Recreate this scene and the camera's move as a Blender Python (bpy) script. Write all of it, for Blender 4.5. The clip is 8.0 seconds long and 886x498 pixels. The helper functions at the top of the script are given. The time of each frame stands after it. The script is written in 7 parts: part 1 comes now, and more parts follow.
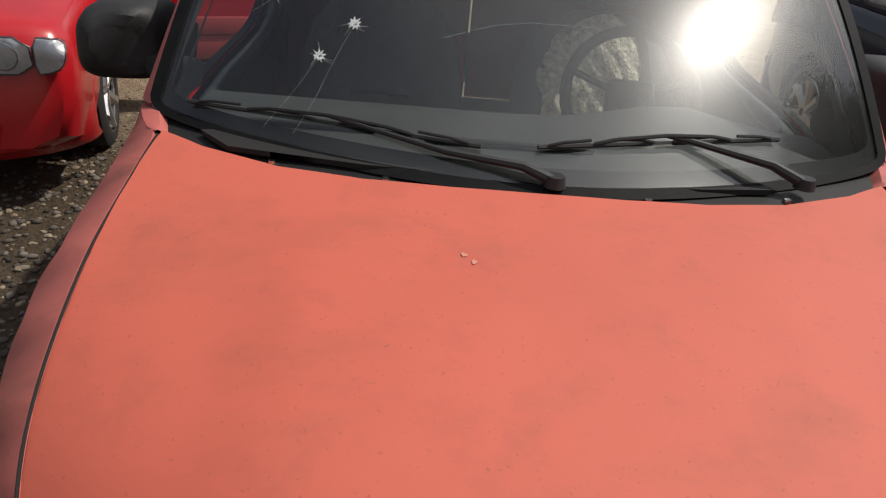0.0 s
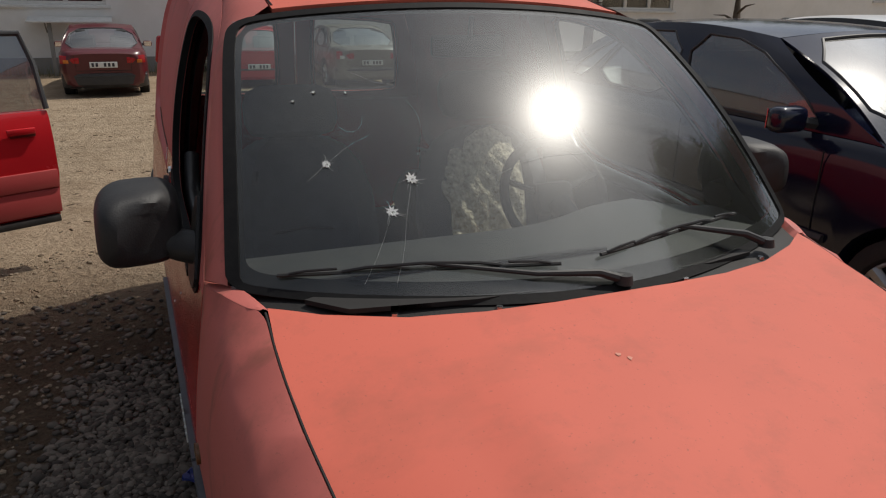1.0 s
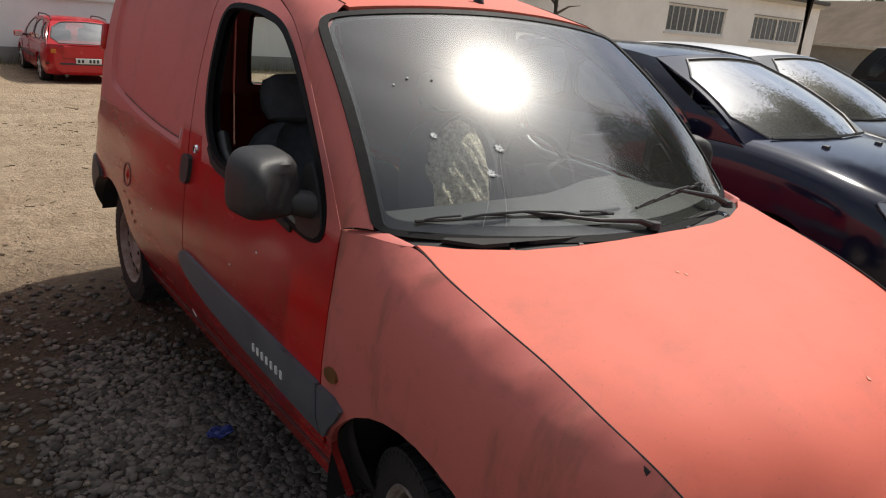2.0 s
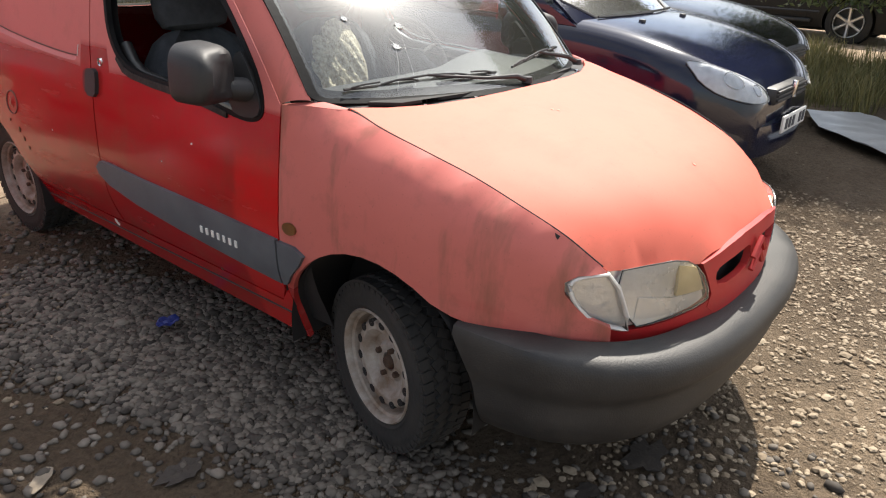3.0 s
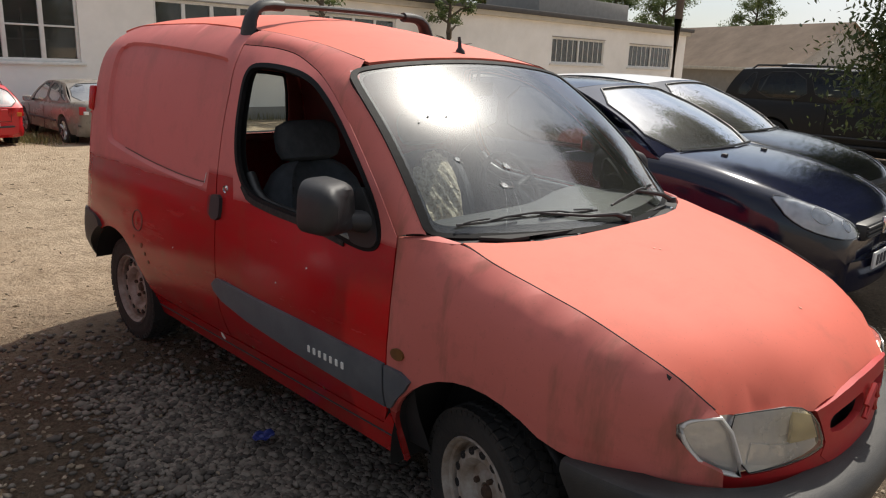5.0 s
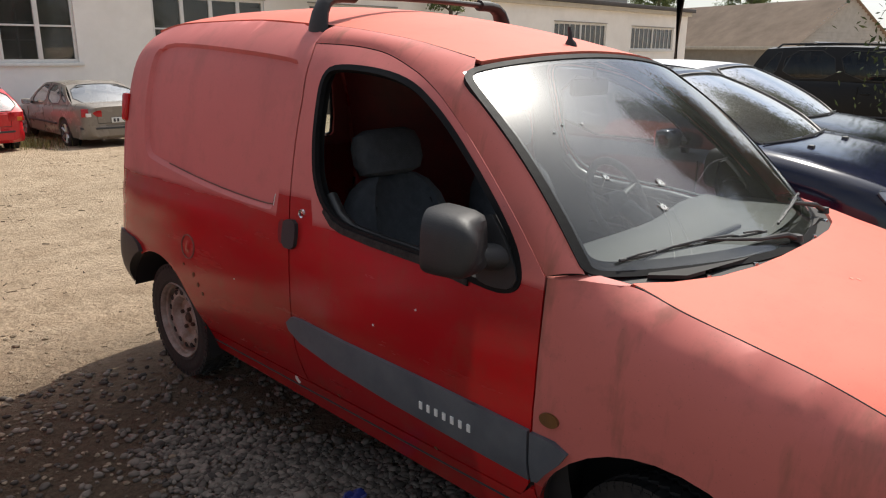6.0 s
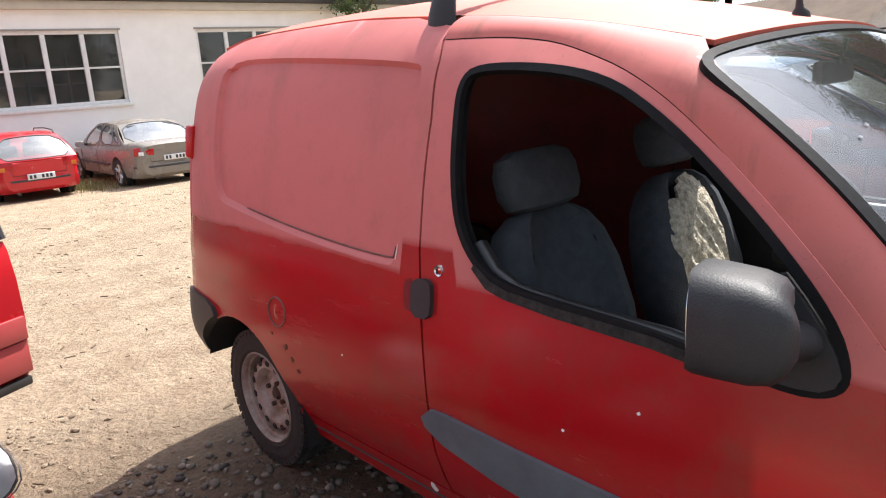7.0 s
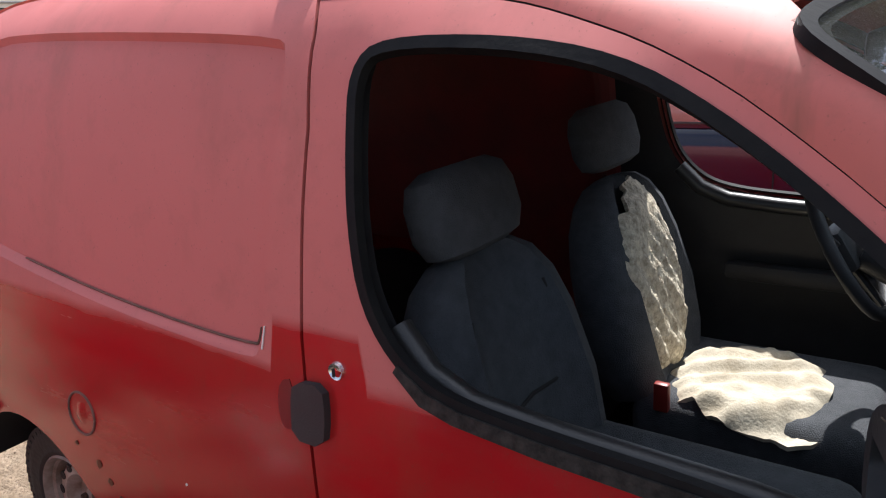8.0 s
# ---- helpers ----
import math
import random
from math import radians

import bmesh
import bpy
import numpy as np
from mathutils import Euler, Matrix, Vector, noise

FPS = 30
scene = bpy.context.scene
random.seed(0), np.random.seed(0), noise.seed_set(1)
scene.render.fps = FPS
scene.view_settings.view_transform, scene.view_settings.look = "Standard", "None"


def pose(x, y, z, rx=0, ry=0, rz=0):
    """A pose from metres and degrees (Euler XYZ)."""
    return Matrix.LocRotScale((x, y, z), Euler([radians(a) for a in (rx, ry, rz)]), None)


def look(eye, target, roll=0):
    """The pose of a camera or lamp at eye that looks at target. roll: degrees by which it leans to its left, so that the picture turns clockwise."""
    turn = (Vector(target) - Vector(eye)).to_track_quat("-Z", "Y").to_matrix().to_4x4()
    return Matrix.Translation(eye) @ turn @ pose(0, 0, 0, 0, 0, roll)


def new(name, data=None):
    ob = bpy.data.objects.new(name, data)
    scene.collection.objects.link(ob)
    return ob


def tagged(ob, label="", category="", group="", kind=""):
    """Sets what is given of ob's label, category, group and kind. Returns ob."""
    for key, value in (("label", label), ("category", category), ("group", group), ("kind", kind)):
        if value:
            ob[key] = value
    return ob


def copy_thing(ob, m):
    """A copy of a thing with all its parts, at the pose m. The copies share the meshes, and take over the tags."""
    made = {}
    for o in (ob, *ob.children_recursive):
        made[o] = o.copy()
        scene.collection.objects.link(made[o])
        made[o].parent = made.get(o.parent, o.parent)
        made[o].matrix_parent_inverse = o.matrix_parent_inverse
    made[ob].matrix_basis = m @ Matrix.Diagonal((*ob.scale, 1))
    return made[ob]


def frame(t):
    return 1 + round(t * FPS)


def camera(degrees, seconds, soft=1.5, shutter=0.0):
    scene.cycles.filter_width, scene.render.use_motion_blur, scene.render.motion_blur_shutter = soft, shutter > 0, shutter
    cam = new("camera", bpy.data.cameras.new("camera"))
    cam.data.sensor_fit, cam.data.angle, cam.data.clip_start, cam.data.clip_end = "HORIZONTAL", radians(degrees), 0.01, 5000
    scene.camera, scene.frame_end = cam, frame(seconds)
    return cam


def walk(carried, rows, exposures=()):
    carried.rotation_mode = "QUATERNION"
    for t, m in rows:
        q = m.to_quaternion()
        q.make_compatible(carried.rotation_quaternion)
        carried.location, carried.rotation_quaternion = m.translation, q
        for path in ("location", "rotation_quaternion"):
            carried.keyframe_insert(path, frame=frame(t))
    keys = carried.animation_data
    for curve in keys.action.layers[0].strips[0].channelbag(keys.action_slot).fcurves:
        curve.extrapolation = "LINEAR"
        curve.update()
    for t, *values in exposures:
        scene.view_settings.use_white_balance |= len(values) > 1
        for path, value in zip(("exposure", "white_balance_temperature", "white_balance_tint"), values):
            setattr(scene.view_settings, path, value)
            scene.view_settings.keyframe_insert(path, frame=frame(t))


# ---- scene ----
cam = camera(62.8, 8.0, soft=1.15)
PATH = [
    (0, (-0.196, -1.109, 1.547), (-0.129, 0.663, 0.621), 5.2),
    (0.5, (-0.592, -1.104, 1.663), (-0.154, 0.701, 0.921), 1.1),
    (0.7, (-0.685, -1.129, 1.678), (-0.161, 0.707, 1.085), -1.4),
    (1, (-0.89, -1.105, 1.651), (-0.143, 0.626, 0.984), 1.2),
    (1.2, (-1.048, -1.079, 1.625), (-0.185, 0.591, 0.942), 1.2),
    (2.3, (-1.816, -1.183, 1.599), (-0.495, 0.166, 0.941), 4.2),
    (2.5, (-1.872, -1.201, 1.543), (-0.469, 0.006, 0.786), 2.8),
    (3, (-2.172, -1.354, 1.545), (-0.74, -0.204, 0.753), 1.8),
    (3.5, (-2.289, -1.434, 1.575), (-0.828, -0.234, 0.924), 1.9),
    (4, (-2.299, -1.465, 1.6), (-0.845, -0.21, 1.042), 2.3),
    (4.5, (-2.325, -1.437, 1.619), (-0.921, -0.105, 1.112), 2.1),
    (4.7, (-2.32, -1.392, 1.619), (-0.933, -0.041, 1.12), 2.5),
    (6, (-2.281, -0.668, 1.641), (-0.897, 0.672, 1.107), 0.5),
    (6.5, (-2.119, -0.235, 1.605), (-0.764, 1.158, 1.131), -0.9),
    (7, (-2.029, 0.1, 1.582), (-0.727, 1.538, 1.096), -3.6),
    (7.5, (-1.929, 0.42, 1.579), (-0.496, 1.753, 1.169), -2.6),
    (8, (-1.574, 0.680, 1.584), (-0.024, 1.810, 1.016), -4.1),
]
walk(cam, [(t, look(eye, target, roll)) for t, eye, target, roll in PATH],
     exposures=[(0, -0.62, 6400, 10), (0.4, -0.92, 6400, 10), (0.7, -0.92, 6400, 10), (1.2, -0.6, 6400, 10), (2.3, 0.15, 6500, 10), (3.0, 0.92, 6500, 10), (3.5, 0.74, 6500, 10), (4.0, 0.42, 6500, 10), (4.5, 0.02, 6500, 10), (5.8, 0.15, 6400, 10), (6.5, 0.65, 6300, 10), (7, 1.05, 6100, 12), (7.6, 1.05, 6000, 12), (8, 0.80, 5900, 12)])

# ---- light ----
SUN_DIR = Vector((0.55, 0.13, 0.825)).normalized()
world = bpy.data.worlds.new("world")
scene.world = world
world.use_nodes = True
wn = world.node_tree.nodes
sky = wn.new("ShaderNodeTexSky")
sky.sky_type, sky.sun_disc = "NISHITA", False
sky.sun_elevation, sky.sun_rotation = math.asin(SUN_DIR.z), math.atan2(SUN_DIR.x, SUN_DIR.y)
sky.air_density, sky.dust_density = 1.0, 1.2
wn["Background"].inputs["Strength"].default_value = 0.092
# thin white cloud over the blue
wc = wn.new("ShaderNodeTexCoord")
wm_ = wn.new("ShaderNodeMapping")
wm_.inputs["Scale"].default_value = (1.0, 1.0, 2.2)
wz = wn.new("ShaderNodeTexNoise")
wz.inputs["Scale"].default_value, wz.inputs["Detail"].default_value, wz.inputs["Roughness"].default_value = 1.5, 5, 0.5
wr = wn.new("ShaderNodeMapRange")
wr.inputs["From Min"].default_value, wr.inputs["From Max"].default_value, wr.inputs["To Min"].default_value, wr.inputs["To Max"].default_value = 0.34, 0.68, 0.12, 0.88
wx = wn.new("ShaderNodeMix")
wx.data_type = "RGBA"
# cloud is brighter towards the sun
wd = wn.new("ShaderNodeVectorMath")
wd.operation, wd.inputs[1].default_value = "DOT_PRODUCT", SUN_DIR
wp = wn.new("ShaderNodeMath")
wp.operation, wp.use_clamp = "MULTIPLY", True
wp.inputs[1].default_value = 1.0
wq = wn.new("ShaderNodeMath")
wq.operation, wq.inputs[1].default_value = "POWER", 3.2
wb = wn.new("ShaderNodeMath")
wb.operation, wb.inputs[1].default_value, wb.inputs[2].default_value = "MULTIPLY_ADD", 24.0, 5.2
wl = world.node_tree.links.new
wl(wc.outputs["Generated"], wd.inputs[0])
wl(wd.outputs["Value"], wp.inputs[0])
wl(wp.outputs["Value"], wq.inputs[0])
wl(wq.outputs["Value"], wb.inputs[0])
wl(wb.outputs["Value"], wx.inputs["B"])
wl(wc.outputs["Generated"], wm_.inputs["Vector"])
wl(wm_.outputs["Vector"], wz.inputs["Vector"])
wl(wz.outputs["Fac"], wr.inputs["Value"])
wl(wr.outputs["Result"], wx.inputs["Factor"])
wl(sky.outputs["Color"], wx.inputs["A"])
wl(wx.outputs["Result"], wn["Background"].inputs["Color"])
sun_data = bpy.data.lights.new("sun", "SUN")
sun_data.energy, sun_data.angle, sun_data.color = 5.0, radians(0.6), (1.0, 0.93, 0.82)
sun = new("sun", sun_data)
sun.matrix_world = look((20, 5, 30), Vector((20, 5, 30)) - SUN_DIR)
scene.view_settings.exposure = 0.0


# ---- materials ----
def material(name, color, rough=0.5, metal=0.0, vary=None, scale=6.0, amount=0.5, bump=0.0, bump_scale=60.0, coat=0.0, spec=0.5):
    """A surface with its colour mottled towards vary at two scales, and a fine relief."""
    m = bpy.data.materials.new(name)
    m.use_nodes = True
    nt = m.node_tree
    b = nt.nodes["Principled BSDF"]
    b.inputs["Roughness"].default_value, b.inputs["Metallic"].default_value = rough, metal
    b.inputs["Coat Weight"].default_value, b.inputs["Specular IOR Level"].default_value = coat, spec
    b.inputs["Coat Roughness"].default_value = 0.06
    b.inputs["Base Color"].default_value = (*color, 1)
    if vary or bump:
        tc = nt.nodes.new("ShaderNodeTexCoord")
    if vary:
        n1 = nt.nodes.new("ShaderNodeTexNoise")
        n1.inputs["Scale"].default_value, n1.inputs["Detail"].default_value, n1.inputs["Roughness"].default_value = scale, 8, 0.65
        nt.links.new(tc.outputs["Object"], n1.inputs["Vector"])
        ramp = nt.nodes.new("ShaderNodeMapRange")
        ramp.inputs["From Min"].default_value, ramp.inputs["From Max"].default_value = 0.35, 0.68
        ramp.inputs["To Max"].default_value = amount
        nt.links.new(n1.outputs["Fac"], ramp.inputs["Value"])
        mix = nt.nodes.new("ShaderNodeMix")
        mix.data_type = "RGBA"
        mix.inputs["A"].default_value, mix.inputs["B"].default_value = (*color, 1), (*vary, 1)
        nt.links.new(ramp.outputs["Result"], mix.inputs["Factor"])
        nt.links.new(mix.outputs["Result"], b.inputs["Base Color"])
        rr = nt.nodes.new("ShaderNodeMapRange")
        rr.inputs["To Min"].default_value, rr.inputs["To Max"].default_value = max(0.02, rough - 0.08), min(1, rough + 0.12)
        nt.links.new(n1.outputs["Fac"], rr.inputs["Value"])
        nt.links.new(rr.outputs["Result"], b.inputs["Roughness"])
    if bump:
        n2 = nt.nodes.new("ShaderNodeTexNoise")
        n2.inputs["Scale"].default_value, n2.inputs["Detail"].default_value = bump_scale, 6
        nt.links.new(tc.outputs["Object"], n2.inputs["Vector"])
        bp = nt.nodes.new("ShaderNodeBump")
        bp.inputs["Strength"].default_value, bp.inputs["Distance"].default_value = bump, 0.01
        nt.links.new(n2.outputs["Fac"], bp.inputs["Height"])
        nt.links.new(bp.outputs["Normal"], b.inputs["Normal"])
    return m


def glass_material(name, tint, rough=0.01, dust=0.0, haze=0.0, gain=1.8):
    """A thin pane: mostly clear, mirror-like at a slant, with some dust on it."""
    m = bpy.data.materials.new(name)
    m.use_nodes = True
    nt = m.node_tree
    nt.nodes.clear()
    out = nt.nodes.new("ShaderNodeOutputMaterial")
    clear = nt.nodes.new("ShaderNodeBsdfTransparent")
    clear.inputs["Color"].default_value = (*tint, 1)
    gloss = nt.nodes.new("ShaderNodeBsdfGlossy")
    gloss.inputs["Roughness"].default_value = rough
    fres = nt.nodes.new("ShaderNodeFresnel")
    fres.inputs["IOR"].default_value = 1.5
    two = nt.nodes.new("ShaderNodeMath")
    two.operation, two.inputs[1].default_value, two.use_clamp = "MULTIPLY", gain, True
    mix = nt.nodes.new("ShaderNodeMixShader")
    nt.links.new(fres.outputs["Fac"], two.inputs[0])
    nt.links.new(two.outputs["Value"], mix.inputs["Fac"])
    nt.links.new(clear.outputs["BSDF"], mix.inputs[1])
    nt.links.new(gloss.outputs["BSDF"], mix.inputs[2])
    last = mix
    if haze:
        soft = nt.nodes.new("ShaderNodeBsdfGlossy")
        soft.inputs["Roughness"].default_value = 0.30
        mix3 = nt.nodes.new("ShaderNodeMixShader")
        mix3.inputs["Fac"].default_value = haze
        nt.links.new(mix.outputs["Shader"], mix3.inputs[1])
        nt.links.new(soft.outputs["BSDF"], mix3.inputs[2])
        last = mix = mix3
    if dust:
        dif = nt.nodes.new("ShaderNodeBsdfDiffuse")
        dif.inputs["Color"].default_value = (0.55, 0.53, 0.48, 1)
        tc = nt.nodes.new("ShaderNodeTexCoord")
        nz = nt.nodes.new("ShaderNodeTexNoise")
        nz.inputs["Scale"].default_value, nz.inputs["Detail"].default_value = 3.0, 6
        nt.links.new(tc.outputs["Object"], nz.inputs["Vector"])
        mr = nt.nodes.new("ShaderNodeMapRange")
        mr.inputs["From Min"].default_value, mr.inputs["From Max"].default_value = 0.3, 0.75
        mr.inputs["To Min"].default_value, mr.inputs["To Max"].default_value = dust * 0.4, dust
        nt.links.new(nz.outputs["Fac"], mr.inputs["Value"])
        mix2 = nt.nodes.new("ShaderNodeMixShader")
        nt.links.new(mr.outputs["Result"], mix2.inputs["Fac"])
        nt.links.new(mix.outputs["Shader"], mix2.inputs[1])
        nt.links.new(dif.outputs["BSDF"], mix2.inputs[2])
        last = mix2
    nt.links.new(last.outputs["Shader"], out.inputs["Surface"])
    return m


def paint_material(name, fresh, faded, low, high, streak, dirt_amount=0.5, rough_faded=0.62, blot=0.2, runs=(1, 1.6, 0.8), peel=0.0, film=0.0, fresh_patch=None):
    """Old car paint: glossy where the lacquer holds, chalky where it has gone, above a ragged edge between two heights, with dirt, stains and a film of dust.
    peel: by how much the edge climbs beside the door's rear gap. fresh_patch: a brighter resprayed red low on the front of the door."""
    m = bpy.data.materials.new(name)
    m.use_nodes = True
    nt = m.node_tree
    b = nt.nodes["Principled BSDF"]
    L = nt.links.new
    tc = nt.nodes.new("ShaderNodeTexCoord")
    sep = nt.nodes.new("ShaderNodeSeparateXYZ")
    L(tc.outputs["Object"], sep.inputs["Vector"])

    def noisy(scale, detail, rough, stretch=(1, 1, 1), turn=0.0):
        mp = nt.nodes.new("ShaderNodeMapping")
        mp.inputs["Scale"].default_value = stretch
        mp.inputs["Rotation"].default_value = (radians(turn), 0, 0)
        L(tc.outputs["Object"], mp.inputs["Vector"])
        n = nt.nodes.new("ShaderNodeTexNoise")
        n.inputs["Scale"].default_value, n.inputs["Detail"].default_value, n.inputs["Roughness"].default_value = scale, detail, rough
        L(mp.outputs["Vector"], n.inputs["Vector"])
        return n.outputs["Fac"]

    def ranged(src, lo, hi, t0=0.0, t1=1.0):
        r = nt.nodes.new("ShaderNodeMapRange")
        r.inputs["From Min"].default_value, r.inputs["From Max"].default_value = lo, hi
        r.inputs["To Min"].default_value, r.inputs["To Max"].default_value = t0, t1
        L(src, r.inputs["Value"])
        return r.outputs["Result"]

    def sums(kind, a, c, d=None):
        q = nt.nodes.new("ShaderNodeMath")
        q.operation = kind
        for i, v in enumerate((a, c, d)):
            if isinstance(v, (int, float)):
                q.inputs[i].default_value = v
            elif v is not None:
                L(v, q.inputs[i])
        return q.outputs["Value"]

    def mixed(fac, a, c):
        x = nt.nodes.new("ShaderNodeMix")
        x.data_type = "RGBA"
        L(fac, x.inputs["Factor"])
        for key, val in (("A", a), ("B", c)):
            if isinstance(val, tuple):
                x.inputs[key].default_value = (*val, 1)
            else:
                L(val, x.inputs[key])
        return x.outputs["Result"]

    long_n = noisy(1.6, 5, 0.55, (3.0, 0.9, 5.0), -9)
    fine = noisy(9, 10, 0.7)
    level = sums("MULTIPLY_ADD", long_n, streak, sep.outputs["Z"])
    if peel:
        hump = sums("MULTIPLY", ranged(sep.outputs["Y"], 1.42, 1.44), ranged(sep.outputs["Y"], 1.650, 1.642))
        level = sums("SUBTRACT", level, sums("MULTIPLY", hump, peel))
    edge = ranged(level, low + streak * 0.5, high + streak * 0.5)
    red_col = fresh
    if fresh_patch:
        rag = sums("MULTIPLY_ADD", fine, 0.05, sep.outputs["Y"])
        here = sums("MULTIPLY", ranged(rag, 0.655, 0.630), ranged(sums("MULTIPLY_ADD", fine, 0.08, sep.outputs["Z"]), 0.97, 0.90))
        red_col = mixed(here, fresh, fresh_patch)
    if film:
        # dried dust with greenish growth, in long ragged drifts
        drift = noisy(2.3, 7, 0.62, (1.0, 0.55, 1.7), 6)
        red_col = mixed(ranged(drift, 0.47, 0.66, 0.0, film), red_col, (0.16, 0.085, 0.045))
    # the chalky coat varies in depth from place to place
    chalk = mixed(ranged(noisy(2.0, 4, 0.55, (1, 0.8, 1.2)), 0.42, 0.68, 0.0, 0.35), faded, tuple(c * 0.72 for c in faded))
    col = mixed(edge, red_col, chalk)
    col = mixed(ranged(fine, 0.52, 0.8, 0.0, dirt_amount), col, (0.16, 0.07, 0.045))
    col = mixed(ranged(noisy(3.4, 5, 0.62, runs), 0.53, 0.70, 0.0, blot), col, (0.11, 0.068, 0.034))
    col = mixed(ranged(noisy(150, 3, 0.5), 0.66, 0.74, 0.0, 0.35), col, (0.13, 0.055, 0.04))
    L(col, b.inputs["Base Color"])
    gloss = ranged(noisy(5, 6, 0.6, (1, 0.35, 2.4), 4), 0.35, 0.7, 0.16, 0.30)
    rough = nt.nodes.new("ShaderNodeMix")
    L(edge, rough.inputs["Factor"])
    L(gloss, rough.inputs["A"])
    rough.inputs["B"].default_value = rough_faded
    L(rough.outputs["Result"], b.inputs["Roughness"])
    b.inputs["Specular IOR Level"].default_value = 0.5
    bp = nt.nodes.new("ShaderNodeBump")
    bp.inputs["Strength"].default_value, bp.inputs["Distance"].default_value = 0.06, 0.004
    L(fine, bp.inputs["Height"])
    L(bp.outputs["Normal"], b.inputs["Normal"])
    return m


FADED = (0.53, 0.142, 0.128)
PAINT = paint_material("van_paint", (0.34, 0.005, 0.009), FADED, 1.028, 1.052, 0.075, dirt_amount=0.28, blot=0.18, peel=0.085, film=0.22, fresh_patch=(0.50, 0.012, 0.013))
PAINT_TOP = paint_material("van_paint_chalky", (0.40, 0.05, 0.04), (0.62, 0.128, 0.082), 0.2, 0.5, 0.4, dirt_amount=0.28, rough_faded=0.70, blot=0.18)
PAINT_WING = paint_material("van_paint_wing", (0.36, 0.03, 0.028), (0.51, 0.132, 0.110), 0.40, 0.62, 0.5, dirt_amount=0.5, blot=0.62, runs=(1.0, 2.6, 0.55))
PAINT_FRESH = paint_material("van_paint_glossy", (0.42, 0.012, 0.016), (0.42, 0.02, 0.02), 0.0, 1.0, 0.4)
# body red darkened: the shade of handle recesses, put into the colour
SCOOP = material("shaded_red_recess", (0.15, 0.006, 0.008), 0.35, vary=(0.10, 0.01, 0.01), scale=20)
RUBBER = material("black_rubber", (0.018, 0.018, 0.019), 0.55, vary=(0.05, 0.05, 0.048), scale=14, amount=0.6, bump=0.1)
TYRE = material("tyre_rubber", (0.016, 0.016, 0.016), 0.8, vary=(0.038, 0.033, 0.028), scale=9, amount=0.7, bump=0.3)
PLASTIC = material("black_plastic", (0.022, 0.022, 0.024), 0.52, vary=(0.045, 0.045, 0.045), scale=10, amount=0.5, bump=0.12, bump_scale=240, spec=0.35)
BUMPER = material("weathered_grey_plastic", (0.022, 0.0215, 0.0215), 0.5, vary=(0.048, 0.045, 0.042), scale=7, amount=0.8, bump=0.15, bump_scale=200, spec=0.4)
STRIP = material("grey_rub_strip", (0.075, 0.085, 0.10), 0.5, vary=(0.14, 0.15, 0.16), scale=8, amount=0.6, bump=0.12, bump_scale=220)
DARK = material("dark_cavity", (0.012, 0.011, 0.011), 0.8)
STEEL = material("painted_steel_wheel", (0.40, 0.36, 0.32), 0.48, vary=(0.15, 0.09, 0.05), scale=11, amount=0.9, bump=0.2)
RUST_HUB = material("rusted_hub", (0.085, 0.045, 0.026), 0.75, vary=(0.035, 0.022, 0.016), scale=30, amount=0.9, bump=0.5, bump_scale=80)
CHROME = material("bright_metal", (0.75, 0.75, 0.75), 0.18, 1.0)
LENS = glass_material("clear_lamp_lens", (0.96, 0.97, 0.97), 0.03, dust=0.05, haze=0.05)
SEAL = material("black_seal", (0.007, 0.007, 0.008), 0.6, vary=(0.016, 0.016, 0.016), scale=20, amount=0.6, bump=0.1, spec=0.12)
SEAL_DUSTY = material("dusty_black_rubber", (0.010, 0.010, 0.010), 0.6, vary=(0.055, 0.050, 0.045), scale=55, amount=0.7, bump=0.2, spec=0.2)
REFLECTOR = material("lamp_reflector", (0.92, 0.92, 0.93), 0.24, 0.4, vary=(0.75, 0.75, 0.72), scale=9, amount=0.6, bump=0.35, bump_scale=26)
LAMP_YELLOW = material("yellowed_lens", (0.66, 0.55, 0.30), 0.3, vary=(0.5, 0.42, 0.24), scale=12)
SEAT = material("grey_cloth", (0.045, 0.05, 0.058), 0.9, vary=(0.085, 0.09, 0.10), scale=26, amount=0.7, bump=0.5, bump_scale=300)
CREAM_CLOTH = material("cream_cloth", (0.60, 0.545, 0.43), 0.85, vary=(0.36, 0.30, 0.21), scale=13, amount=0.8, bump=0.25, bump_scale=120)
FOAM = material("torn_foam_cover", (0.76, 0.69, 0.54), 0.85, vary=(0.22, 0.17, 0.11), scale=42, amount=0.85, bump=1.0, bump_scale=75)
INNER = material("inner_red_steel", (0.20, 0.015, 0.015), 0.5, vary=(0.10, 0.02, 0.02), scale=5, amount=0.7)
CAPPING = material("black_door_capping", (0.016, 0.016, 0.017), 0.34, vary=(0.035, 0.034, 0.032), scale=12, bump=0.1, bump_scale=200)
DASH = material("dash_plastic", (0.040, 0.042, 0.045), 0.6, vary=(0.085, 0.083, 0.077), scale=6, amount=0.6, bump=0.04, bump_scale=150)
WINDSCREEN = glass_material("windscreen_glass", (0.76, 0.83, 0.82), 0.012, dust=0.014, haze=0.046, gain=1.4)
SIDE_GLASS = glass_material("side_glass", (0.75, 0.82, 0.80), 0.02, dust=0.04)
GRIME = material("grime", (0.10, 0.06, 0.045), 0.9, vary=(0.22, 0.10, 0.08), scale=14, amount=0.9)
PALE_RIM = material("pale_lamp_rim", (0.62, 0.60, 0.57), 0.4, vary=(0.42, 0.40, 0.37), scale=18, amount=0.6)
WHITE = material("white_mark", (0.75, 0.75, 0.72), 0.5)


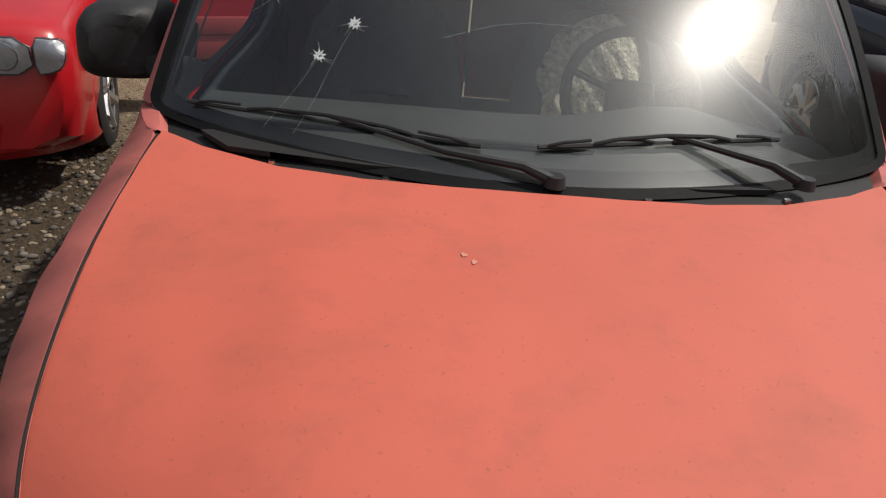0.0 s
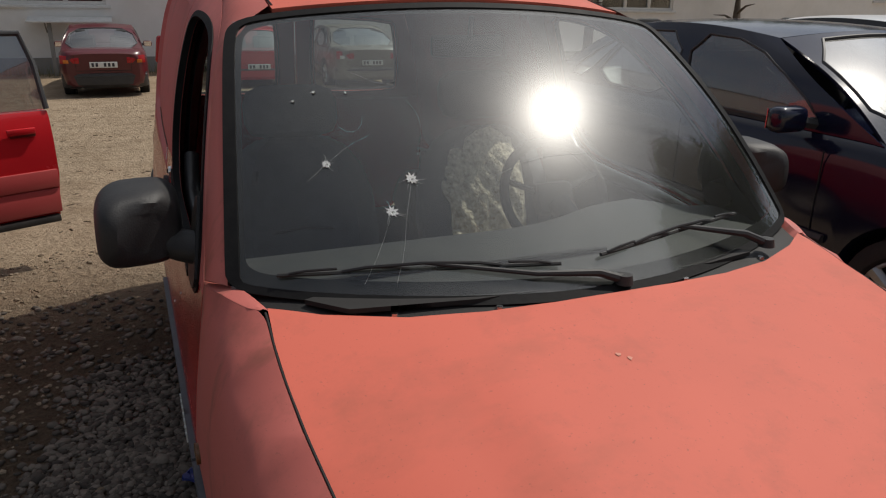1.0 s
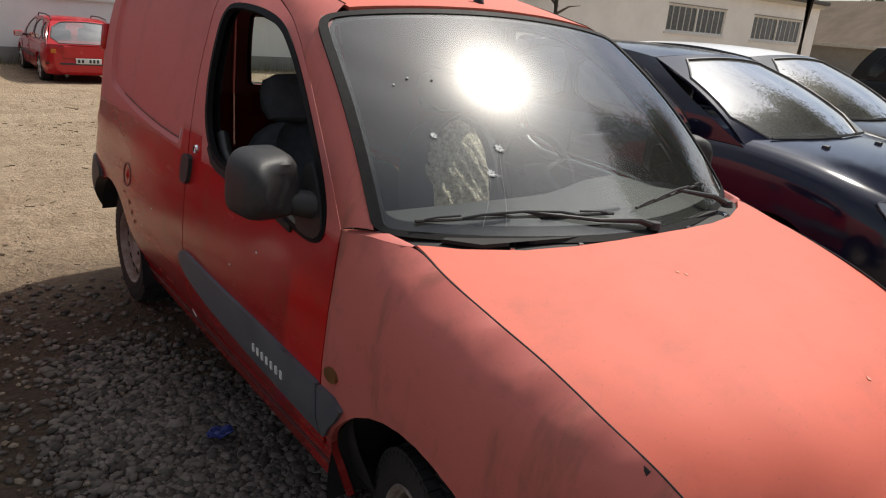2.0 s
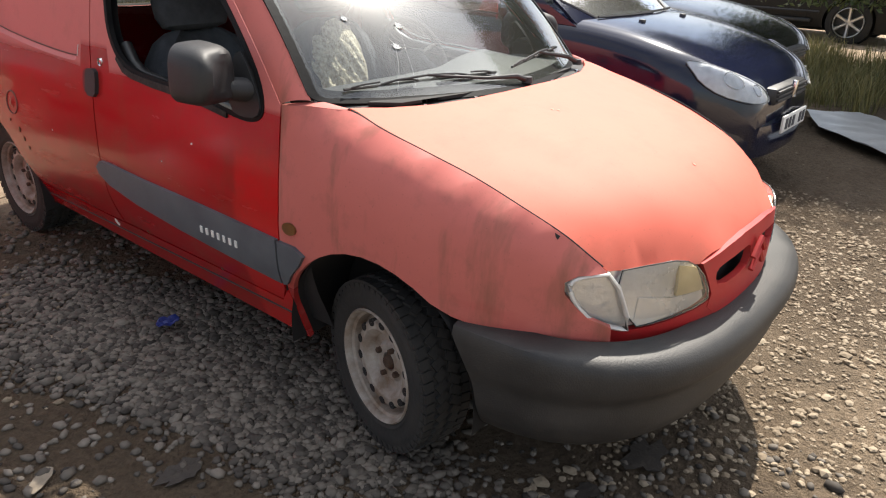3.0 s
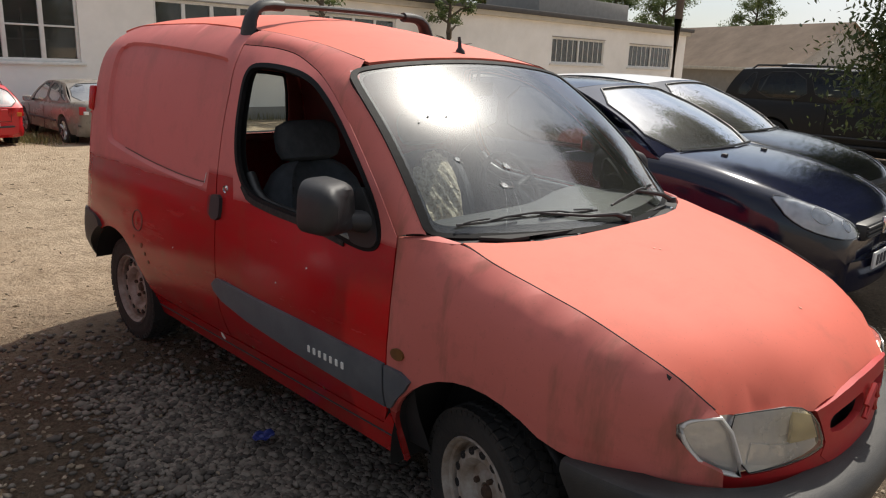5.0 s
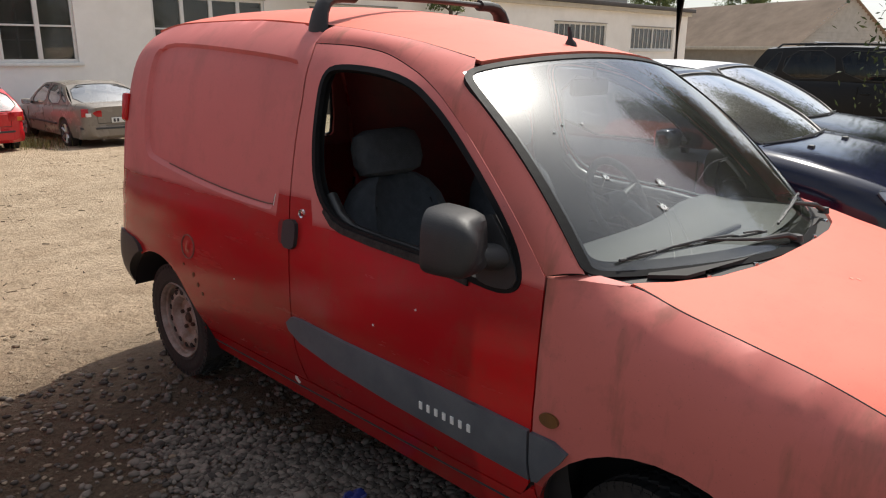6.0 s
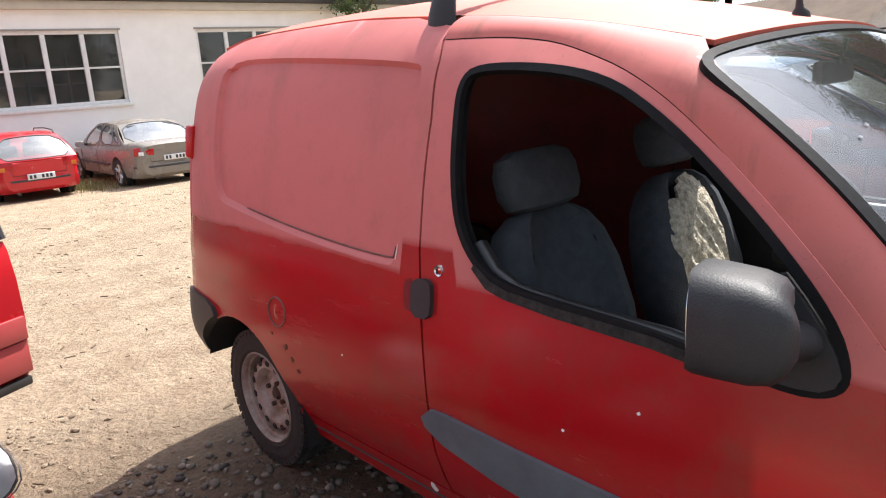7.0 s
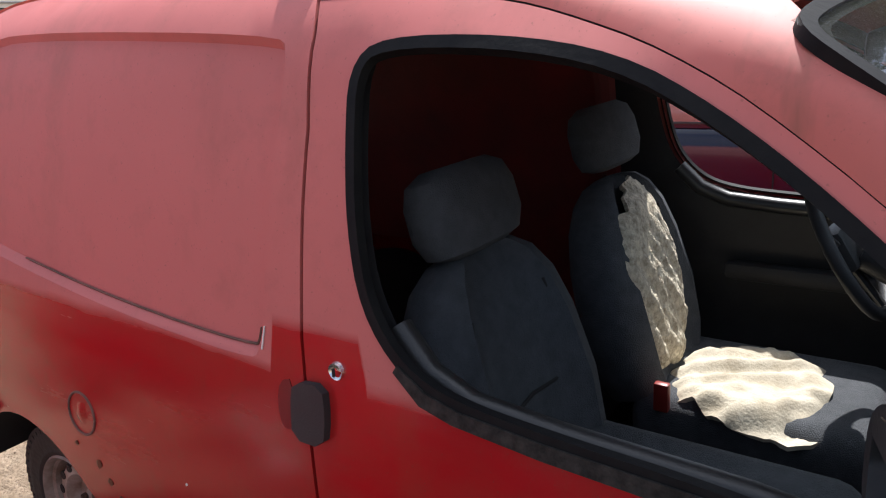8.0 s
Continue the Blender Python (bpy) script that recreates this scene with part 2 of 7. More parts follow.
# ---- mesh helpers ----
def part(name, bm, mat, parent=None, label="", smooth=True):
    """Links a bmesh as one mesh object under a thing or a part."""
    me = bpy.data.meshes.new(name)
    if smooth:
        for f in bm.faces:
            f.smooth = True
    bm.to_mesh(me)
    bm.free()
    me.materials.append(mat)
    if smooth:
        me.set_sharp_from_angle(angle=radians(38))
    ob = new(name, me)
    if parent:
        ob.parent = parent
    if label:
        ob["label"] = label
    return ob


def empty(name, m, label, category, group=""):
    ob = new(name)
    ob.matrix_basis = m
    return tagged(ob, label, category, group)


def rounded(points, rounds=2, closed=True):
    """Cuts the corners of a polygon, again and again."""
    pts = [Vector(p) for p in points]
    for _ in range(rounds):
        out = []
        n = len(pts)
        for i in range(n if closed else n - 1):
            a, b = pts[i], pts[(i + 1) % n]
            out += [a.lerp(b, 0.25), a.lerp(b, 0.75)]
        pts = out if closed else [pts[0]] + out[1:-1] + [pts[-1]]
    return pts


def dense(points, step, closed=True):
    out = []
    n = len(points)
    for i in range(n if closed else n - 1):
        a, b = Vector(points[i]), Vector(points[(i + 1) % n])
        k = max(1, int((b - a).length / step))
        out += [a.lerp(b, j / k) for j in range(k)]
    if not closed:
        out.append(Vector(points[-1]))
    return out


def inside(p, poly):
    x, y = p[0], p[1]
    hit = False
    j = len(poly) - 1
    for i in range(len(poly)):
        a, b = poly[i], poly[j]
        if (a[1] > y) != (b[1] > y) and x < (b[0] - a[0]) * (y - a[1]) / (b[1] - a[1]) + a[0]:
            hit = not hit
        j = i
    return hit


def grown(poly, d):
    """The polygon moved outwards by d."""
    n = len(poly)
    area = sum(poly[i][0] * poly[(i + 1) % n][1] - poly[(i + 1) % n][0] * poly[i][1] for i in range(n))
    sign = 1 if area > 0 else -1
    out = []
    for i in range(n):
        a, b, c = Vector(poly[i - 1]).to_2d(), Vector(poly[i]).to_2d(), Vector(poly[(i + 1) % n]).to_2d()
        e = ((b - a).normalized() + (c - b).normalized())
        e = e.normalized() if e.length > 1e-6 else (c - b).normalized()
        out.append(b + Vector((e.y, -e.x)) * d * sign)
    return out


def patch(outline, fn, step=0.05, thick=0.012, holes=(), out=None, edge=0.03, lines=()):
    """A sheet over a curved surface fn(u, v), cut to an outline with holes; its rims are folded inwards by thick. out: a direction outwards."""
    from mathutils.geometry import delaunay_2d_cdt
    loops = [dense([Vector(p).to_2d() for p in lp], edge) for lp in (outline, *holes)]
    pts, edges = [], []
    for lp in loops:
        k = len(pts)
        pts += lp
        edges += [(k + i, k + (i + 1) % len(lp)) for i in range(len(lp))]
    for lp in lines:
        k = len(pts)
        lp = dense([Vector(p).to_2d() for p in lp], edge)
        pts += lp
        edges += [(k + i, k + (i + 1) % len(lp)) for i in range(len(lp))]
    count = len(pts)
    us = [p.x for p in loops[0]]
    vs = [p.y for p in loops[0]]
    u = min(us) + step / 2
    while u < max(us):
        v = min(vs) + step / 2
        while v < max(vs):
            p = Vector((u, v))
            if inside(p, loops[0]) and not any(inside(p, h) for h in loops[1:]) and min((p - q).length for q in pts[:count]) > step * 0.4:
                pts.append(p)
            v += step
        u += step
    vv, _, ff = delaunay_2d_cdt(pts, edges, [], 0, 1e-6)[:3]
    bm = bmesh.new()
    bvs = [bm.verts.new(fn(p.x, p.y)) for p in vv]
    for f in ff:
        c = (vv[f[0]] + vv[f[1]] + vv[f[2]]) / 3
        if inside(c, loops[0]) and not any(inside(c, h) for h in loops[1:]):
            try:
                bm.faces.new([bvs[i] for i in f])
            except ValueError:
                pass
    for v in [v for v in bm.verts if not v.link_faces]:
        bm.verts.remove(v)
    bm.normal_update()
    if out is not None:
        tot = Vector()
        for f in bm.faces:
            tot += f.normal * f.calc_area()
        if tot.dot(Vector(out)) < 0:
            bmesh.ops.reverse_faces(bm, faces=bm.faces[:])
            bm.normal_update()
    if thick:
        rim = [e for e in bm.edges if len(e.link_faces) == 1]
        nor = {v: v.normal.copy() for e in rim for v in e.verts}
        new_edges = bmesh.ops.extrude_edge_only(bm, edges=rim)["geom"]
        low = [g for g in new_edges if isinstance(g, bmesh.types.BMVert)]
        for g in low:
            near = [e.other_vert(g) for e in g.link_edges if e.other_vert(g) in nor]
            n = nor[near[0]] if near else Vector(out or (0, 0, 1))
            g.co -= n * thick
        bm.normal_update()
    return bm


def loft(rings, closed=True, caps=True):
    """A skin over rings of equal count."""
    bm = bmesh.new()
    rows = [[bm.verts.new(p) for p in r] for r in rings]
    n = len(rings[0])
    for a, b in zip(rows, rows[1:]):
        for i in range(n if closed else n - 1):
            j = (i + 1) % n
            bm.faces.new((a[i], a[j], b[j], b[i]))
    if caps and closed:
        bm.faces.new(rows[0][::-1])
        bm.faces.new(rows[-1])
    bmesh.ops.recalc_face_normals(bm, faces=bm.faces[:])
    return bm


def tube(path, r, sides=8, closed=False, flat=1.0):
    """A bar of radius r along a path."""
    pts = [Vector(p) for p in path]
    rings = []
    n = len(pts)
    up = Vector((0, 0, 1))
    for i, p in enumerate(pts):
        a, b = (pts[i - 1] if i or closed else p), (pts[(i + 1) % n] if i < n - 1 or closed else p)
        t = (b - a).normalized() if (b - a).length > 1e-9 else Vector((0, 1, 0))
        s = t.cross(up)
        s = s.normalized() if s.length > 1e-4 else t.cross(Vector((1, 0, 0))).normalized()
        w = s.cross(t)
        rr = r[i] if isinstance(r, (list, tuple)) else r
        rings.append([p + (s * math.cos(k * math.tau / sides) + w * math.sin(k * math.tau / sides) * flat) * rr for k in range(sides)])
    if closed:
        rings.append(rings[0])
    bm = loft(rings, True, not closed)
    if closed:
        bmesh.ops.remove_doubles(bm, verts=bm.verts[:], dist=1e-6)
    return bm


def box(x0, x1, y0, y1, z0, z1, bevel=0.01, seg=2):
    bm = bmesh.new()
    bmesh.ops.create_cube(bm, size=1)
    for v in bm.verts:
        v.co = Vector(((x0 + x1) / 2 + v.co.x * (x1 - x0), (y0 + y1) / 2 + v.co.y * (y1 - y0), (z0 + z1) / 2 + v.co.z * (z1 - z0)))
    if bevel:
        bmesh.ops.bevel(bm, geom=bm.edges[:], offset=bevel, segments=seg, profile=0.5, affect="EDGES")
    return bm


def moved(bm, m):
    bmesh.ops.transform(bm, matrix=m, verts=bm.verts[:])
    return bm


def joined(*bms):
    out = bmesh.new()
    for b in bms:
        me = bpy.data.meshes.new("tmp")
        b.to_mesh(me)
        b.free()
        out.from_mesh(me)
        bpy.data.meshes.remove(me)
    return out


def spun(profile, seg=40, axis="x"):
    """A turned body: profile of (along, radius) about the x axis."""
    rings = []
    for k in range(seg):
        a = k * math.tau / seg
        rings.append([Vector((h, r * math.cos(a), r * math.sin(a))) for h, r in profile])
    rings.append(rings[0])
    bm = loft(rings, False, False)
    bmesh.ops.remove_doubles(bm, verts=bm.verts[:], dist=1e-6)
    bmesh.ops.recalc_face_normals(bm, faces=bm.faces[:])
    return bm


# ---- curves of the van's body ----
def spline(knots):
    """A smooth curve through (t, value) pairs, straight beyond its ends."""
    ts = [k[0] for k in knots]
    vs = [k[1] for k in knots]
    n = len(ts)
    d = [(vs[i + 1] - vs[i]) / (ts[i + 1] - ts[i]) for i in range(n - 1)]
    m = [d[0]] + [0.0 if d[i - 1] * d[i] <= 0 else 2 * d[i - 1] * d[i] / (d[i - 1] + d[i]) for i in range(1, n - 1)] + [d[-1]]

    def value(t):
        if t <= ts[0]:
            return vs[0] + m[0] * (t - ts[0])
        if t >= ts[-1]:
            return vs[-1] + m[-1] * (t - ts[-1])
        i = 0
        while t > ts[i + 1]:
            i += 1
        h = ts[i + 1] - ts[i]
        u = (t - ts[i]) / h
        return ((1 + 2 * u) * (1 - u) ** 2 * vs[i] + u * (1 - u) ** 2 * h * m[i]
                + u * u * (3 - 2 * u) * vs[i + 1] + u * u * (u - 1) * h * m[i + 1])
    return value


# half width of the van's flank by height, at mid length
FLANK = spline([(0.20, 0.72), (0.36, 0.775), (0.46, 0.815), (0.56, 0.838), (0.68, 0.84), (0.78, 0.832), (0.95, 0.808), (1.07, 0.79), (1.30, 0.752),
                (1.50, 0.70), (1.58, 0.665), (1.64, 0.615), (1.675, 0.57), (1.70, 0.52)])
SEAM_Z = spline([(0.3, 1.50), (0.85, 1.60), (1.2, 1.668), (1.6, 1.715), (2.2, 1.75), (2.75, 1.745), (3.03, 1.715), (3.18, 1.66)])
REAR = spline([(2.3, 1.0), (2.85, 0.985), (3.05, 0.965), (3.16, 0.92)])
WING_X = spline([(-0.70, 0.56), (-0.54, 0.675), (-0.35, 0.772), (-0.1, 0.822), (0.2, 0.833), (0.45, 0.838)])
WING_TOP_Z = spline([(-0.72, 0.68), (-0.625, 0.763), (-0.52, 0.850), (-0.4, 0.908), (-0.25, 0.962), (-0.1, 1.0), (0.05, 1.032), (0.2, 1.068), (0.42, 1.085)])
WING_TOP_X = spline([(-0.72, 0.46), (-0.625, 0.575), (-0.52, 0.633), (-0.4, 0.665), (-0.25, 0.684), (-0.1, 0.697), (0.05, 0.701), (0.2, 0.698), (0.42, 0.74)])


def flank(y, z):
    """Half width of the van at length y and height z."""
    top = SEAM_Z(y)
    ze = z if z < 1.05 else 1.05 + (z - 1.05) * 0.65 / (top - 1.05)
    door = FLANK(ze) * (REAR(y) if y > 2.3 else 1.0)
    if y >= 0.42:
        return door
    xs, xt, zt = WING_X(y), WING_TOP_X(y), WING_TOP_Z(y)
    if z < 0.68:
        wing = xs * FLANK(z) / FLANK(0.68)
    else:
        q = min(1.0, (z - 0.68) / max(0.02, zt - 0.68))
        wing = xt + (xs - xt) * (1 - q ** 2.6) ** 0.44
    b = min(1.0, max(0.0, (y - 0.15) / 0.27))
    b = b * b * (3 - 2 * b)
    return door * b + wing * (1 - b)


HOOD_Z = spline([(-0.86, 0.66), (-0.805, 0.755), (-0.77, 0.812), (-0.70, 0.874), (-0.6, 0.926), (-0.4, 0.983), (-0.15, 1.038), (0.05, 1.075), (0.2, 1.10)])
HOOD_P = spline([(-0.8, 4.2), (-0.5, 4.2), (-0.1, 2.6), (0.2, 2.2)])


def hood_z(x, y):
    """Height of the bonnet: nearly flat across its middle, rolled down to the wing seams."""
    half = WING_TOP_X(y)
    sag = HOOD_Z(y) - WING_TOP_Z(y) - 0.0015
    return HOOD_Z(y) - sag * (min(1.0, abs(x) / half)) ** HOOD_P(y)


# ---- the van ----
van = empty("van", pose(0, 0, 0), "faded red panel van with grey plastic bumpers and a cracked windscreen", "van")


def side(s):
    """The flank as a surface over length and height; s: -1 or 1 for its two sides."""
    return lambda y, z: Vector((s * flank(y, z), y, z))


def side_in(s, d):
    return lambda y, z: Vector((s * (flank(y, z) - d), y, z))


DOOR_TOP_Z = spline([(0.402, 1.062), (0.526, 1.194), (0.682, 1.335), (0.80, 1.428), (0.927, 1.510), (1.06, 1.570), (1.26, 1.627), (1.42, 1.645), (1.6, 1.652)])
DOOR = [(0.402, 1.062), (0.395, 0.9), (0.389, 0.75), (0.390, 0.6), (0.41, 0.45), (0.45, 0.388), (1.0, 0.392), (1.49, 0.396), (1.495, 0.5), (1.515, 0.70), (1.548, 0.93),
        (1.565, 1.1), (1.562, 1.3), (1.558, 1.45), (1.575, 1.6)] + [(1.6 - 0.0395 * k, DOOR_TOP_Z(1.6 - 0.0395 * k)) for k in range(30)]
PANE = [(1.47, 1.54), (1.43, 1.574), (1.22, 1.566), (1.05, 1.534), (0.92, 1.469), (0.79, 1.379), (0.63, 1.243), (0.52, 1.127), (0.483, 1.045), (0.50, 1.008), (0.58, 0.997),
        (0.84, 1.035), (1.1, 1.045), (1.25, 1.057), (1.345, 1.09), (1.42, 1.175), (1.45, 1.3), (1.462, 1.43)]
OPENING = grown(rounded(PANE, 2), 0.006)
SILL_LINE = 0.382
LAMP_EDGE = [(-0.625, 0.762), (-0.575, 0.757), (-0.549, 0.738), (-0.552, 0.705), (-0.605, 0.640), (-0.657, 0.614)]


def arch(y, r, a0, a1, n=14):
    return [(y + r * math.cos(radians(a0 + (a1 - a0) * i / n)), 0.30 + r * math.sin(radians(a0 + (a1 - a0) * i / n))) for i in range(n + 1)]


WING = ([(0.394, 1.062), (0.30, 1.072)] + [(0.2 - 0.02 * k, WING_TOP_Z(0.2 - 0.02 * k) - 0.00004) for k in range(41)]
        + LAMP_EDGE + [(-0.66, 0.548), (-0.416, 0.568), (-0.28, 0.590)] + arch(0.01, 0.386, 126, -9) + [(0.385, 0.24), (0.387, 0.24), (0.387, 0.40), (0.384, 0.6), (0.383, 0.75), (0.389, 0.9)])
SILL = [(0.392, 0.240), (2.31, 0.285), (2.30, 0.33)] + [(2.32, SILL_LINE), (1.5, SILL_LINE), (1.0, SILL_LINE), (0.46, SILL_LINE - 0.004), (0.405, 0.44), (0.392, 0.44)]
QUARTER = ([(1.499, 0.39), (1.503, 0.5), (1.523, 0.70), (1.556, 0.93), (1.573, 1.1), (1.570, 1.3), (1.566, 1.45), (1.583, 1.6), (1.608, 1.653), (1.615, 1.69)]
           + [(y, SEAM_Z(y) - 0.004) for y in (1.8, 2.1, 2.4, 2.7, 2.9, 3.05)] + [(3.11, 1.50), (3.14, 1.2), (3.14, 0.95), (3.13, 0.715), (2.90, 0.705), (2.86, 0.68)]
           + arch(2.65, 0.382, 62, 180) + [(2.268, 0.39)])
SEAM_LINE = [(0.40, 1.066)] + [(1.602 - 0.0395 * k, DOOR_TOP_Z(1.6 - 0.0395 * k) + 0.0032) for k in range(29, -1, -1)]


def screen(x, v):
    """The windscreen over its width and from its foot (0) to its head (1)."""
    yb, yt = 0.075 + 0.20 * (x / 0.70) ** 2, 0.805 + 0.045 * (x / 0.6) ** 2
    zb, zt = 1.085, 1.618 - 0.040 * (x / 0.6) ** 2
    bulge = 0.03 * math.sin(math.pi * min(1, max(0, v)))
    return Vector((x, yb + (yt - yb) * v - bulge * 0.6, zb + (zt - zb) * v + bulge * 0.8))


def pillar(s):
    """The strip from the door's upper seam to the windscreen and the roof seam."""
    a = dense([Vector(p) for p in SEAM_LINE], 0.04, False)
    rows = []
    for p in a:
        low = Vector((s * flank(p.x, p.y), p.x, p.y))
        if p.x < 0.96:
            v = (p.x - 0.40) / 0.56
            top = screen(s * (0.752 - 0.108 * v), v)
            if v > 0.85:
                top = top.lerp(Vector((s * 0.536, 0.875, SEAM_Z(0.875) + 0.002)), (v - 0.85) / 0.15)
        else:
            y = 0.875 + (p.x - 0.96) * (1.602 - 0.875) / (1.602 - 0.96)
            top = Vector((s * (0.536 - 0.010 * min(1.0, (p.x - 0.96) / 0.2)), y, SEAM_Z(y) + 0.002))
        mid = (low + top) / 2 + Vector((s * 0.022, -0.012 if p.x < 0.96 else 0.0, 0.016))
        rows.append([low * (1 - t) ** 2 + mid * 2 * t * (1 - t) + top * t * t for t in [k / 7 for k in range(8)]])
    return loft(rows, False, False)


RECESS = rounded([(2.82, 1.652), (2.42, 1.650), (1.68, 1.605), (1.62, 1.575), (1.655, 1.25), (1.670, 1.052), (1.715, 1.034), (2.125, 1.052), (2.66, 1.107), (2.81, 1.135), (2.835, 1.36), (2.84, 1.52)], 2)
RECESS_IN = grown(RECESS, -0.018)
RECESS_EDGE = grown(RECESS_IN, 0.003)


def pressed(s):
    """The rear flank with its pressed-in field."""
    def at(y, z):
        d = 0.018 if inside((y, z), RECESS_EDGE) else 0.0
        crease = 0.006 * math.exp(-((z - 0.93) / 0.03) ** 2)
        return Vector((s * (flank(y, z) - d + crease * min(1, max(0, (y - 1.6) / 0.3))), y, z))
    return at


for s in (-1, 1):
    out = (s, 0, 0)
    part("front_wing", patch(WING, side(s), 0.045, 0.02, out=out, edge=0.023), PAINT_WING, van, "dull faded red front wing")
    part("grime_line", tube([Vector((s * (flank(p.x, p.y) - 0.015), p.x, p.y)) for p in RECESS_IN if p.y < 1.125], 0.0026, 5), GRIME, van, "dark grime along the pressed panel edge")
    part("sill", patch(SILL, side(s), 0.06, 0.02, out=out), PAINT, van)
    quarter = part("rear_quarter_panel", patch(QUARTER, pressed(s), 0.05, 0.02, out=out, lines=[RECESS, RECESS_IN]), PAINT, van)
    part("cab_frame", pillar(s), PAINT_WING, van, "chalky red windscreen pillar and roof rail")
    door = part("cab_door", patch(DOOR, side(s), 0.05, 0.02, holes=[OPENING], out=out), PAINT, van, "red cab door, chalky above and glossy below")
    part("window_seal", patch(grown(OPENING, 0.007), lambda y, z, s=s: Vector((s * (flank(y, z) + 0.004), y, z)), 0.05, 0.02, holes=[grown(OPENING, -0.011)], out=out, edge=0.02), SEAL, door)
    waist = [(0.66, 1.000), (0.84, 1.028), (1.1, 1.038), (1.24, 1.049), (1.30, 1.064), (1.355, 1.096), (1.362, 1.084), (1.31, 1.042), (1.25, 1.027), (1.1, 1.014), (0.84, 1.003), (0.66, 0.982)]
    part("waist_strip", patch(waist, lambda y, z, s=s: Vector((s * (flank(y, z) + 0.008), y, z)), 0.04, 0.012, out=out, edge=0.02), SEAL_DUSTY, door, "dusty black rubber waist strip")
    # dark folded flanges behind the gaps
    part("door_flange", tube([Vector((s * (flank(p.x, p.y) - 0.022), p.x, p.y)) for p in dense([Vector(q) for q in DOOR], 0.05)], 0.015, 6, True), DARK, van)
    part("bonnet_flange", tube([Vector((s * (WING_TOP_X(y) + 0.002), y, WING_TOP_Z(y) - 0.020)) for y in [0.18 - 0.036 * k for k in range(20)]], 0.013, 6), DARK, van)
    part("bonnet_gap", tube([Vector((s * WING_TOP_X(y), y, WING_TOP_Z(y) - 0.0008)) for y in [0.19 - 0.02 * k for k in range(41)]], 0.0025, 6), DARK, van)
    # dark skin inside the body
    part("inner_panel", patch([(0.3, 0.3), (1.7, 0.3), (1.7, 1.62), (1.2, 1.60), (0.9, 1.495), (0.5, 1.155), (0.3, 1.0)], side_in(s, 0.05), 0.09, 0.0, holes=[grown(OPENING, 0.005)], out=out), PLASTIC, door)
    part("door_capping", tube([Vector((s * (flank(y, z) - 0.055), y, z - 0.014)) for y, z in ((0.56, 0.985), (0.84, 1.02), (1.1, 1.03), (1.25, 1.042), (1.335, 1.075), (1.40, 1.14))], 0.024, 10), CAPPING, door)
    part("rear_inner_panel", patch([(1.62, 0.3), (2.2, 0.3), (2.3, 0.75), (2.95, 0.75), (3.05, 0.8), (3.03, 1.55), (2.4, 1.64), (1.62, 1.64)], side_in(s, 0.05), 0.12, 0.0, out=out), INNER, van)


def roof(x, y):
    crown = 0.04 + 0.03 * min(1.0, max(0.0, (y - 0.8) / 0.9))
    return Vector((x, y, SEAM_Z(y) + crown * (1 - (x / 0.525) ** 2)))


def roof_front(x):
    return 0.815 + 0.05 * (x / 0.52) ** 2


ROOF = [(x, roof_front(x)) for x in (-0.530, -0.35, -0.15, 0.15, 0.35, 0.530)] + [(0.523, 1.1), (0.521, 3.05), (-0.521, 3.05), (-0.523, 1.1)]
part("roof", patch(ROOF, roof, 0.09, 0.012, out=(0, 0, 1)), PAINT_TOP, van, "chalky salmon-red roof")
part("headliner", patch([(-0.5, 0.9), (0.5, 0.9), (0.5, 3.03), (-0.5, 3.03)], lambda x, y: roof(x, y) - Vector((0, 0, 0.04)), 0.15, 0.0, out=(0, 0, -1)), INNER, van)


LIP_Y = spline([(0, -0.803), (0.2, -0.79), (0.32, -0.757), (0.4, -0.722), (0.5, -0.672), (0.6, -0.61)])
LIP_DROP = spline([(0, 0.004), (0.2, 0.006), (0.32, 0.008), (0.42, 0.0), (0.5, -0.006), (0.57, 0.0)])


def bonnet(x, y):
    crease = 0.008 * max(0.0, min(1.0, (abs(x) - 0.40) / 0.025)) * max(0.0, min(1.0, (0.0 - y) * 4))
    lip = LIP_DROP(min(0.57, abs(x))) * math.exp(-max(0.0, y - LIP_Y(abs(x))) / 0.05)
    return Vector((x, y, hood_z(x, y) - crease - lip))


def cowl_y(x):
    return 0.03 + 0.17 * abs(x / 0.69) ** 3


BONNET = ([(x, cowl_y(x)) for x in (0.692, 0.6, 0.45, 0.3, 0.15, 0, -0.15, -0.3, -0.45, -0.6, -0.692)]
          + [(-WING_TOP_X(y) + 0.0015, y) for y in (0.1, 0, -0.1, -0.2, -0.3, -0.4, -0.5, -0.56, -0.62)]
          + [(-0.5, -0.672), (-0.40, -0.730), (-0.355, -0.748), (-0.32, -0.766), (-0.2, -0.79), (-0.1, -0.803), (0.1, -0.803), (0.2, -0.79), (0.32, -0.766), (0.355, -0.748), (0.40, -0.730), (0.5, -0.672)]
          + [(WING_TOP_X(y) - 0.0015, y) for y in (-0.62, -0.56, -0.5, -0.4, -0.3, -0.2, -0.1, 0, 0.1)])
part("bonnet", patch(BONNET, bonnet, 0.05, 0.018, out=(0, 0, 1)), PAINT_TOP, van, "chalky salmon-red bonnet with scuffed spots")
part("engine_bay", patch([(-0.66, 0.1), (-0.6, -0.55), (-0.3, -0.7), (0.3, -0.7), (0.6, -0.55), (0.66, 0.1)], lambda x, y: Vector((x, y, hood_z(x, y) - 0.06)), 0.1, 0.0, out=(0, 0, 1)), DARK, van)


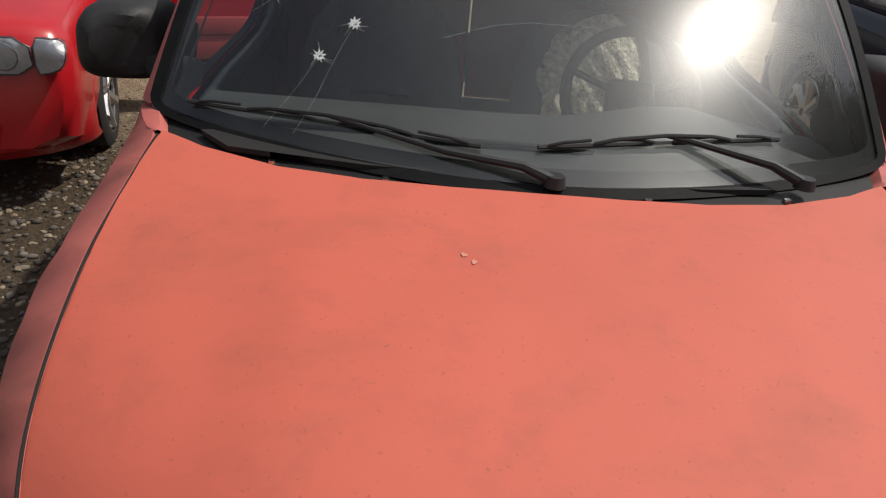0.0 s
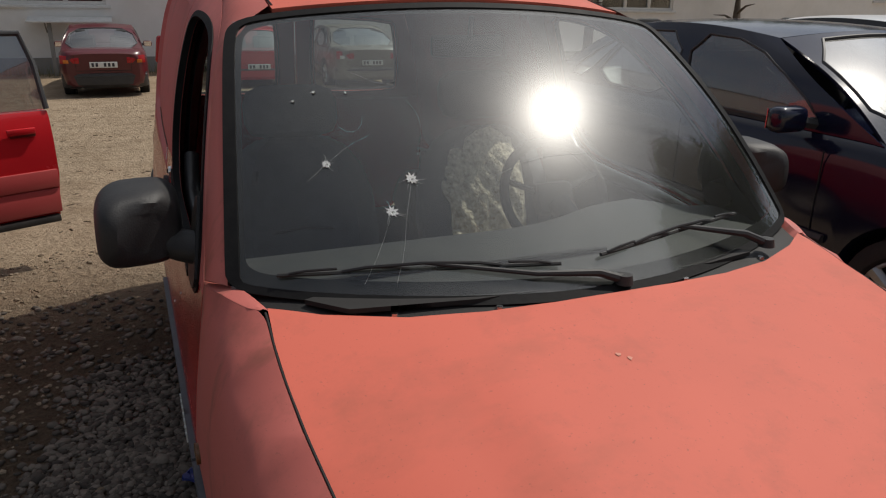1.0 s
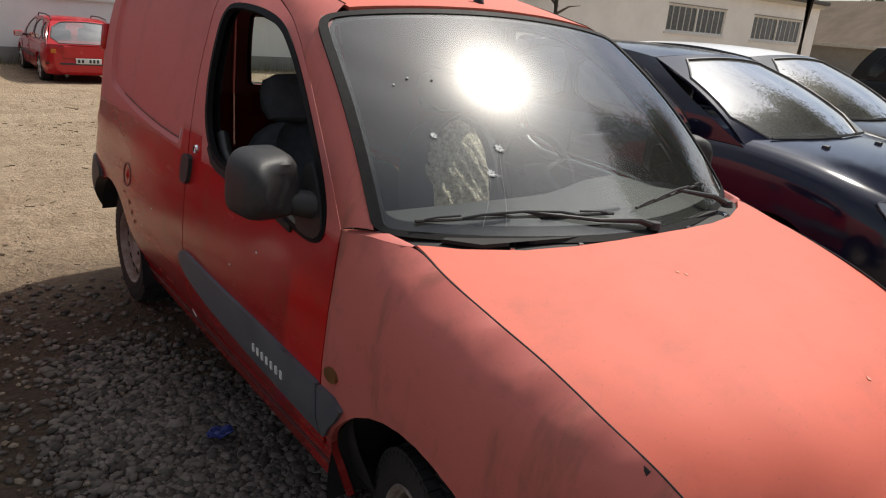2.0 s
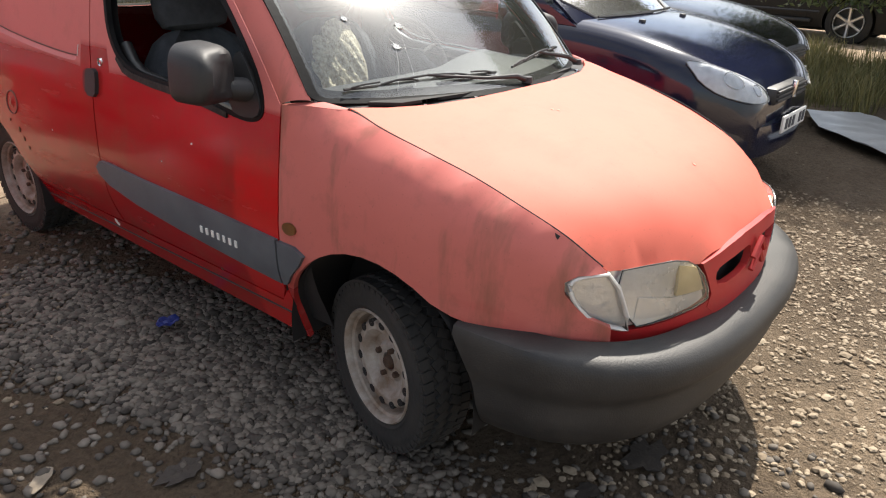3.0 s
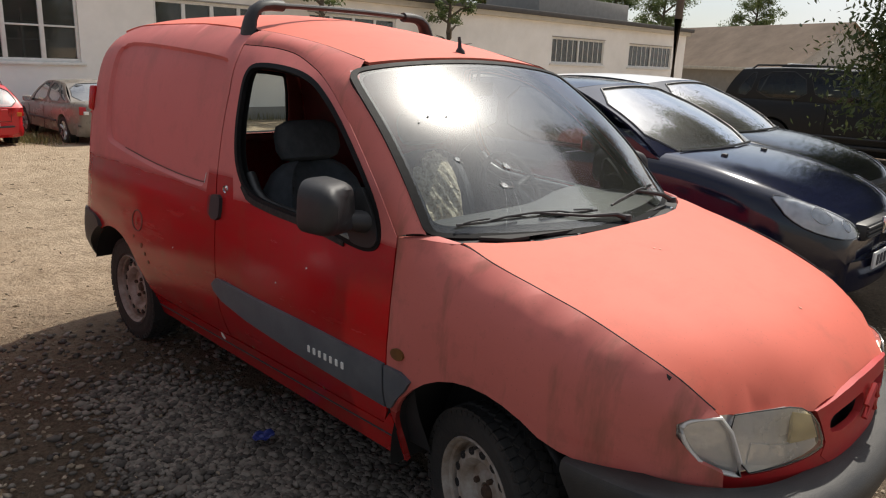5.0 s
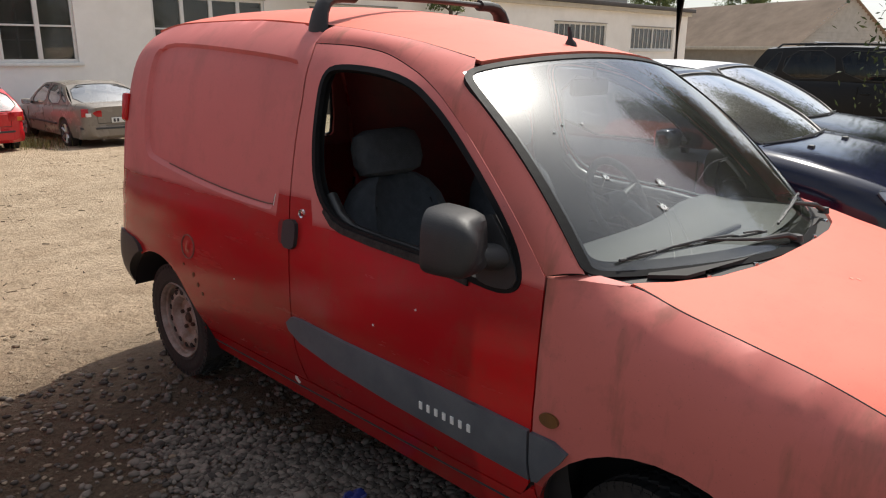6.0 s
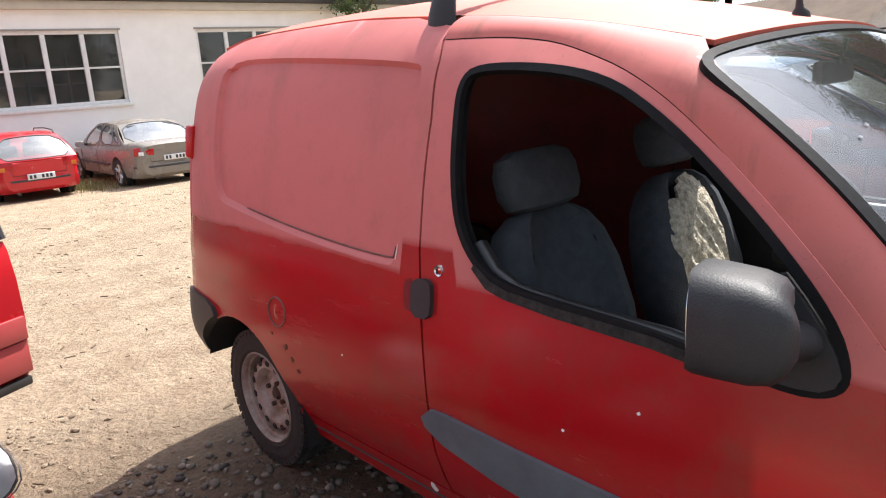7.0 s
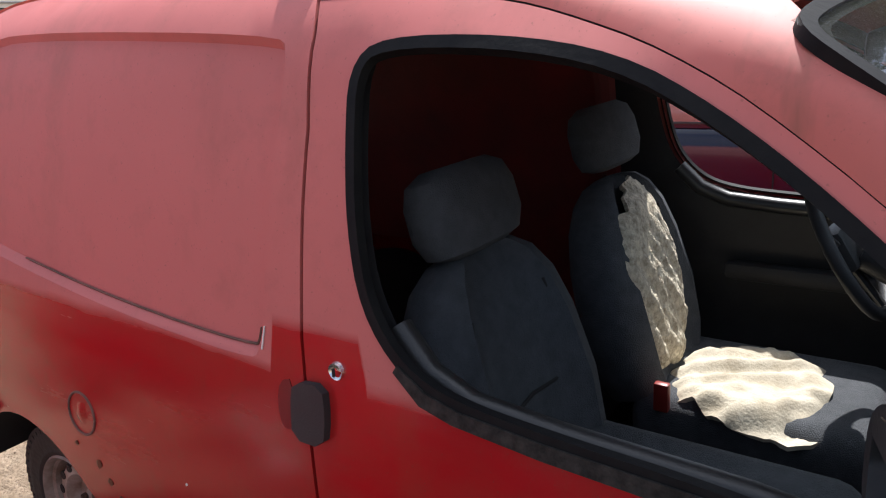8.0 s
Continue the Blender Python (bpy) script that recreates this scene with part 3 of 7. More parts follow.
# wing corner between bonnet, pillar and windscreen foot
for s in (-1, 1):
    rows = []
    for k in range(13):
        t = k / 12
        y = 0.2 + 0.194 * t
        z = 1.068 + 0.004 * (y - 0.2) / 0.1 if y < 0.3 else 1.072 - 0.010 * (y - 0.3) / 0.094
        outer = Vector((s * flank(y, z), y, z + 0.0005))
        if t < 0.55:
            q = t / 0.55
            inner = Vector((s * (0.696 + 0.032 * q), 0.20 + 0.09 * q, 1.069 + 0.014 * q))
        else:
            q = (t - 0.55) / 0.45
            inner = Vector((s * (0.728 + 0.061 * q), 0.29 + 0.108 * q, 1.083 - 0.017 * q))
        rows.append([outer, outer.lerp(inner, 0.5) + Vector((0, 0, 0.002)), inner, inner + Vector((-s * 0.03, 0.01, -0.03))])
    part("wing_corner", loft(rows, False, False), PAINT_WING, van)


# windscreen
SCREEN = rounded([(-0.745, 0.0), (-0.68, -0.02), (-0.35, -0.03), (0, -0.04), (0.35, -0.03), (0.68, -0.02), (0.745, 0.0), (0.741, 0.07), (0.701, 0.5), (0.658, 0.90), (0.630, 0.985), (0.54, 1.0), (0.3, 1.0), (0, 1.0),
                  (-0.3, 1.0), (-0.54, 1.0), (-0.630, 0.985), (-0.658, 0.90), (-0.701, 0.5), (-0.741, 0.07)], 2)
SCREEN = [(p.x, p.y) for p in SCREEN]
rows = []
for k in range(31):
    v = -0.02 + 1.015 * k / 30
    w = 0.745 - 0.112 * v
    rows.append([screen(w * (i / 24 - 1), v) for i in range(49)])
screen_ob = part("windscreen", loft(rows, False, False), WINDSCREEN, van, "dusty windscreen with stone chips and cracks")
screen_ob.visible_shadow = False
seal = part("screen_seal", patch(grown(SCREEN, 0.010), lambda x, v: screen(x, v) + Vector((0, -0.002, 0.003)), 0.06, 0.016, holes=[grown(SCREEN, -0.016)], out=(0, -1, 1), edge=0.02), SEAL, van)
part("ceramic_border", patch(grown(SCREEN, -0.015), lambda x, v: screen(x, v) + Vector((0, 0.003, -0.003)), 0.06, 0.0, holes=[[Vector((p[0] * 0.955, 0.055 + p[1] * 0.91)) for p in SCREEN]], out=(0, -1, 1), edge=0.02), SEAL, seal)
COWL = [(x, cowl_y(x) + 0.004) for x in (-0.686, -0.6, -0.45, -0.3, -0.15, 0, 0.15, 0.3, 0.45, 0.6, 0.686)] + [(0.74, 0.33), (0.66, 0.25), (0.45, 0.18), (0.2, 0.14), (-0.2, 0.14), (-0.45, 0.18), (-0.66, 0.25), (-0.74, 0.33)]
part("cowl_panel", patch(COWL, lambda x, y: Vector((x, y, 1.055 + 0.02 * (y - cowl_y(x)) / 0.1)), 0.05, 0.02, out=(0, 0, 1)), material("scuttle_plastic", (0.011, 0.011, 0.012), 0.6, vary=(0.026, 0.025, 0.023), scale=9, amount=0.6, bump=0.1, bump_scale=200, spec=0.3), van, "black plastic scuttle panel")


# nose
def nose_y(x, z):
    return -0.82 + 0.135 * (abs(x) / 0.5) ** 2.67 + 0.10 * max(0.0, z - 0.70) + 0.06 * max(0.0, 0.62 - z)


def nose(x, z, d=0.0):
    return Vector((x, nose_y(x, z) + d, z))


GRILLE = [(-0.27, 0.60), (-0.262, 0.64), (-0.318, 0.745), (-0.2, 0.772), (-0.1, 0.785), (0.1, 0.785), (0.2, 0.772), (0.318, 0.745), (0.262, 0.64), (0.27, 0.60), (0.2, 0.55), (-0.2, 0.55)]
SLOT = rounded([(-0.262, 0.700), (-0.235, 0.722), (-0.10, 0.735), (-0.045, 0.735), (-0.04, 0.700), (-0.065, 0.663), (-0.235, 0.655)], 1)
part("grille_panel", patch(GRILLE, nose, 0.04, 0.02, holes=[[(p.x, p.y) for p in SLOT], [(-p.x, p.y) for p in SLOT]], out=(0, -1, 0)), PAINT_FRESH, van, "glossy red grille panel")
part("grille_back", patch([(-0.26, 0.60), (-0.26, 0.76), (0.26, 0.76), (0.26, 0.60)], lambda x, z: nose(x, z, 0.05), 0.1, 0.0, out=(0, -1, 0)), DARK, van)
for k in (0, 1):
    chev = [Vector((x, nose_y(x, 0.70) - 0.012, 0.655 + 0.04 * k + 0.05 * (1 - abs(x) / 0.05))) for x in (-0.05, -0.025, 0, 0.025, 0.05)]
    part("emblem_bar", tube(chev, 0.009, 6), PAINT_FRESH, van)
for s in (-1, 1):
    lamp_o = [(s * 0.325, 0.735), (s * 0.385, 0.772), (s * 0.48, 0.770), (s * 0.563, 0.757), (s * 0.514, 0.588), (s * 0.44, 0.597), (s * 0.30, 0.622), (s * 0.272, 0.638)]
    lamp_o = [(p.x, p.y) for p in rounded(lamp_o, 1)]
    head = part("headlamp", patch(lamp_o, lambda x, z: nose(x, z, 0.020 - 0.25 * (z - 0.68) ** 2 * 10), 0.03, 0.0, out=(0, -1, 0)), REFLECTOR, van, "clouded clear headlamp")
    part("lens", patch(lamp_o, lambda x, z: nose(x, z, -0.004), 0.05, 0.006, out=(0, -1, 0)), LENS, head)
    part("lamp_back", patch([(s * 0.33, 0.738), (s * 0.40, 0.765), (s * 0.56, 0.756), (s * 0.64, 0.744), (s * 0.648, 0.70), (s * 0.605, 0.615), (s * 0.53, 0.584), (s * 0.44, 0.592), (s * 0.29, 0.622)], lambda x, z: nose(x, z, 0.022), 0.05, 0.0, out=(0, -1, 0)), REFLECTOR, head)
    part("lens_patch", patch([(s * 0.30, 0.665), (s * 0.335, 0.738), (s * 0.395, 0.755), (s * 0.395, 0.665)], lambda x, z: nose(x, z, 0.004), 0.05, 0.01, out=(0, -1, 0)), LAMP_YELLOW, head, "yellowed inner reflector")
    part("lower_reflector", patch([(s * 0.295, 0.632), (s * 0.30, 0.658), (s * 0.40, 0.658), (s * 0.49, 0.672), (s * 0.50, 0.612), (s * 0.44, 0.608)], lambda x, z: nose(x, z, 0.006 + 0.12 * (z - 0.61)), 0.03, 0.01, out=(0, -1, 0)), REFLECTOR, head)
    ind_o = [(s * 0.567, 0.757), (s * 0.618, 0.755), (s * 0.648, 0.747), (s * 0.658, 0.727), (s * 0.648, 0.682), (s * 0.607, 0.620), (s * 0.547, 0.594), (s * 0.517, 0.588)]
    ind_o = [(p.x, p.y) for p in rounded(ind_o, 1)]
    ind = part("indicator", patch(ind_o, lambda x, z: nose(x, z, 0.012), 0.05, 0.0, out=(0, -1, 0)), REFLECTOR, van, "clear front indicator with pale rim")
    part("lens", patch(ind_o, lambda x, z: nose(x, z, -0.006), 0.05, 0.006, out=(0, -1, 0)), LENS, ind)
    part("rim", tube([nose(p[0], p[1], -0.007 - 0.012 * max(0.0, (abs(p[0]) - 0.56) / 0.09)) for p in dense(ind_o, 0.03)], 0.0105, 8, True, flat=0.6), PALE_RIM, ind)
    part("lamp_seal", tube([nose(p[0], p[1], 0.001) for p in dense(lamp_o, 0.03)], 0.0022, 6, True), RUBBER, head)
    part("apron", patch([(s * 0.22, 0.56), (s * 0.25, 0.625), (s * 0.30, 0.612), (s * 0.44, 0.588), (s * 0.52, 0.578), (s * 0.585, 0.60), (s * 0.60, 0.60), (s * 0.585, 0.525), (s * 0.4, 0.515)],
                        lambda x, z: nose(x, z, 0.002), 0.05, 0.02, out=(0, -1, 0)), PAINT_FRESH, van, "glossy red strip under the headlamp")


# bumpers
def plan(theta, w, d, n, yc):
    """The bumper's outline from above: a squared ellipse about (0, yc)."""
    c, q = math.cos(theta), math.sin(theta)
    return Vector((math.copysign(abs(c) ** (2 / n), c) * w, yc - abs(q) ** (2 / n) * d, 0))


def clear_of_arch(p, axle, way):
    """Moves a bumper's point along the van until it clears the wheel arch."""
    h = 0.388 ** 2 - (p.z - 0.30) ** 2
    if h > 0 and (p.y - axle) * way < math.sqrt(h):
        p = Vector((p.x, axle + way * math.sqrt(h), p.z))
    return p


BUMP_PROFILE = [(-0.08, 0.566), (-0.02, 0.563), (0.022, 0.552), (0.042, 0.522), (0.042, 0.475), (0.018, 0.445), (0.004, 0.425), (0.004, 0.39), (0.0, 0.345), (-0.03, 0.28), (-0.09, 0.25), (-0.16, 0.25)]
BUMP_PROFILE = [(p.x, p.y) for p in rounded(BUMP_PROFILE, 1, False)]
rings = []
for i in range(61):
    th = math.pi * i / 60
    p, q = plan(th, 0.80, 0.57, 2.7, -0.30), plan(th, 0.72, 0.49, 2.7, -0.30)
    nrm = (p - q).normalized()
    f = abs(math.cos(th))
    rise = 0.022 * f ** 3
    rings.append([clear_of_arch(p + nrm * a * (1 if a < 0 else 1 - 0.75 * f ** 4) + Vector((0, 0, z + (rise if z > 0.5 else 0))), 0.0, -1) for a, z in BUMP_PROFILE])
bump = part("front_bumper", loft(rings, False, False), BUMPER, van, "weathered grey plastic front bumper")
rings = []
for i in range(41):
    th = math.pi * i / 40
    p, q = plan(th, 0.795, -0.20, 3.6, 3.02), plan(th, 0.715, -0.12, 3.6, 3.02)
    nrm = (p - q).normalized()
    rings.append([p + nrm * a + Vector((0, 0, z)) for a, z in [(-0.05, 0.725), (0.0, 0.72), (0.018, 0.70), (0.026, 0.65), (0.03, 0.59), (0.024, 0.54), (0.014, 0.49), (0.0, 0.455), (-0.05, 0.435)]])
rear_bump = part("rear_bumper", loft(rings, False, False), BUMPER, van, "weathered grey plastic rear bumper")
for s in (-1, 1):
    end_o = arch(2.65, 0.395, 66, 22) + [(3.045, 0.438), (3.09, 0.445), (3.125, 0.53), (3.145, 0.64), (3.145, 0.715), (3.06, 0.722), (2.90, 0.712), (2.835, 0.690)]
    part("bumper_end", patch(end_o, lambda y, z, s=s: Vector((s * (flank(y, z) + 0.010 + 0.016 * math.sin(math.pi * min(1.0, max(0.0, (z - 0.43) / 0.30)))), y, z)), 0.04, 0.05, out=(s, 0, 0), edge=0.025), BUMPER, rear_bump)


# rear doors with two windows
def tail(x, z):
    return Vector((x, 3.12 + 0.05 * (1 - (x / 0.75) ** 2) - 0.10 * max(0, z - 1.1), z))


for s in (-1, 1):
    o = [(s * 0.005, 0.36), (s * 0.56, 0.36), (s * 0.74, 0.52), (s * 0.765, 0.9), (s * 0.72, 1.3), (s * 0.62, 1.56), (s * 0.5, 1.64), (s * 0.005, 1.70)]
    hole = [(p.x, p.y) for p in rounded([(s * 0.10, 1.12), (s * 0.13, 1.09), (s * 0.57, 1.09), (s * 0.61, 1.12), (s * 0.585, 1.45), (s * 0.55, 1.49), (s * 0.13, 1.51), (s * 0.10, 1.48)], 1)]
    rd = part("rear_door", patch(o, tail, 0.1, 0.03, holes=[hole], out=(0, 1, 0)), PAINT, van)
    part("window_seal", tube([tail(p[0], p[1]) for p in dense(hole, 0.05)], 0.014, 6, True), RUBBER, rd)
    pane = part("pane", patch(hole, tail, 0.15, 0.0, out=(0, 1, 0)), SIDE_GLASS, rd)
    pane.visible_shadow = False
    part("tail_lamp", moved(box(-0.02, 0.02, -0.02, 0.03, -0.07, 0.07, 0.015), pose(s * 0.718, 3.08, 1.34, 0, s * -8, 0)), material("red_lamp", (0.45, 0.01, 0.01), 0.2), van)

# underbody and floor
part("floor_pan", joined(box(-0.52, 0.52, -0.45, 3.08, 0.26, 0.32, 0.02), box(-0.68, 0.68, 0.46, 2.20, 0.262, 0.322, 0.02)), DARK, van)
part("bulkhead", joined(box(-0.52, 0.52, 0.10, 0.13, 0.3, 1.02, 0.01), box(-0.68, 0.68, 0.10, 0.128, 0.72, 1.018, 0.01)), DARK, van)


# wheels
def tyre_bm(r=0.293, w=0.175):
    h = w / 2
    return spun([(-h * 0.82, 0.186), (-h * 0.98, 0.200), (-h, 0.206), (-h * 0.97, 0.212), (-h * 1.03, 0.235), (-h * 1.02, 0.252), (-h * 0.95, r - 0.022), (-h * 0.84, r - 0.012), (0, r - 0.009), (h * 0.84, r - 0.012), (h * 0.95, r - 0.022), (h * 1.02, 0.25), (h, 0.225), (h * 0.82, 0.186)], 56)


def rim_bm(w=0.15):
    """Flange, bead seat, the dished disc with its raised ring and the sunken middle."""
    h = w / 2
    return spun([(-h - 0.006, 0.193), (-h - 0.012, 0.188), (-h - 0.006, 0.182), (-h + 0.012, 0.178), (-h + 0.018, 0.170), (-h + 0.050, 0.165), (-h + 0.054, 0.158), (-h + 0.030, 0.149), (-h + 0.020, 0.140), (-h + 0.020, 0.118),
                 (-h + 0.030, 0.106), (-h + 0.052, 0.092), (-h + 0.056, 0.070), (-h + 0.046, 0.058), (-h + 0.046, 0.032), (-h + 0.060, 0.028), (-h + 0.060, 0.001)], 56)


def tread_bm(r=0.293, w=0.175):
    """Chevron blocks of tread round the tyre, and the shoulder lugs."""
    bms = []
    n = 52
    for k in range(n):
        a = k * math.tau / n
        for j, (x0, x1, sk) in enumerate([(-0.084, -0.050, 0.10), (-0.044, -0.006, 0.55), (0.004, 0.042, -0.55), (0.048, 0.082, -0.10)]):
            b = box(x0, x1, -0.0142, 0.0142, -0.012, 0.002 if j in (1, 2) else 0.0, 0)
            mid = Vector(((x0 + x1) / 2, 0, 0))
            bmesh.ops.rotate(b, verts=b.verts[:], cent=mid, matrix=Matrix.Rotation(sk, 3, "Z"))
            bms.append(moved(b, Matrix.Rotation(a + (0.03 if j % 2 else 0.0), 4, "X") @ Matrix.Translation((0, 0, r - (0.003 if j in (1, 2) else 0.006)))))
        for x in (-0.083, 0.083):
            b = box(x - 0.003, x + 0.003, -0.012, 0.012, -0.032, -0.012, 0)
            bms.append(moved(b, Matrix.Rotation(a, 4, "X") @ Matrix.Translation((0, 0, r - 0.004))))
    return joined(*bms)


def make_wheel(parent, m, label):
    w = new("wheel")
    w.parent = parent
    w.matrix_basis = m
    w["label"] = label
    part("tyre", tyre_bm(), TYRE, w)
    tagged(part("tread", tread_bm(), TYRE, w), kind="stuff")
    part("rim", rim_bm(), STEEL, w, "rusty grey steel rim")
    part("hub", moved(spun([(0, 0.001), (0.0, 0.018), (0.010, 0.025), (0.03, 0.027)], 24), pose(-0.040, 0, 0)), RUST_HUB, w, "rusty brown hub")
    hole_bm = moved(spun([(0, 0.001), (0, 0.0125), (0.012, 0.0135)], 12), Matrix.Translation((-0.0570, 0, 0.1385)) @ pose(0, 0, 0, 0, 4, 0))
    for v in hole_bm.verts:
        v.co.y *= 1.25
    slot = part("rim_hole", hole_bm, DARK, w)
    for k in range(1, 14):
        more = new("rim_hole", slot.data)
        more.parent, more.matrix_basis = w, Matrix.Rotation(k * math.tau / 14, 4, "X")
    for k in range(4):
        a = k * math.tau / 4 + 0.4
        part("wheel_bolt", moved(spun([(0, 0.001), (0, 0.0085), (0.003, 0.0105), (0.018, 0.0105)], 6), Matrix.Rotation(a, 4, "X") @ Matrix.Translation((-0.044, 0, 0.054))), RUST_HUB, w)
    part("valve", tube([Vector((-0.048, 0.02, 0.163)), Vector((-0.075, 0.02, 0.158))], 0.005, 8), RUBBER, w)
    return w


wheel_front = make_wheel(van, pose(-0.675, 0.03, 0.272, 0, 0, -14), "front wheel with a rusty steel rim")
for m in (pose(-0.672, 2.645, 0.317), pose(0.685, 0.03, 0.272, 0, 0, 166), pose(0.672, 2.645, 0.317, 0, 0, 180)):
    w2 = copy_thing(wheel_front, m)
for s in (-1, 1):
    for yy, a0 in ((0.01, -8), (2.65, 19)):
        ar = [[Vector((s * (0.80 - h), yy + r * math.cos(a), 0.30 + r * math.sin(a))) for h, r in ((0.0, 0.390), (0.26, 0.392), (0.26, 0.02))] for a in [radians(a0 + (188 - a0) * k / 24) for k in range(25)]]
        part("wheel_arch", loft(ar, False, False), DARK, van)


# ---- the van's fittings ----
for s in (-1, 1):
    # mirror with its triangular foot
    tri = [(0.482, 1.05), (0.50, 1.008), (0.575, 1.0), (0.635, 1.012), (0.655, 1.10), (0.625, 1.215), (0.55, 1.14)]
    foot = part("mirror_foot", patch([(p.x, p.y) for p in rounded(tri, 1)], lambda y, z, s=s: Vector((s * (flank(y, z) + 0.010), y, z)), 0.04, 0.03, out=(s, 0, 0)), PLASTIC, van)
    rings = []
    for y, k in ((0.532, 0.50), (0.537, 0.74), (0.552, 0.88), (0.585, 0.965), (0.64, 1.0), (0.68, 1.01), (0.694, 0.98)):
        ring = []
        for i in range(36):
            a = math.tau * i / 36
            c, q = math.cos(a), math.sin(a)
            ring.append(Vector((s * (0.902 + math.copysign(abs(c) ** 0.55, c) * (0.094 - 0.008 * q) * k), y - 0.03 * c, 1.140 + math.copysign(abs(q) ** 0.62, q) * 0.090 * k)))
        rings.append(ring)
    housing = part("mirror_housing", loft(rings), PLASTIC, van, "black plastic door mirror housing")
    arm = [Vector((s * 0.745, 0.560, 1.078)), Vector((s * 0.795, 0.572, 1.085)), Vector((s * 0.815, 0.585, 1.088)), Vector((s * 0.85, 0.61, 1.095)), Vector((s * 0.88, 0.63, 1.10))]
    part("mirror_arm", tube(arm, [0.052, 0.050, 0.048, 0.046, 0.044], 14, flat=0.75), PLASTIC, housing)
    glass_o = [(s * (0.902 + math.copysign(abs(math.cos(a)) ** 0.6, math.cos(a)) * 0.080), 1.140 + math.copysign(abs(math.sin(a)) ** 0.6, math.sin(a)) * 0.076) for a in [math.tau * i / 24 for i in range(24)]]
    part("mirror_glass", patch(glass_o, lambda x, z, s=s: Vector((x, 0.6955 - 0.03 * (s * x - 0.902) / 0.104, z)), 0.1, 0.001, out=(0, 1, 0)), CHROME, housing)
    # handle, lock
    hp = rounded([(1.508, 1.032), (1.578, 1.026), (1.584, 0.985), (1.580, 0.922), (1.506, 0.922), (1.500, 0.98)], 1)
    part("door_handle", patch([(p.x, p.y) for p in hp], lambda y, z, s=s: Vector((s * (flank(y, z) + 0.016), y, z)), 0.03, 0.016, out=(s, 0, 0)), PLASTIC, van, "black plastic flap door handle")
    scoop = rounded([(1.592, 1.022), (1.625, 1.012), (1.632, 0.97), (1.620, 0.925), (1.590, 0.928)], 1)
    part("handle_scoop", patch([(p.x, p.y) for p in scoop], lambda y, z, s=s: Vector((s * (flank(y, z) + 0.0015 - 0.012 * max(0.0, 1 - ((y - 1.605) / 0.026) ** 2 - ((z - 0.97) / 0.05) ** 2) * 0.1), y, z)), 0.02, 0.004, out=(s, 0, 0)), SCOOP, van, "recess beside the door handle, its shade coloured dark red")
    lk = spun([(0, 0.001), (0, 0.008), (-0.002, 0.012), (-0.006, 0.015), (0.004, 0.017)], 18)
    lock = part("door_lock", moved(lk, pose(s * (flank(1.486, 1.058) + 0.0), 1.486, 1.058, 0, 0, 0 if s < 0 else 180)), CHROME, van, "bright round key lock")
    part("key_slot", box(s * (flank(1.486, 1.058) + 0.009) - 0.002, s * (flank(1.486, 1.058) + 0.009) + 0.002, 1.484, 1.488, 1.051, 1.065, 0), DARK, lock)
    # rub strip
    st = [(1.535, 0.640), (1.50, 0.670), (1.45, 0.673), (1.2, 0.662), (0.8, 0.655), (0.393, 0.642), (0.393, 0.482), (0.6, 0.492), (0.95, 0.515), (1.25, 0.545), (1.45, 0.58), (1.52, 0.612)]
    strip = part("rub_strip", patch(st, lambda y, z, s=s: Vector((s * (flank(y, z) + 0.014), y, z)), 0.05, 0.014, out=(s, 0, 0)), STRIP, van, "faded blue-grey plastic rub strip")
    part("rub_strip", patch([(0.384, 0.640), (0.31, 0.638), (0.266, 0.618), (0.290, 0.578), (0.330, 0.533), (0.362, 0.489), (0.384, 0.482)], lambda y, z, s=s: Vector((s * (flank(y, z) + 0.014), y, z)), 0.05, 0.014, out=(s, 0, 0)), STRIP, van)
    for k in range(7):
        y0 = 0.815 - k * 0.0335
        bar = [(y0 - 0.004, 0.555), (y0 - 0.016, 0.554), (y0 - 0.016, 0.578), (y0 - 0.004, 0.579)]
        part("badge_bar", patch(bar, lambda y, z, s=s: Vector((s * (flank(y, z) + 0.018), y, z)), 0.05, 0.004, out=(s, 0, 0)), WHITE, strip)
    # side repeater, dirty
    rp = [(0.33 + 0.030 * math.cos(a), 0.694 + 0.020 * math.sin(a)) for a in [math.tau * i / 16 for i in range(16)]]
    part("side_repeater", patch(rp, lambda y, z, s=s: Vector((s * (flank(y, z) + 0.008), y, z)), 0.03, 0.01, out=(s, 0, 0)), material("amber_dirty_lens", (0.16, 0.07, 0.02), 0.35, vary=(0.06, 0.03, 0.015), scale=30), van, "dirty amber side repeater")
    # mud flap stub and jacking nub
    part("seal_strip", tube([Vector((s * (flank(y, 0.335) + 0.001), y, 0.335)) for y in (0.42, 0.8, 1.2, 1.6, 2.0, 2.26)], 0.004, 6), RUBBER, van)
    # drip channel along the roof seam
    part("roof_seam", tube([Vector((s * 0.524, y, SEAM_Z(y) + 0.001)) for y in [0.90 + 0.076 * k for k in range(11)]], 0.003, 6, flat=0.6), SEAL, van)

# fuel cap on the right flank
fc = [(2.318 + 0.058 * math.cos(a), 0.778 + 0.052 * math.sin(a)) for a in [math.tau * i / 28 for i in range(28)]]
cap = part("fuel_cap", patch(fc, lambda y, z: Vector((-flank(y, z) + 0.004 - 0.012 * max(0, 1 - ((y - 2.318) ** 2 + (z - 0.778) ** 2) / 0.001), y, z)), 0.02, 0.012, out=(-1, 0, 0)), PAINT, van)
part("cap_ring", tube([Vector((-flank(y, z) - 0.001, y, z)) for y, z in fc], 0.0032, 6, True), GRIME, cap)

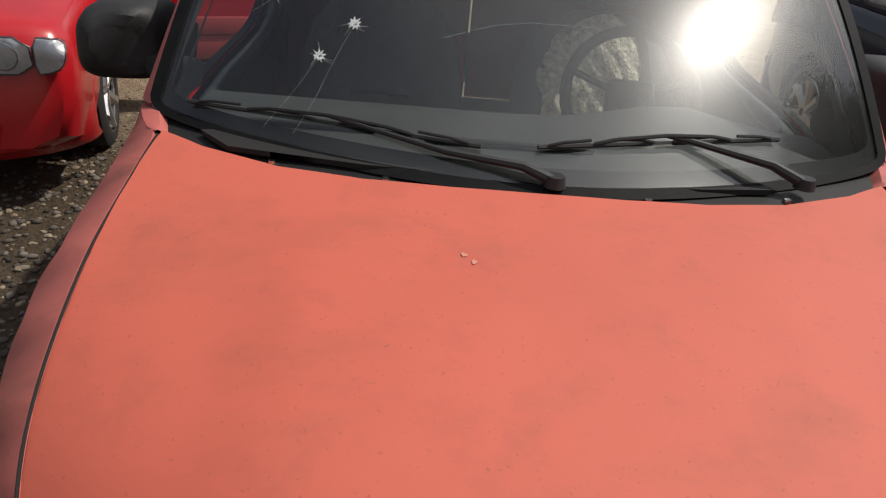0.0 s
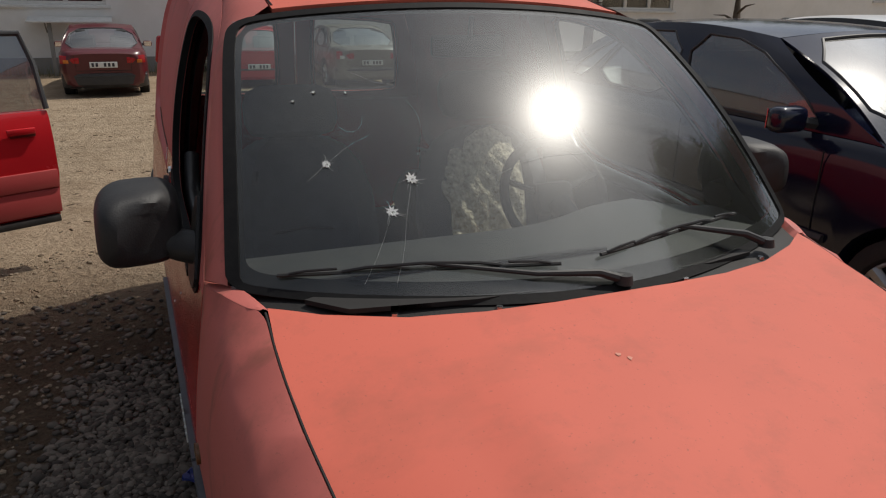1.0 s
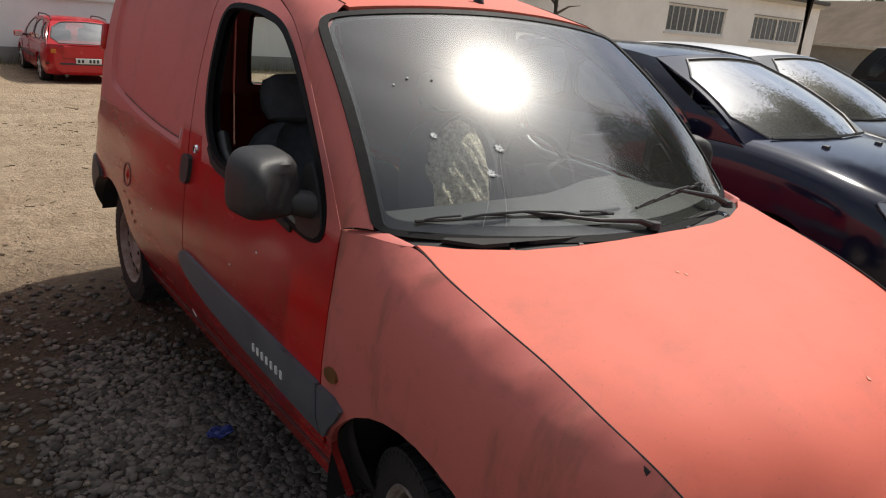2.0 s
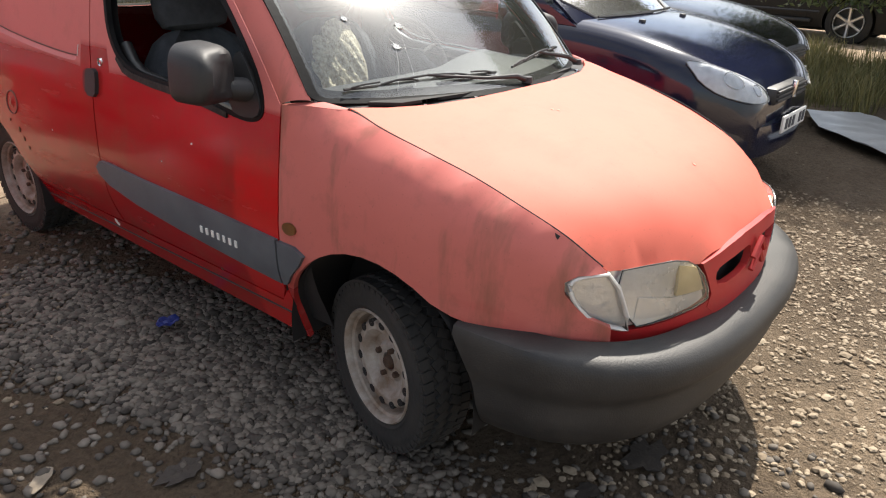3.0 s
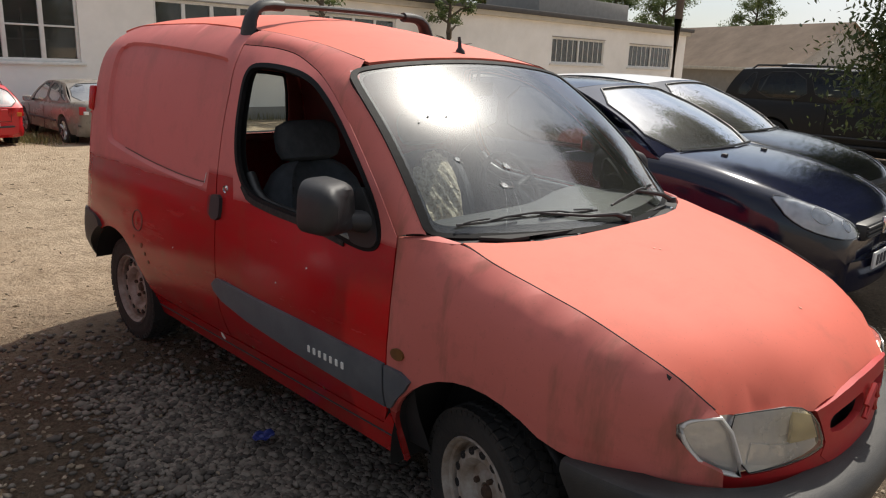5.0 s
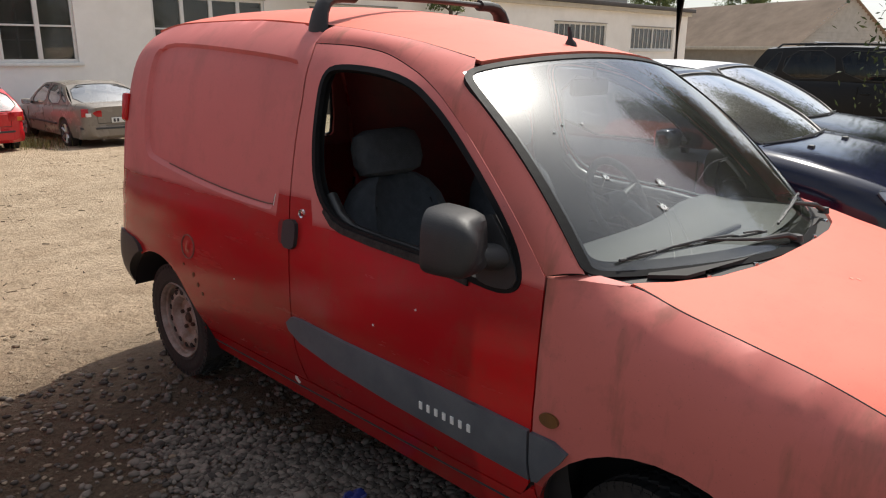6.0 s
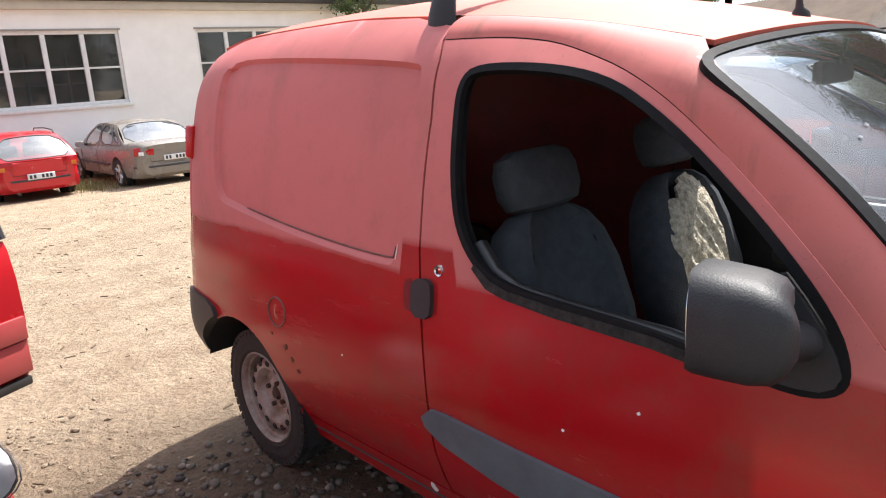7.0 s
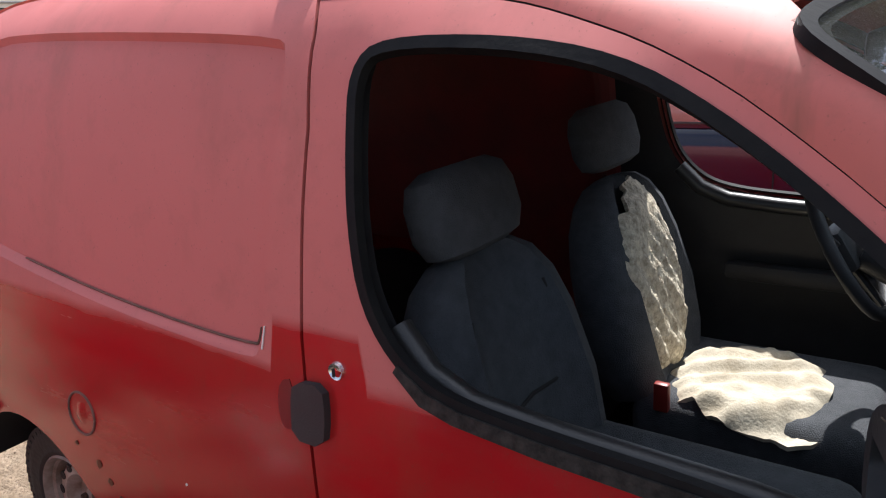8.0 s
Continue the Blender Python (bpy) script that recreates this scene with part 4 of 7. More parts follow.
# rust spots and chips on the flank
RUST = material("rust", (0.10, 0.035, 0.015), 0.9, vary=(0.22, 0.09, 0.04), scale=60, bump=0.5)
rng = random.Random(4)
for y, z, r in [(2.27, 0.66, 0.012), (2.235, 0.62, 0.010), (2.20, 0.585, 0.009), (2.36, 0.69, 0.007), (1.59, 0.36, 0.016), (1.05, 0.76, 0.004), (1.95, 0.92, 0.004), (0.86, 0.86, 0.004), (1.92, 0.72, 0.003), (1.3, 0.40, 0.008), (0.8, 0.39, 0.007)]:
    pts = [(y + r * (0.7 + 0.5 * rng.random()) * math.cos(a), z + r * (0.7 + 0.5 * rng.random()) * math.sin(a)) for a in [math.tau * i / 9 for i in range(9)]]
    part("rust_spot" if r > 0.006 else "paint_chip", patch(pts, lambda y, z: Vector((-flank(y, z) - 0.002, y, z)), 0.05, 0.002, out=(-1, 0, 0)), WHITE if (r <= 0.004 or r == 0.016) else RUST, van)
part("paint_scar", patch([(1.668, 1.06), (1.6705, 1.062), (1.662, 1.105), (1.660, 1.105)], lambda y, z: Vector((-flank(y, z) - 0.003, y, z)), 0.05, 0.002, out=(-1, 0, 0)), WHITE, van)

# roof rack: one crossbar on two curved feet
RACK_Z = SEAM_Z(1.68) + 0.105
rack = part("roof_bar", tube([Vector((x, 1.68, RACK_Z + 0.012 * (1 - (x / 0.5) ** 2))) for x in (-0.47, -0.3, -0.1, 0.1, 0.3, 0.47)], 0.020, 10, flat=0.6), PLASTIC, van, "black roof bar across the roof")
for s in (-1, 1):
    foot = [Vector((s * x, 1.68, RACK_Z + z)) for x, z in ((0.548, -0.135), (0.545, -0.10), (0.535, -0.06), (0.515, -0.025), (0.48, -0.003), (0.43, 0.004), (0.37, 0.004))]
    rings = []
    for i, p in enumerate(foot):
        w = (0.058, 0.052, 0.044, 0.040, 0.037, 0.034, 0.030)[i]
        t = (foot[min(i + 1, 6)] - foot[max(i - 1, 0)]).normalized()
        nrm = Vector((t.z, 0, -t.x))
        rings.append([p + nrm * 0.024 * math.cos(a) + Vector((0, 1, 0)) * w * math.sin(a) for a in [math.tau * k / 12 for k in range(12)]])
    part("rack_foot", loft(rings), PLASTIC, rack)

# antenna
part("antenna_base", loft([[Vector((r * math.cos(a) * 0.6, 0.905 + r * math.sin(a) + dy, z)) for a in [math.tau * i / 14 for i in range(14)]] for z, r, dy in ((roof(0, 0.9).z - 0.004, 0.026, 0), (roof(0, 0.9).z + 0.010, 0.022, 0), (roof(0, 0.9).z + 0.022, 0.011, 0.004), (roof(0, 0.9).z + 0.05, 0.007, 0.006))]), PLASTIC, van)
part("antenna_stub", tube([Vector((0, 0.911, roof(0, 0.9).z + 0.045)), Vector((0, 0.915, roof(0, 0.9).z + 0.065))], [0.0075, 0.006], 8), PLASTIC, van)


# wipers and washer screws
def on_glass(x, v, h=0.012):
    return screen(x, v) + Vector((0, -0.6, 0.8)) * h


def wiper(p0, p1, elbow, base):
    """An arm from its spindle to the blade's middle, and the jointed blade."""
    w = part("wiper_arm", tube([base, base.lerp(elbow, 0.3) + Vector((0, 0, 0.012)), elbow, (p0 + p1) / 2 + Vector((0, -0.012, 0.018))], [0.011, 0.009, 0.006, 0.004], 8), PLASTIC, van, "black wiper arm")
    part("spindle_cap", moved(spun([(0, 0.001), (0, 0.016), (0.02, 0.02)], 14), Matrix.Translation(base + Vector((0, 0, 0.012))) @ pose(0, 0, 0, 0, 90, 0)), PLASTIC, w)
    d = p1 - p0
    part("blade_rubber", tube([p0 + d * t for t in (0, 0.25, 0.5, 0.75, 1)], 0.0045, 6), RUBBER, w)
    up = Vector((0, -0.6, 0.8))
    part("blade_bow", tube([p0 + d * t + up * h for t, h in ((0.22, 0.004), (0.3, 0.016), (0.5, 0.024), (0.7, 0.016), (0.78, 0.004))], 0.0038, 6), PLASTIC, w)
    for t in (0.04, 0.46, 0.54, 0.96):
        q = 0.16 if t in (0.04, 0.54) else -0.16
        part("blade_claw", tube([p0 + d * t + up * 0.004, p0 + d * (t + q / 3) + up * 0.012, p0 + d * (t + q) + up * 0.016], 0.003, 6), PLASTIC, w)
    return w


wiper(on_glass(-0.66, 0.03), on_glass(-0.10, 0.045), on_glass(-0.16, 0.025), Vector((0.03, 0.055, 1.085)))
wiper(on_glass(0.0, 0.055), on_glass(0.47, 0.085), on_glass(0.28, 0.085), Vector((0.50, 0.125, 1.09)))
for x in (-0.467, -0.262, 0.198, 0.467):
    part("scuttle_screw", moved(spun([(0, 0.001), (0, 0.007), (0.006, 0.008)], 10), Matrix.Translation((x, cowl_y(x) + 0.022, 1.066)) @ pose(0, 0, 0, 0, 90, 0)), CHROME, van)
part("scuttle_grille", patch([(-0.62, 0.20), (-0.55, 0.125), (-0.3, 0.085), (-0.12, 0.08), (-0.12, 0.125), (-0.4, 0.155), (-0.58, 0.215)], lambda x, y: Vector((x, y, 1.078)), 0.05, 0.01, out=(0, 0, 1)), DARK, van)
part("scuttle_grille", patch([(0.08, 0.085), (0.3, 0.09), (0.44, 0.115), (0.42, 0.16), (0.2, 0.135), (0.08, 0.125)], lambda x, y: Vector((x, y, 1.078)), 0.05, 0.01, out=(0, 0, 1)), DARK, van)

# stone chips in the windscreen: a ring of crushed glass, a dark eye, and cracks
CRUSH = material("crushed_glass", (0.80, 0.83, 0.83), 0.3, bump=1.0, bump_scale=300)
for x, v, r, cracks in [(-0.516, 0.37, 0.010, 5), (-0.350, 0.312, 0.013, 7), (-0.411, 0.217, 0.012, 6), (-0.50, 0.63, 0.004, 2), (-0.43, 0.62, 0.003, 1), (-0.55, 0.60, 0.003, 2)]:
    # a splintered star with an off-centre eye
    pts = [(x + r * (1.15 if i % 2 else 0.6) * rng.uniform(0.7, 1.2) * math.cos(a), v + 1.3 * r * (1.15 if i % 2 else 0.6) * rng.uniform(0.7, 1.2) * math.sin(a)) for i, a in enumerate([math.tau * i / 18 for i in range(18)])]
    ex, ev = x + r * 0.15, v - r * 0.1
    hole = [(ex + r * 0.24 * math.cos(a), ev + 0.3 * r * math.sin(a)) for a in [math.tau * i / 7 for i in range(7)]]
    chip = part("stone_chip", patch(pts, lambda p, q: screen(p, q) + Vector((0, -0.0024, 0.0032)), 0.05, 0.002, holes=[hole], out=(0, -1, 1), edge=0.01), CRUSH, screen_ob)
    for k in range(cracks):
        a = k * math.tau / cracks + rng.uniform(-0.5, 0.5)
        ln = r * rng.uniform(1.2, 2.7)
        path = [on_glass(x + math.cos(a + 0.25 * t) * ln * t, v + 1.3 * math.sin(a + 0.25 * t) * ln * t, 0.003) for t in (0.08, 0.3, 0.6, 1.0)]
        part("crack", tube(path, [0.0007, 0.0005, 0.0003, 0.0001], 4), CRUSH, chip)
# long running cracks from the chips, and worn wiper scratches
for pts in ([(-0.350, 0.312), (-0.385, 0.20), (-0.41, 0.10), (-0.44, 0.02)], [(-0.411, 0.217), (-0.45, 0.12), (-0.50, 0.02)], [(-0.516, 0.37), (-0.46, 0.43), (-0.41, 0.46)], [(-0.516, 0.37), (-0.56, 0.32)],
            [(-0.47, 0.50), (-0.45, 0.47), (-0.42, 0.49), (-0.41, 0.53)], [(-0.30, 0.58), (-0.285, 0.53), (-0.29, 0.48)], [(-0.18, 0.30), (-0.05, 0.36), (0.10, 0.36)], [(-0.40, 0.70), (-0.34, 0.64), (-0.30, 0.66)]):
    path = [on_glass(p.x, p.y, 0.002) for p in rounded([(a, b, 0) for a, b in pts], 1, False)]
    part("crack", tube(path, 0.00016, 4), CRUSH, screen_ob)

# scuffs on the bonnet
for x, y, r in [(-0.127, -0.15, 0.0055), (-0.113, -0.165, 0.0052), (-0.02, -0.60, 0.0055)]:
    pts = [(x + r * rng.uniform(0.5, 1.2) * math.cos(a), y + r * rng.uniform(0.5, 1.2) * math.sin(a)) for a in [math.tau * i / 9 for i in range(9)]]
    part("bonnet_scuff", patch(pts, lambda p, q: bonnet(p, q) + Vector((0, 0, 0.0015)), 0.05, 0.001, out=(0, 0, 1)), material("scuff", (0.60, 0.27, 0.20), 0.8) if r > 0.005 else RUST, van)


# ---- the cab inside ----
def cushion(x0, x1, y0, y1, z0, z1, r=0.05, dome=0.02):
    bm = box(x0, x1, y0, y1, z0, z1, r, 4)
    cx, cy = (x0 + x1) / 2, (y0 + y1) / 2
    for v in bm.verts:
        if v.co.z > (z0 + z1) / 2:
            u = 1 - ((v.co.x - cx) / (x1 - x0) * 2) ** 2
            w = 1 - ((v.co.y - cy) / (y1 - y0) * 2) ** 2
            v.co.z += dome * max(0, u) * max(0, w)
    return bm


def seat(cx, label, lift=0.0, gap=0.0):
    e = new("seat")
    e.parent = van
    e["label"] = label
    lean = pose(cx, 1.28, 0.60, -15, 0, 0)
    prof = [(0.0, 0.225, 0.09), (0.08, 0.268, 0.10), (0.22, 0.288, 0.105), (0.38, 0.272, 0.095), (0.48, 0.240, 0.082), (0.545, 0.19, 0.066), (0.58, 0.13, 0.048), (0.592, 0.07, 0.03)]
    rings = []
    for h, w, d in prof:
        ring = []
        for i in range(36):
            a = math.tau * i / 36
            c, q = math.cos(a), math.sin(a)
            px = math.copysign(abs(c) ** 0.6, c) * w
            py = math.copysign(abs(q) ** 0.6, q) * d
            if q < 0:
                # side bolsters stand proud of the flat middle
                py += 0.048 * max(0, 1 - (px / (w * 0.66)) ** 4) * min(1.0, h / 0.1 + 0.3)
            ring.append(Vector((px, py + 0.06, h)))
        rings.append(ring)
    back = part("backrest", moved(loft(rings), lean), SEAT, e)
    part("backrest_seam", moved(tube([Vector((x, 0.004 + 0.012 * (abs(x) > 0.13), 0.26 - 0.10 * abs(x))) for x in (-0.17, -0.1, -0.05, 0, 0.05, 0.1, 0.17)], 0.005, 6), lean), DARK, back)
    for sx in (-1, 1):
        part("bolster_seam", moved(tube([Vector((sx * x, -0.004, h)) for x, h in ((0.165, 0.05), (0.178, 0.2), (0.17, 0.35), (0.145, 0.47))], 0.004, 6), lean), DARK, back)
    head_r = []
    for h, w, d in [(0.585, 0.10, 0.03), (0.598, 0.145, 0.05), (0.64, 0.166, 0.06), (0.705, 0.166, 0.058), (0.745, 0.150, 0.048), (0.765, 0.105, 0.028)]:
        head_r.append([Vector((math.copysign(abs(math.cos(a)) ** 0.62, math.cos(a)) * w, 0.04 + math.copysign(abs(math.sin(a)) ** 0.7, math.sin(a)) * d, h + gap)) for a in [math.tau * i / 28 for i in range(28)]])
    part("headrest", moved(loft(head_r), lean), SEAT, e)
    part("seat_cushion", cushion(cx - 0.25, cx + 0.25, 0.74, 1.34, 0.46, 0.62 + lift, 0.06, 0.03), SEAT, e)
    part("seat_base", box(cx - 0.19, cx + 0.19, 0.86, 1.32, 0.31, 0.47, 0.02), DARK, e)
    return e, lean


seat(-0.37, "dark grey cloth passenger seat", 0.08)
drv, lean = seat(0.37, "driver seat with a torn cream cover", 0.0, 0.035)


def ragged(w, h, m, fold, seed, knit=1.0):
    """A torn cover: a wrinkled cloth sheet with an uneven edge."""
    r2 = random.Random(seed)
    outl = []
    for i in range(36):
        a = math.tau * i / 36
        k = 1.0 + 0.10 * math.sin(3 * a + seed) + 0.06 * math.sin(7 * a + 2 * seed) + r2.uniform(-0.03, 0.03)
        outl.append((math.copysign(abs(math.cos(a)) ** 0.7, math.cos(a)) * w * k, math.copysign(abs(math.sin(a)) ** 0.7, math.sin(a)) * h * k))

    def fn(u, v):
        d = 0.022 + fold * (1.3 * noise.noise(Vector((u * 22 + v * 12, v * 6, seed))) + knit * 0.6 * noise.noise(Vector((u * 55, v * 40, seed + 3))) + (1 - knit) * 0.9 * noise.noise(Vector((u * 9 - v * 26, v * 14 + u * 10, seed + 6)))) - 0.20 * max(0.0, min(1.12, math.hypot(u / w, v / h)) - 0.76) ** 1.3
        return m @ Vector((u, v, d))
    return patch(outl, fn, 0.013, 0.012, out=m.to_3x3() @ Vector((0, 0, 1)), edge=0.012)


part("torn_cover", ragged(0.200, 0.270, lean @ pose(-0.035, -0.014, 0.29, 90, 0, 0), 0.012, 5), FOAM, drv, "torn cream cover on the backrest")
part("torn_cover", ragged(0.235, 0.205, pose(0.33, 1.07, 0.628), 0.015, 9, 0.25), CREAM_CLOTH, drv, "rumpled cream cover on the cushion")
part("belt_buckle", box(0.10, 0.125, 1.22, 1.26, 0.60, 0.68, 0.006), material("red_buckle", (0.22, 0.02, 0.015), 0.4), van)

# dashboard with binnacle, wheel
rings = []
for i in range(15):
    x = -0.69 + 1.38 * i / 14
    b = 0.05 * math.exp(-((x - 0.36) / 0.17) ** 2)
    yf = 0.17 + 0.10 * (x / 0.69) ** 2
    rings.append([Vector((x, yf, 1.055)), Vector((x, 0.40, 1.065 + b * 0.4)), Vector((x, 0.52, 1.06 + b)), Vector((x, 0.58, 1.035 + b)), Vector((x, 0.595, 0.98 + b)), Vector((x, 0.57, 0.90)), Vector((x, 0.60, 0.78)), Vector((x, 0.52, 0.62)), Vector((x, 0.15, 0.60))])
dash = part("dashboard", loft(rings), DASH, van, "dusty grey dashboard top over a black front")
dash.data.materials.append(PLASTIC)
for f in dash.data.polygons:
    if f.center.z < 1.02:
        f.material_index = 1
part("dash_vent", box(-0.62, -0.30, 0.30, 0.315, 1.062, 1.072, 0.003), DARK, dash)
part("dash_vent", box(-0.20, 0.14, 0.27, 0.285, 1.063, 1.074, 0.003), DARK, dash)
wm = pose(0.36, 0.87, 1.03, 60, 0, 0)
ring = [wm @ Vector((0.185 * math.cos(a), 0.185 * math.sin(a), 0)) for a in [math.tau * i / 36 for i in range(36)]]
wheel_s = part("steering_wheel", tube(ring, 0.016, 10, True), PLASTIC, van, "black steering wheel")
part("wheel_hub", moved(box(-0.07, 0.07, -0.06, 0.05, -0.045, 0.01, 0.02), wm), PLASTIC, wheel_s)
for a in (20, 160, 270):
    part("spoke", tube([wm @ Vector((0.05 * math.cos(radians(a)), 0.05 * math.sin(radians(a)), -0.02)), wm @ Vector((0.18 * math.cos(radians(a)), 0.18 * math.sin(radians(a)), 0))], 0.016, 8, flat=0.6), PLASTIC, wheel_s)
part("steering_column", tube([Vector((0.36, 0.55, 0.86)), Vector((0.36, 0.84, 1.01))], 0.04, 10), PLASTIC, wheel_s)
part("rear_view_mirror", box(-0.11, 0.11, 0.80, 0.83, 1.48, 1.54, 0.012), PLASTIC, van)
part("mirror_stalk", tube([Vector((0, 0.79, 1.59)), Vector((0, 0.80, 1.53))], 0.008, 8), PLASTIC, van)
for s in (-1, 1):
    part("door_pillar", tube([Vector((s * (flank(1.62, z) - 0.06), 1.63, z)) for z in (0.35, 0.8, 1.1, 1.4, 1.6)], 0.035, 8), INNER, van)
    part("armrest", moved(box(-0.03, 0.03, 0.62, 1.25, -0.03, 0.03, 0.02), pose(s * 0.735, 0, 0.80)), PLASTIC, van)
part("cargo_floor", box(-0.66, 0.66, 1.5, 3.1, 0.33, 0.37, 0.01), DARK, van)
part("cab_floor", box(-0.70, 0.70, 0.46, 1.55, 0.325, 0.335, 0.0), DARK, van)


# ---- the ground ----
def ground_material():
    """Sandy earth: pale and dry in the open, dark and stony beside the van with shade put into its colour, with damp
    stains.
    """
    m = bpy.data.materials.new("packed_earth")
    m.use_nodes = True
    nt = m.node_tree
    L = nt.links.new
    b = nt.nodes["Principled BSDF"]
    b.inputs["Roughness"].default_value = 0.95
    b.inputs["Specular IOR Level"].default_value = 0.2
    tc = nt.nodes.new("ShaderNodeTexCoord")

    def nz(scale, detail, rough=0.6):
        n = nt.nodes.new("ShaderNodeTexNoise")
        n.inputs["Scale"].default_value, n.inputs["Detail"].default_value, n.inputs["Roughness"].default_value = scale, detail, rough
        L(tc.outputs["Object"], n.inputs["Vector"])
        return n

    def mixed(fac, a, c):
        x = nt.nodes.new("ShaderNodeMix")
        x.data_type = "RGBA"
        L(fac, x.inputs["Factor"])
        for key, val in (("A", a), ("B", c)):
            if isinstance(val, tuple):
                x.inputs[key].default_value = (*val, 1)
            else:
                L(val, x.inputs[key])
        return x.outputs["Result"]

    def ranged(src, lo, hi, t0=0.0, t1=1.0):
        r = nt.nodes.new("ShaderNodeMapRange")
        r.inputs["From Min"].default_value, r.inputs["From Max"].default_value = lo, hi
        r.inputs["To Min"].default_value, r.inputs["To Max"].default_value = t0, t1
        L(src, r.inputs["Value"])
        return r.outputs["Result"]
    big, mid, fine = nz(0.35, 5), nz(2.2, 8, 0.65), nz(38, 8, 0.7)
    vor = nt.nodes.new("ShaderNodeTexVoronoi")
    vor.inputs["Scale"].default_value = 34
    L(tc.outputs["Object"], vor.inputs["Vector"])
    col = mixed(ranged(mid.outputs["Fac"], 0.35, 0.65), (0.63, 0.49, 0.345), (0.47, 0.35, 0.235))
    col = mixed(ranged(fine.outputs["Fac"], 0.45, 0.75, 0, 0.7), col, (0.24, 0.18, 0.12))
    col = mixed(ranged(nz(9, 8, 0.7).outputs["Fac"], 0.52, 0.66, 0, 0.6), col, (0.26, 0.19, 0.125))
    col = mixed(ranged(vor.outputs["Distance"], 0.0, 0.25, 0.35, 0.0), col, (0.55, 0.50, 0.42))
    tracks = nt.nodes.new("ShaderNodeTexNoise")
    tracks.inputs["Scale"].default_value, tracks.inputs["Detail"].default_value = 1.0, 6
    tmap = nt.nodes.new("ShaderNodeMapping")
    tmap.inputs["Scale"].default_value, tmap.inputs["Rotation"].default_value = (0.5, 3.2, 1), (0, 0, radians(14))
    L(tc.outputs["Object"], tmap.inputs["Vector"])
    L(tmap.outputs["Vector"], tracks.inputs["Vector"])
    col = mixed(ranged(tracks.outputs["Fac"], 0.5, 0.68, 0, 0.22), col, (0.27, 0.20, 0.13))
    col = mixed(ranged(nz(20, 9, 0.75).outputs["Fac"], 0.55, 0.66, 0, 0.45), col, (0.22, 0.16, 0.105))
    # trodden earth and stone dust beside the van, darkened further to carry its shade
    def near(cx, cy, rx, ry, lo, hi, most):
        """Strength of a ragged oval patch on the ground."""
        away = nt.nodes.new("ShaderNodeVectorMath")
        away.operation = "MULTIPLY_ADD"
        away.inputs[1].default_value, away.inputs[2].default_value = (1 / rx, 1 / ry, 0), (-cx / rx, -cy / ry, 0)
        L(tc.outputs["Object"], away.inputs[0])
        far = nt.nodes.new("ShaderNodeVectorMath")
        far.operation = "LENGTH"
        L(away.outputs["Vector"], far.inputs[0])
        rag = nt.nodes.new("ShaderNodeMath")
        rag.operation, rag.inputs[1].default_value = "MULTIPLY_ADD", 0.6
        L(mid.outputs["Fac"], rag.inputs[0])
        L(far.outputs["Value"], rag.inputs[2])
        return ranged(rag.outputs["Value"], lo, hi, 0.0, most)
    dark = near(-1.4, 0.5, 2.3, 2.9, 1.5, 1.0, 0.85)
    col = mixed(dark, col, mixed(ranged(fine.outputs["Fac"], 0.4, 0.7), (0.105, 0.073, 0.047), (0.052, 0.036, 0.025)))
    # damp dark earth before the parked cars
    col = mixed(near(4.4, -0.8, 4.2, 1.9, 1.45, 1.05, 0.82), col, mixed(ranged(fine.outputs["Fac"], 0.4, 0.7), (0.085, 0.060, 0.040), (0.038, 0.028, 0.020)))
    L(col, b.inputs["Base Color"])
    add = nt.nodes.new("ShaderNodeMath")
    add.operation = "ADD"
    L(fine.outputs["Fac"], add.inputs[0])
    L(mid.outputs["Fac"], add.inputs[1])
    more = nt.nodes.new("ShaderNodeMath")
    more.operation = "ADD"
    L(add.outputs["Value"], more.inputs[0])
    L(ranged(nz(13, 6, 0.7).outputs["Fac"], 0.3, 0.7, 0.0, 1.1), more.inputs[1])
    bp = nt.nodes.new("ShaderNodeBump")
    bp.inputs["Strength"].default_value, bp.inputs["Distance"].default_value = 1.0, 0.045
    L(more.outputs["Value"], bp.inputs["Height"])
    L(bp.outputs["Normal"], b.inputs["Normal"])
    return m


def lay(x, y):
    """Height of the ground."""
    f = min(1.0, max(0.0, (11.5 - max(abs(x), abs(y - 4))) / 2))
    q = min(1.0, max(0.0, (y - 3.0) / 15.0)) if y < 60 else 1.0
    fall = -0.66 * (q * 0.75 + 0.25 * q * q * (3 - 2 * q))
    tilt = 0.0165 * (min(3.2, max(-1.5, y)) - 1.33)
    return tilt + fall + f * (0.022 * noise.noise(Vector((x * 0.6, y * 0.6, 0))) + 0.012 * noise.noise(Vector((x * 2.3, y * 2.3, 3))) + 0.005 * noise.noise(Vector((x * 7, y * 7, 5)))) - 0.006 * f


N = 230
edge = [-400.0, -60.0, -30.0] + [-12 + 24 * i / N for i in range(N + 1)] + [13.0, 14.0, 15.0, 18.0, 30.0, 60.0, 400.0]
n = len(edge)
verts = [(x, y + 4, lay(x, y + 4)) for y in edge for x in edge]
faces = [(j * n + i, j * n + i + 1, (j + 1) * n + i + 1, (j + 1) * n + i) for j in range(n - 1) for i in range(n - 1)]
me = bpy.data.meshes.new("ground")
me.from_pydata(verts, [], faces)
me.shade_smooth()
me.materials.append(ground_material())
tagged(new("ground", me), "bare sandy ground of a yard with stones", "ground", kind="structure")


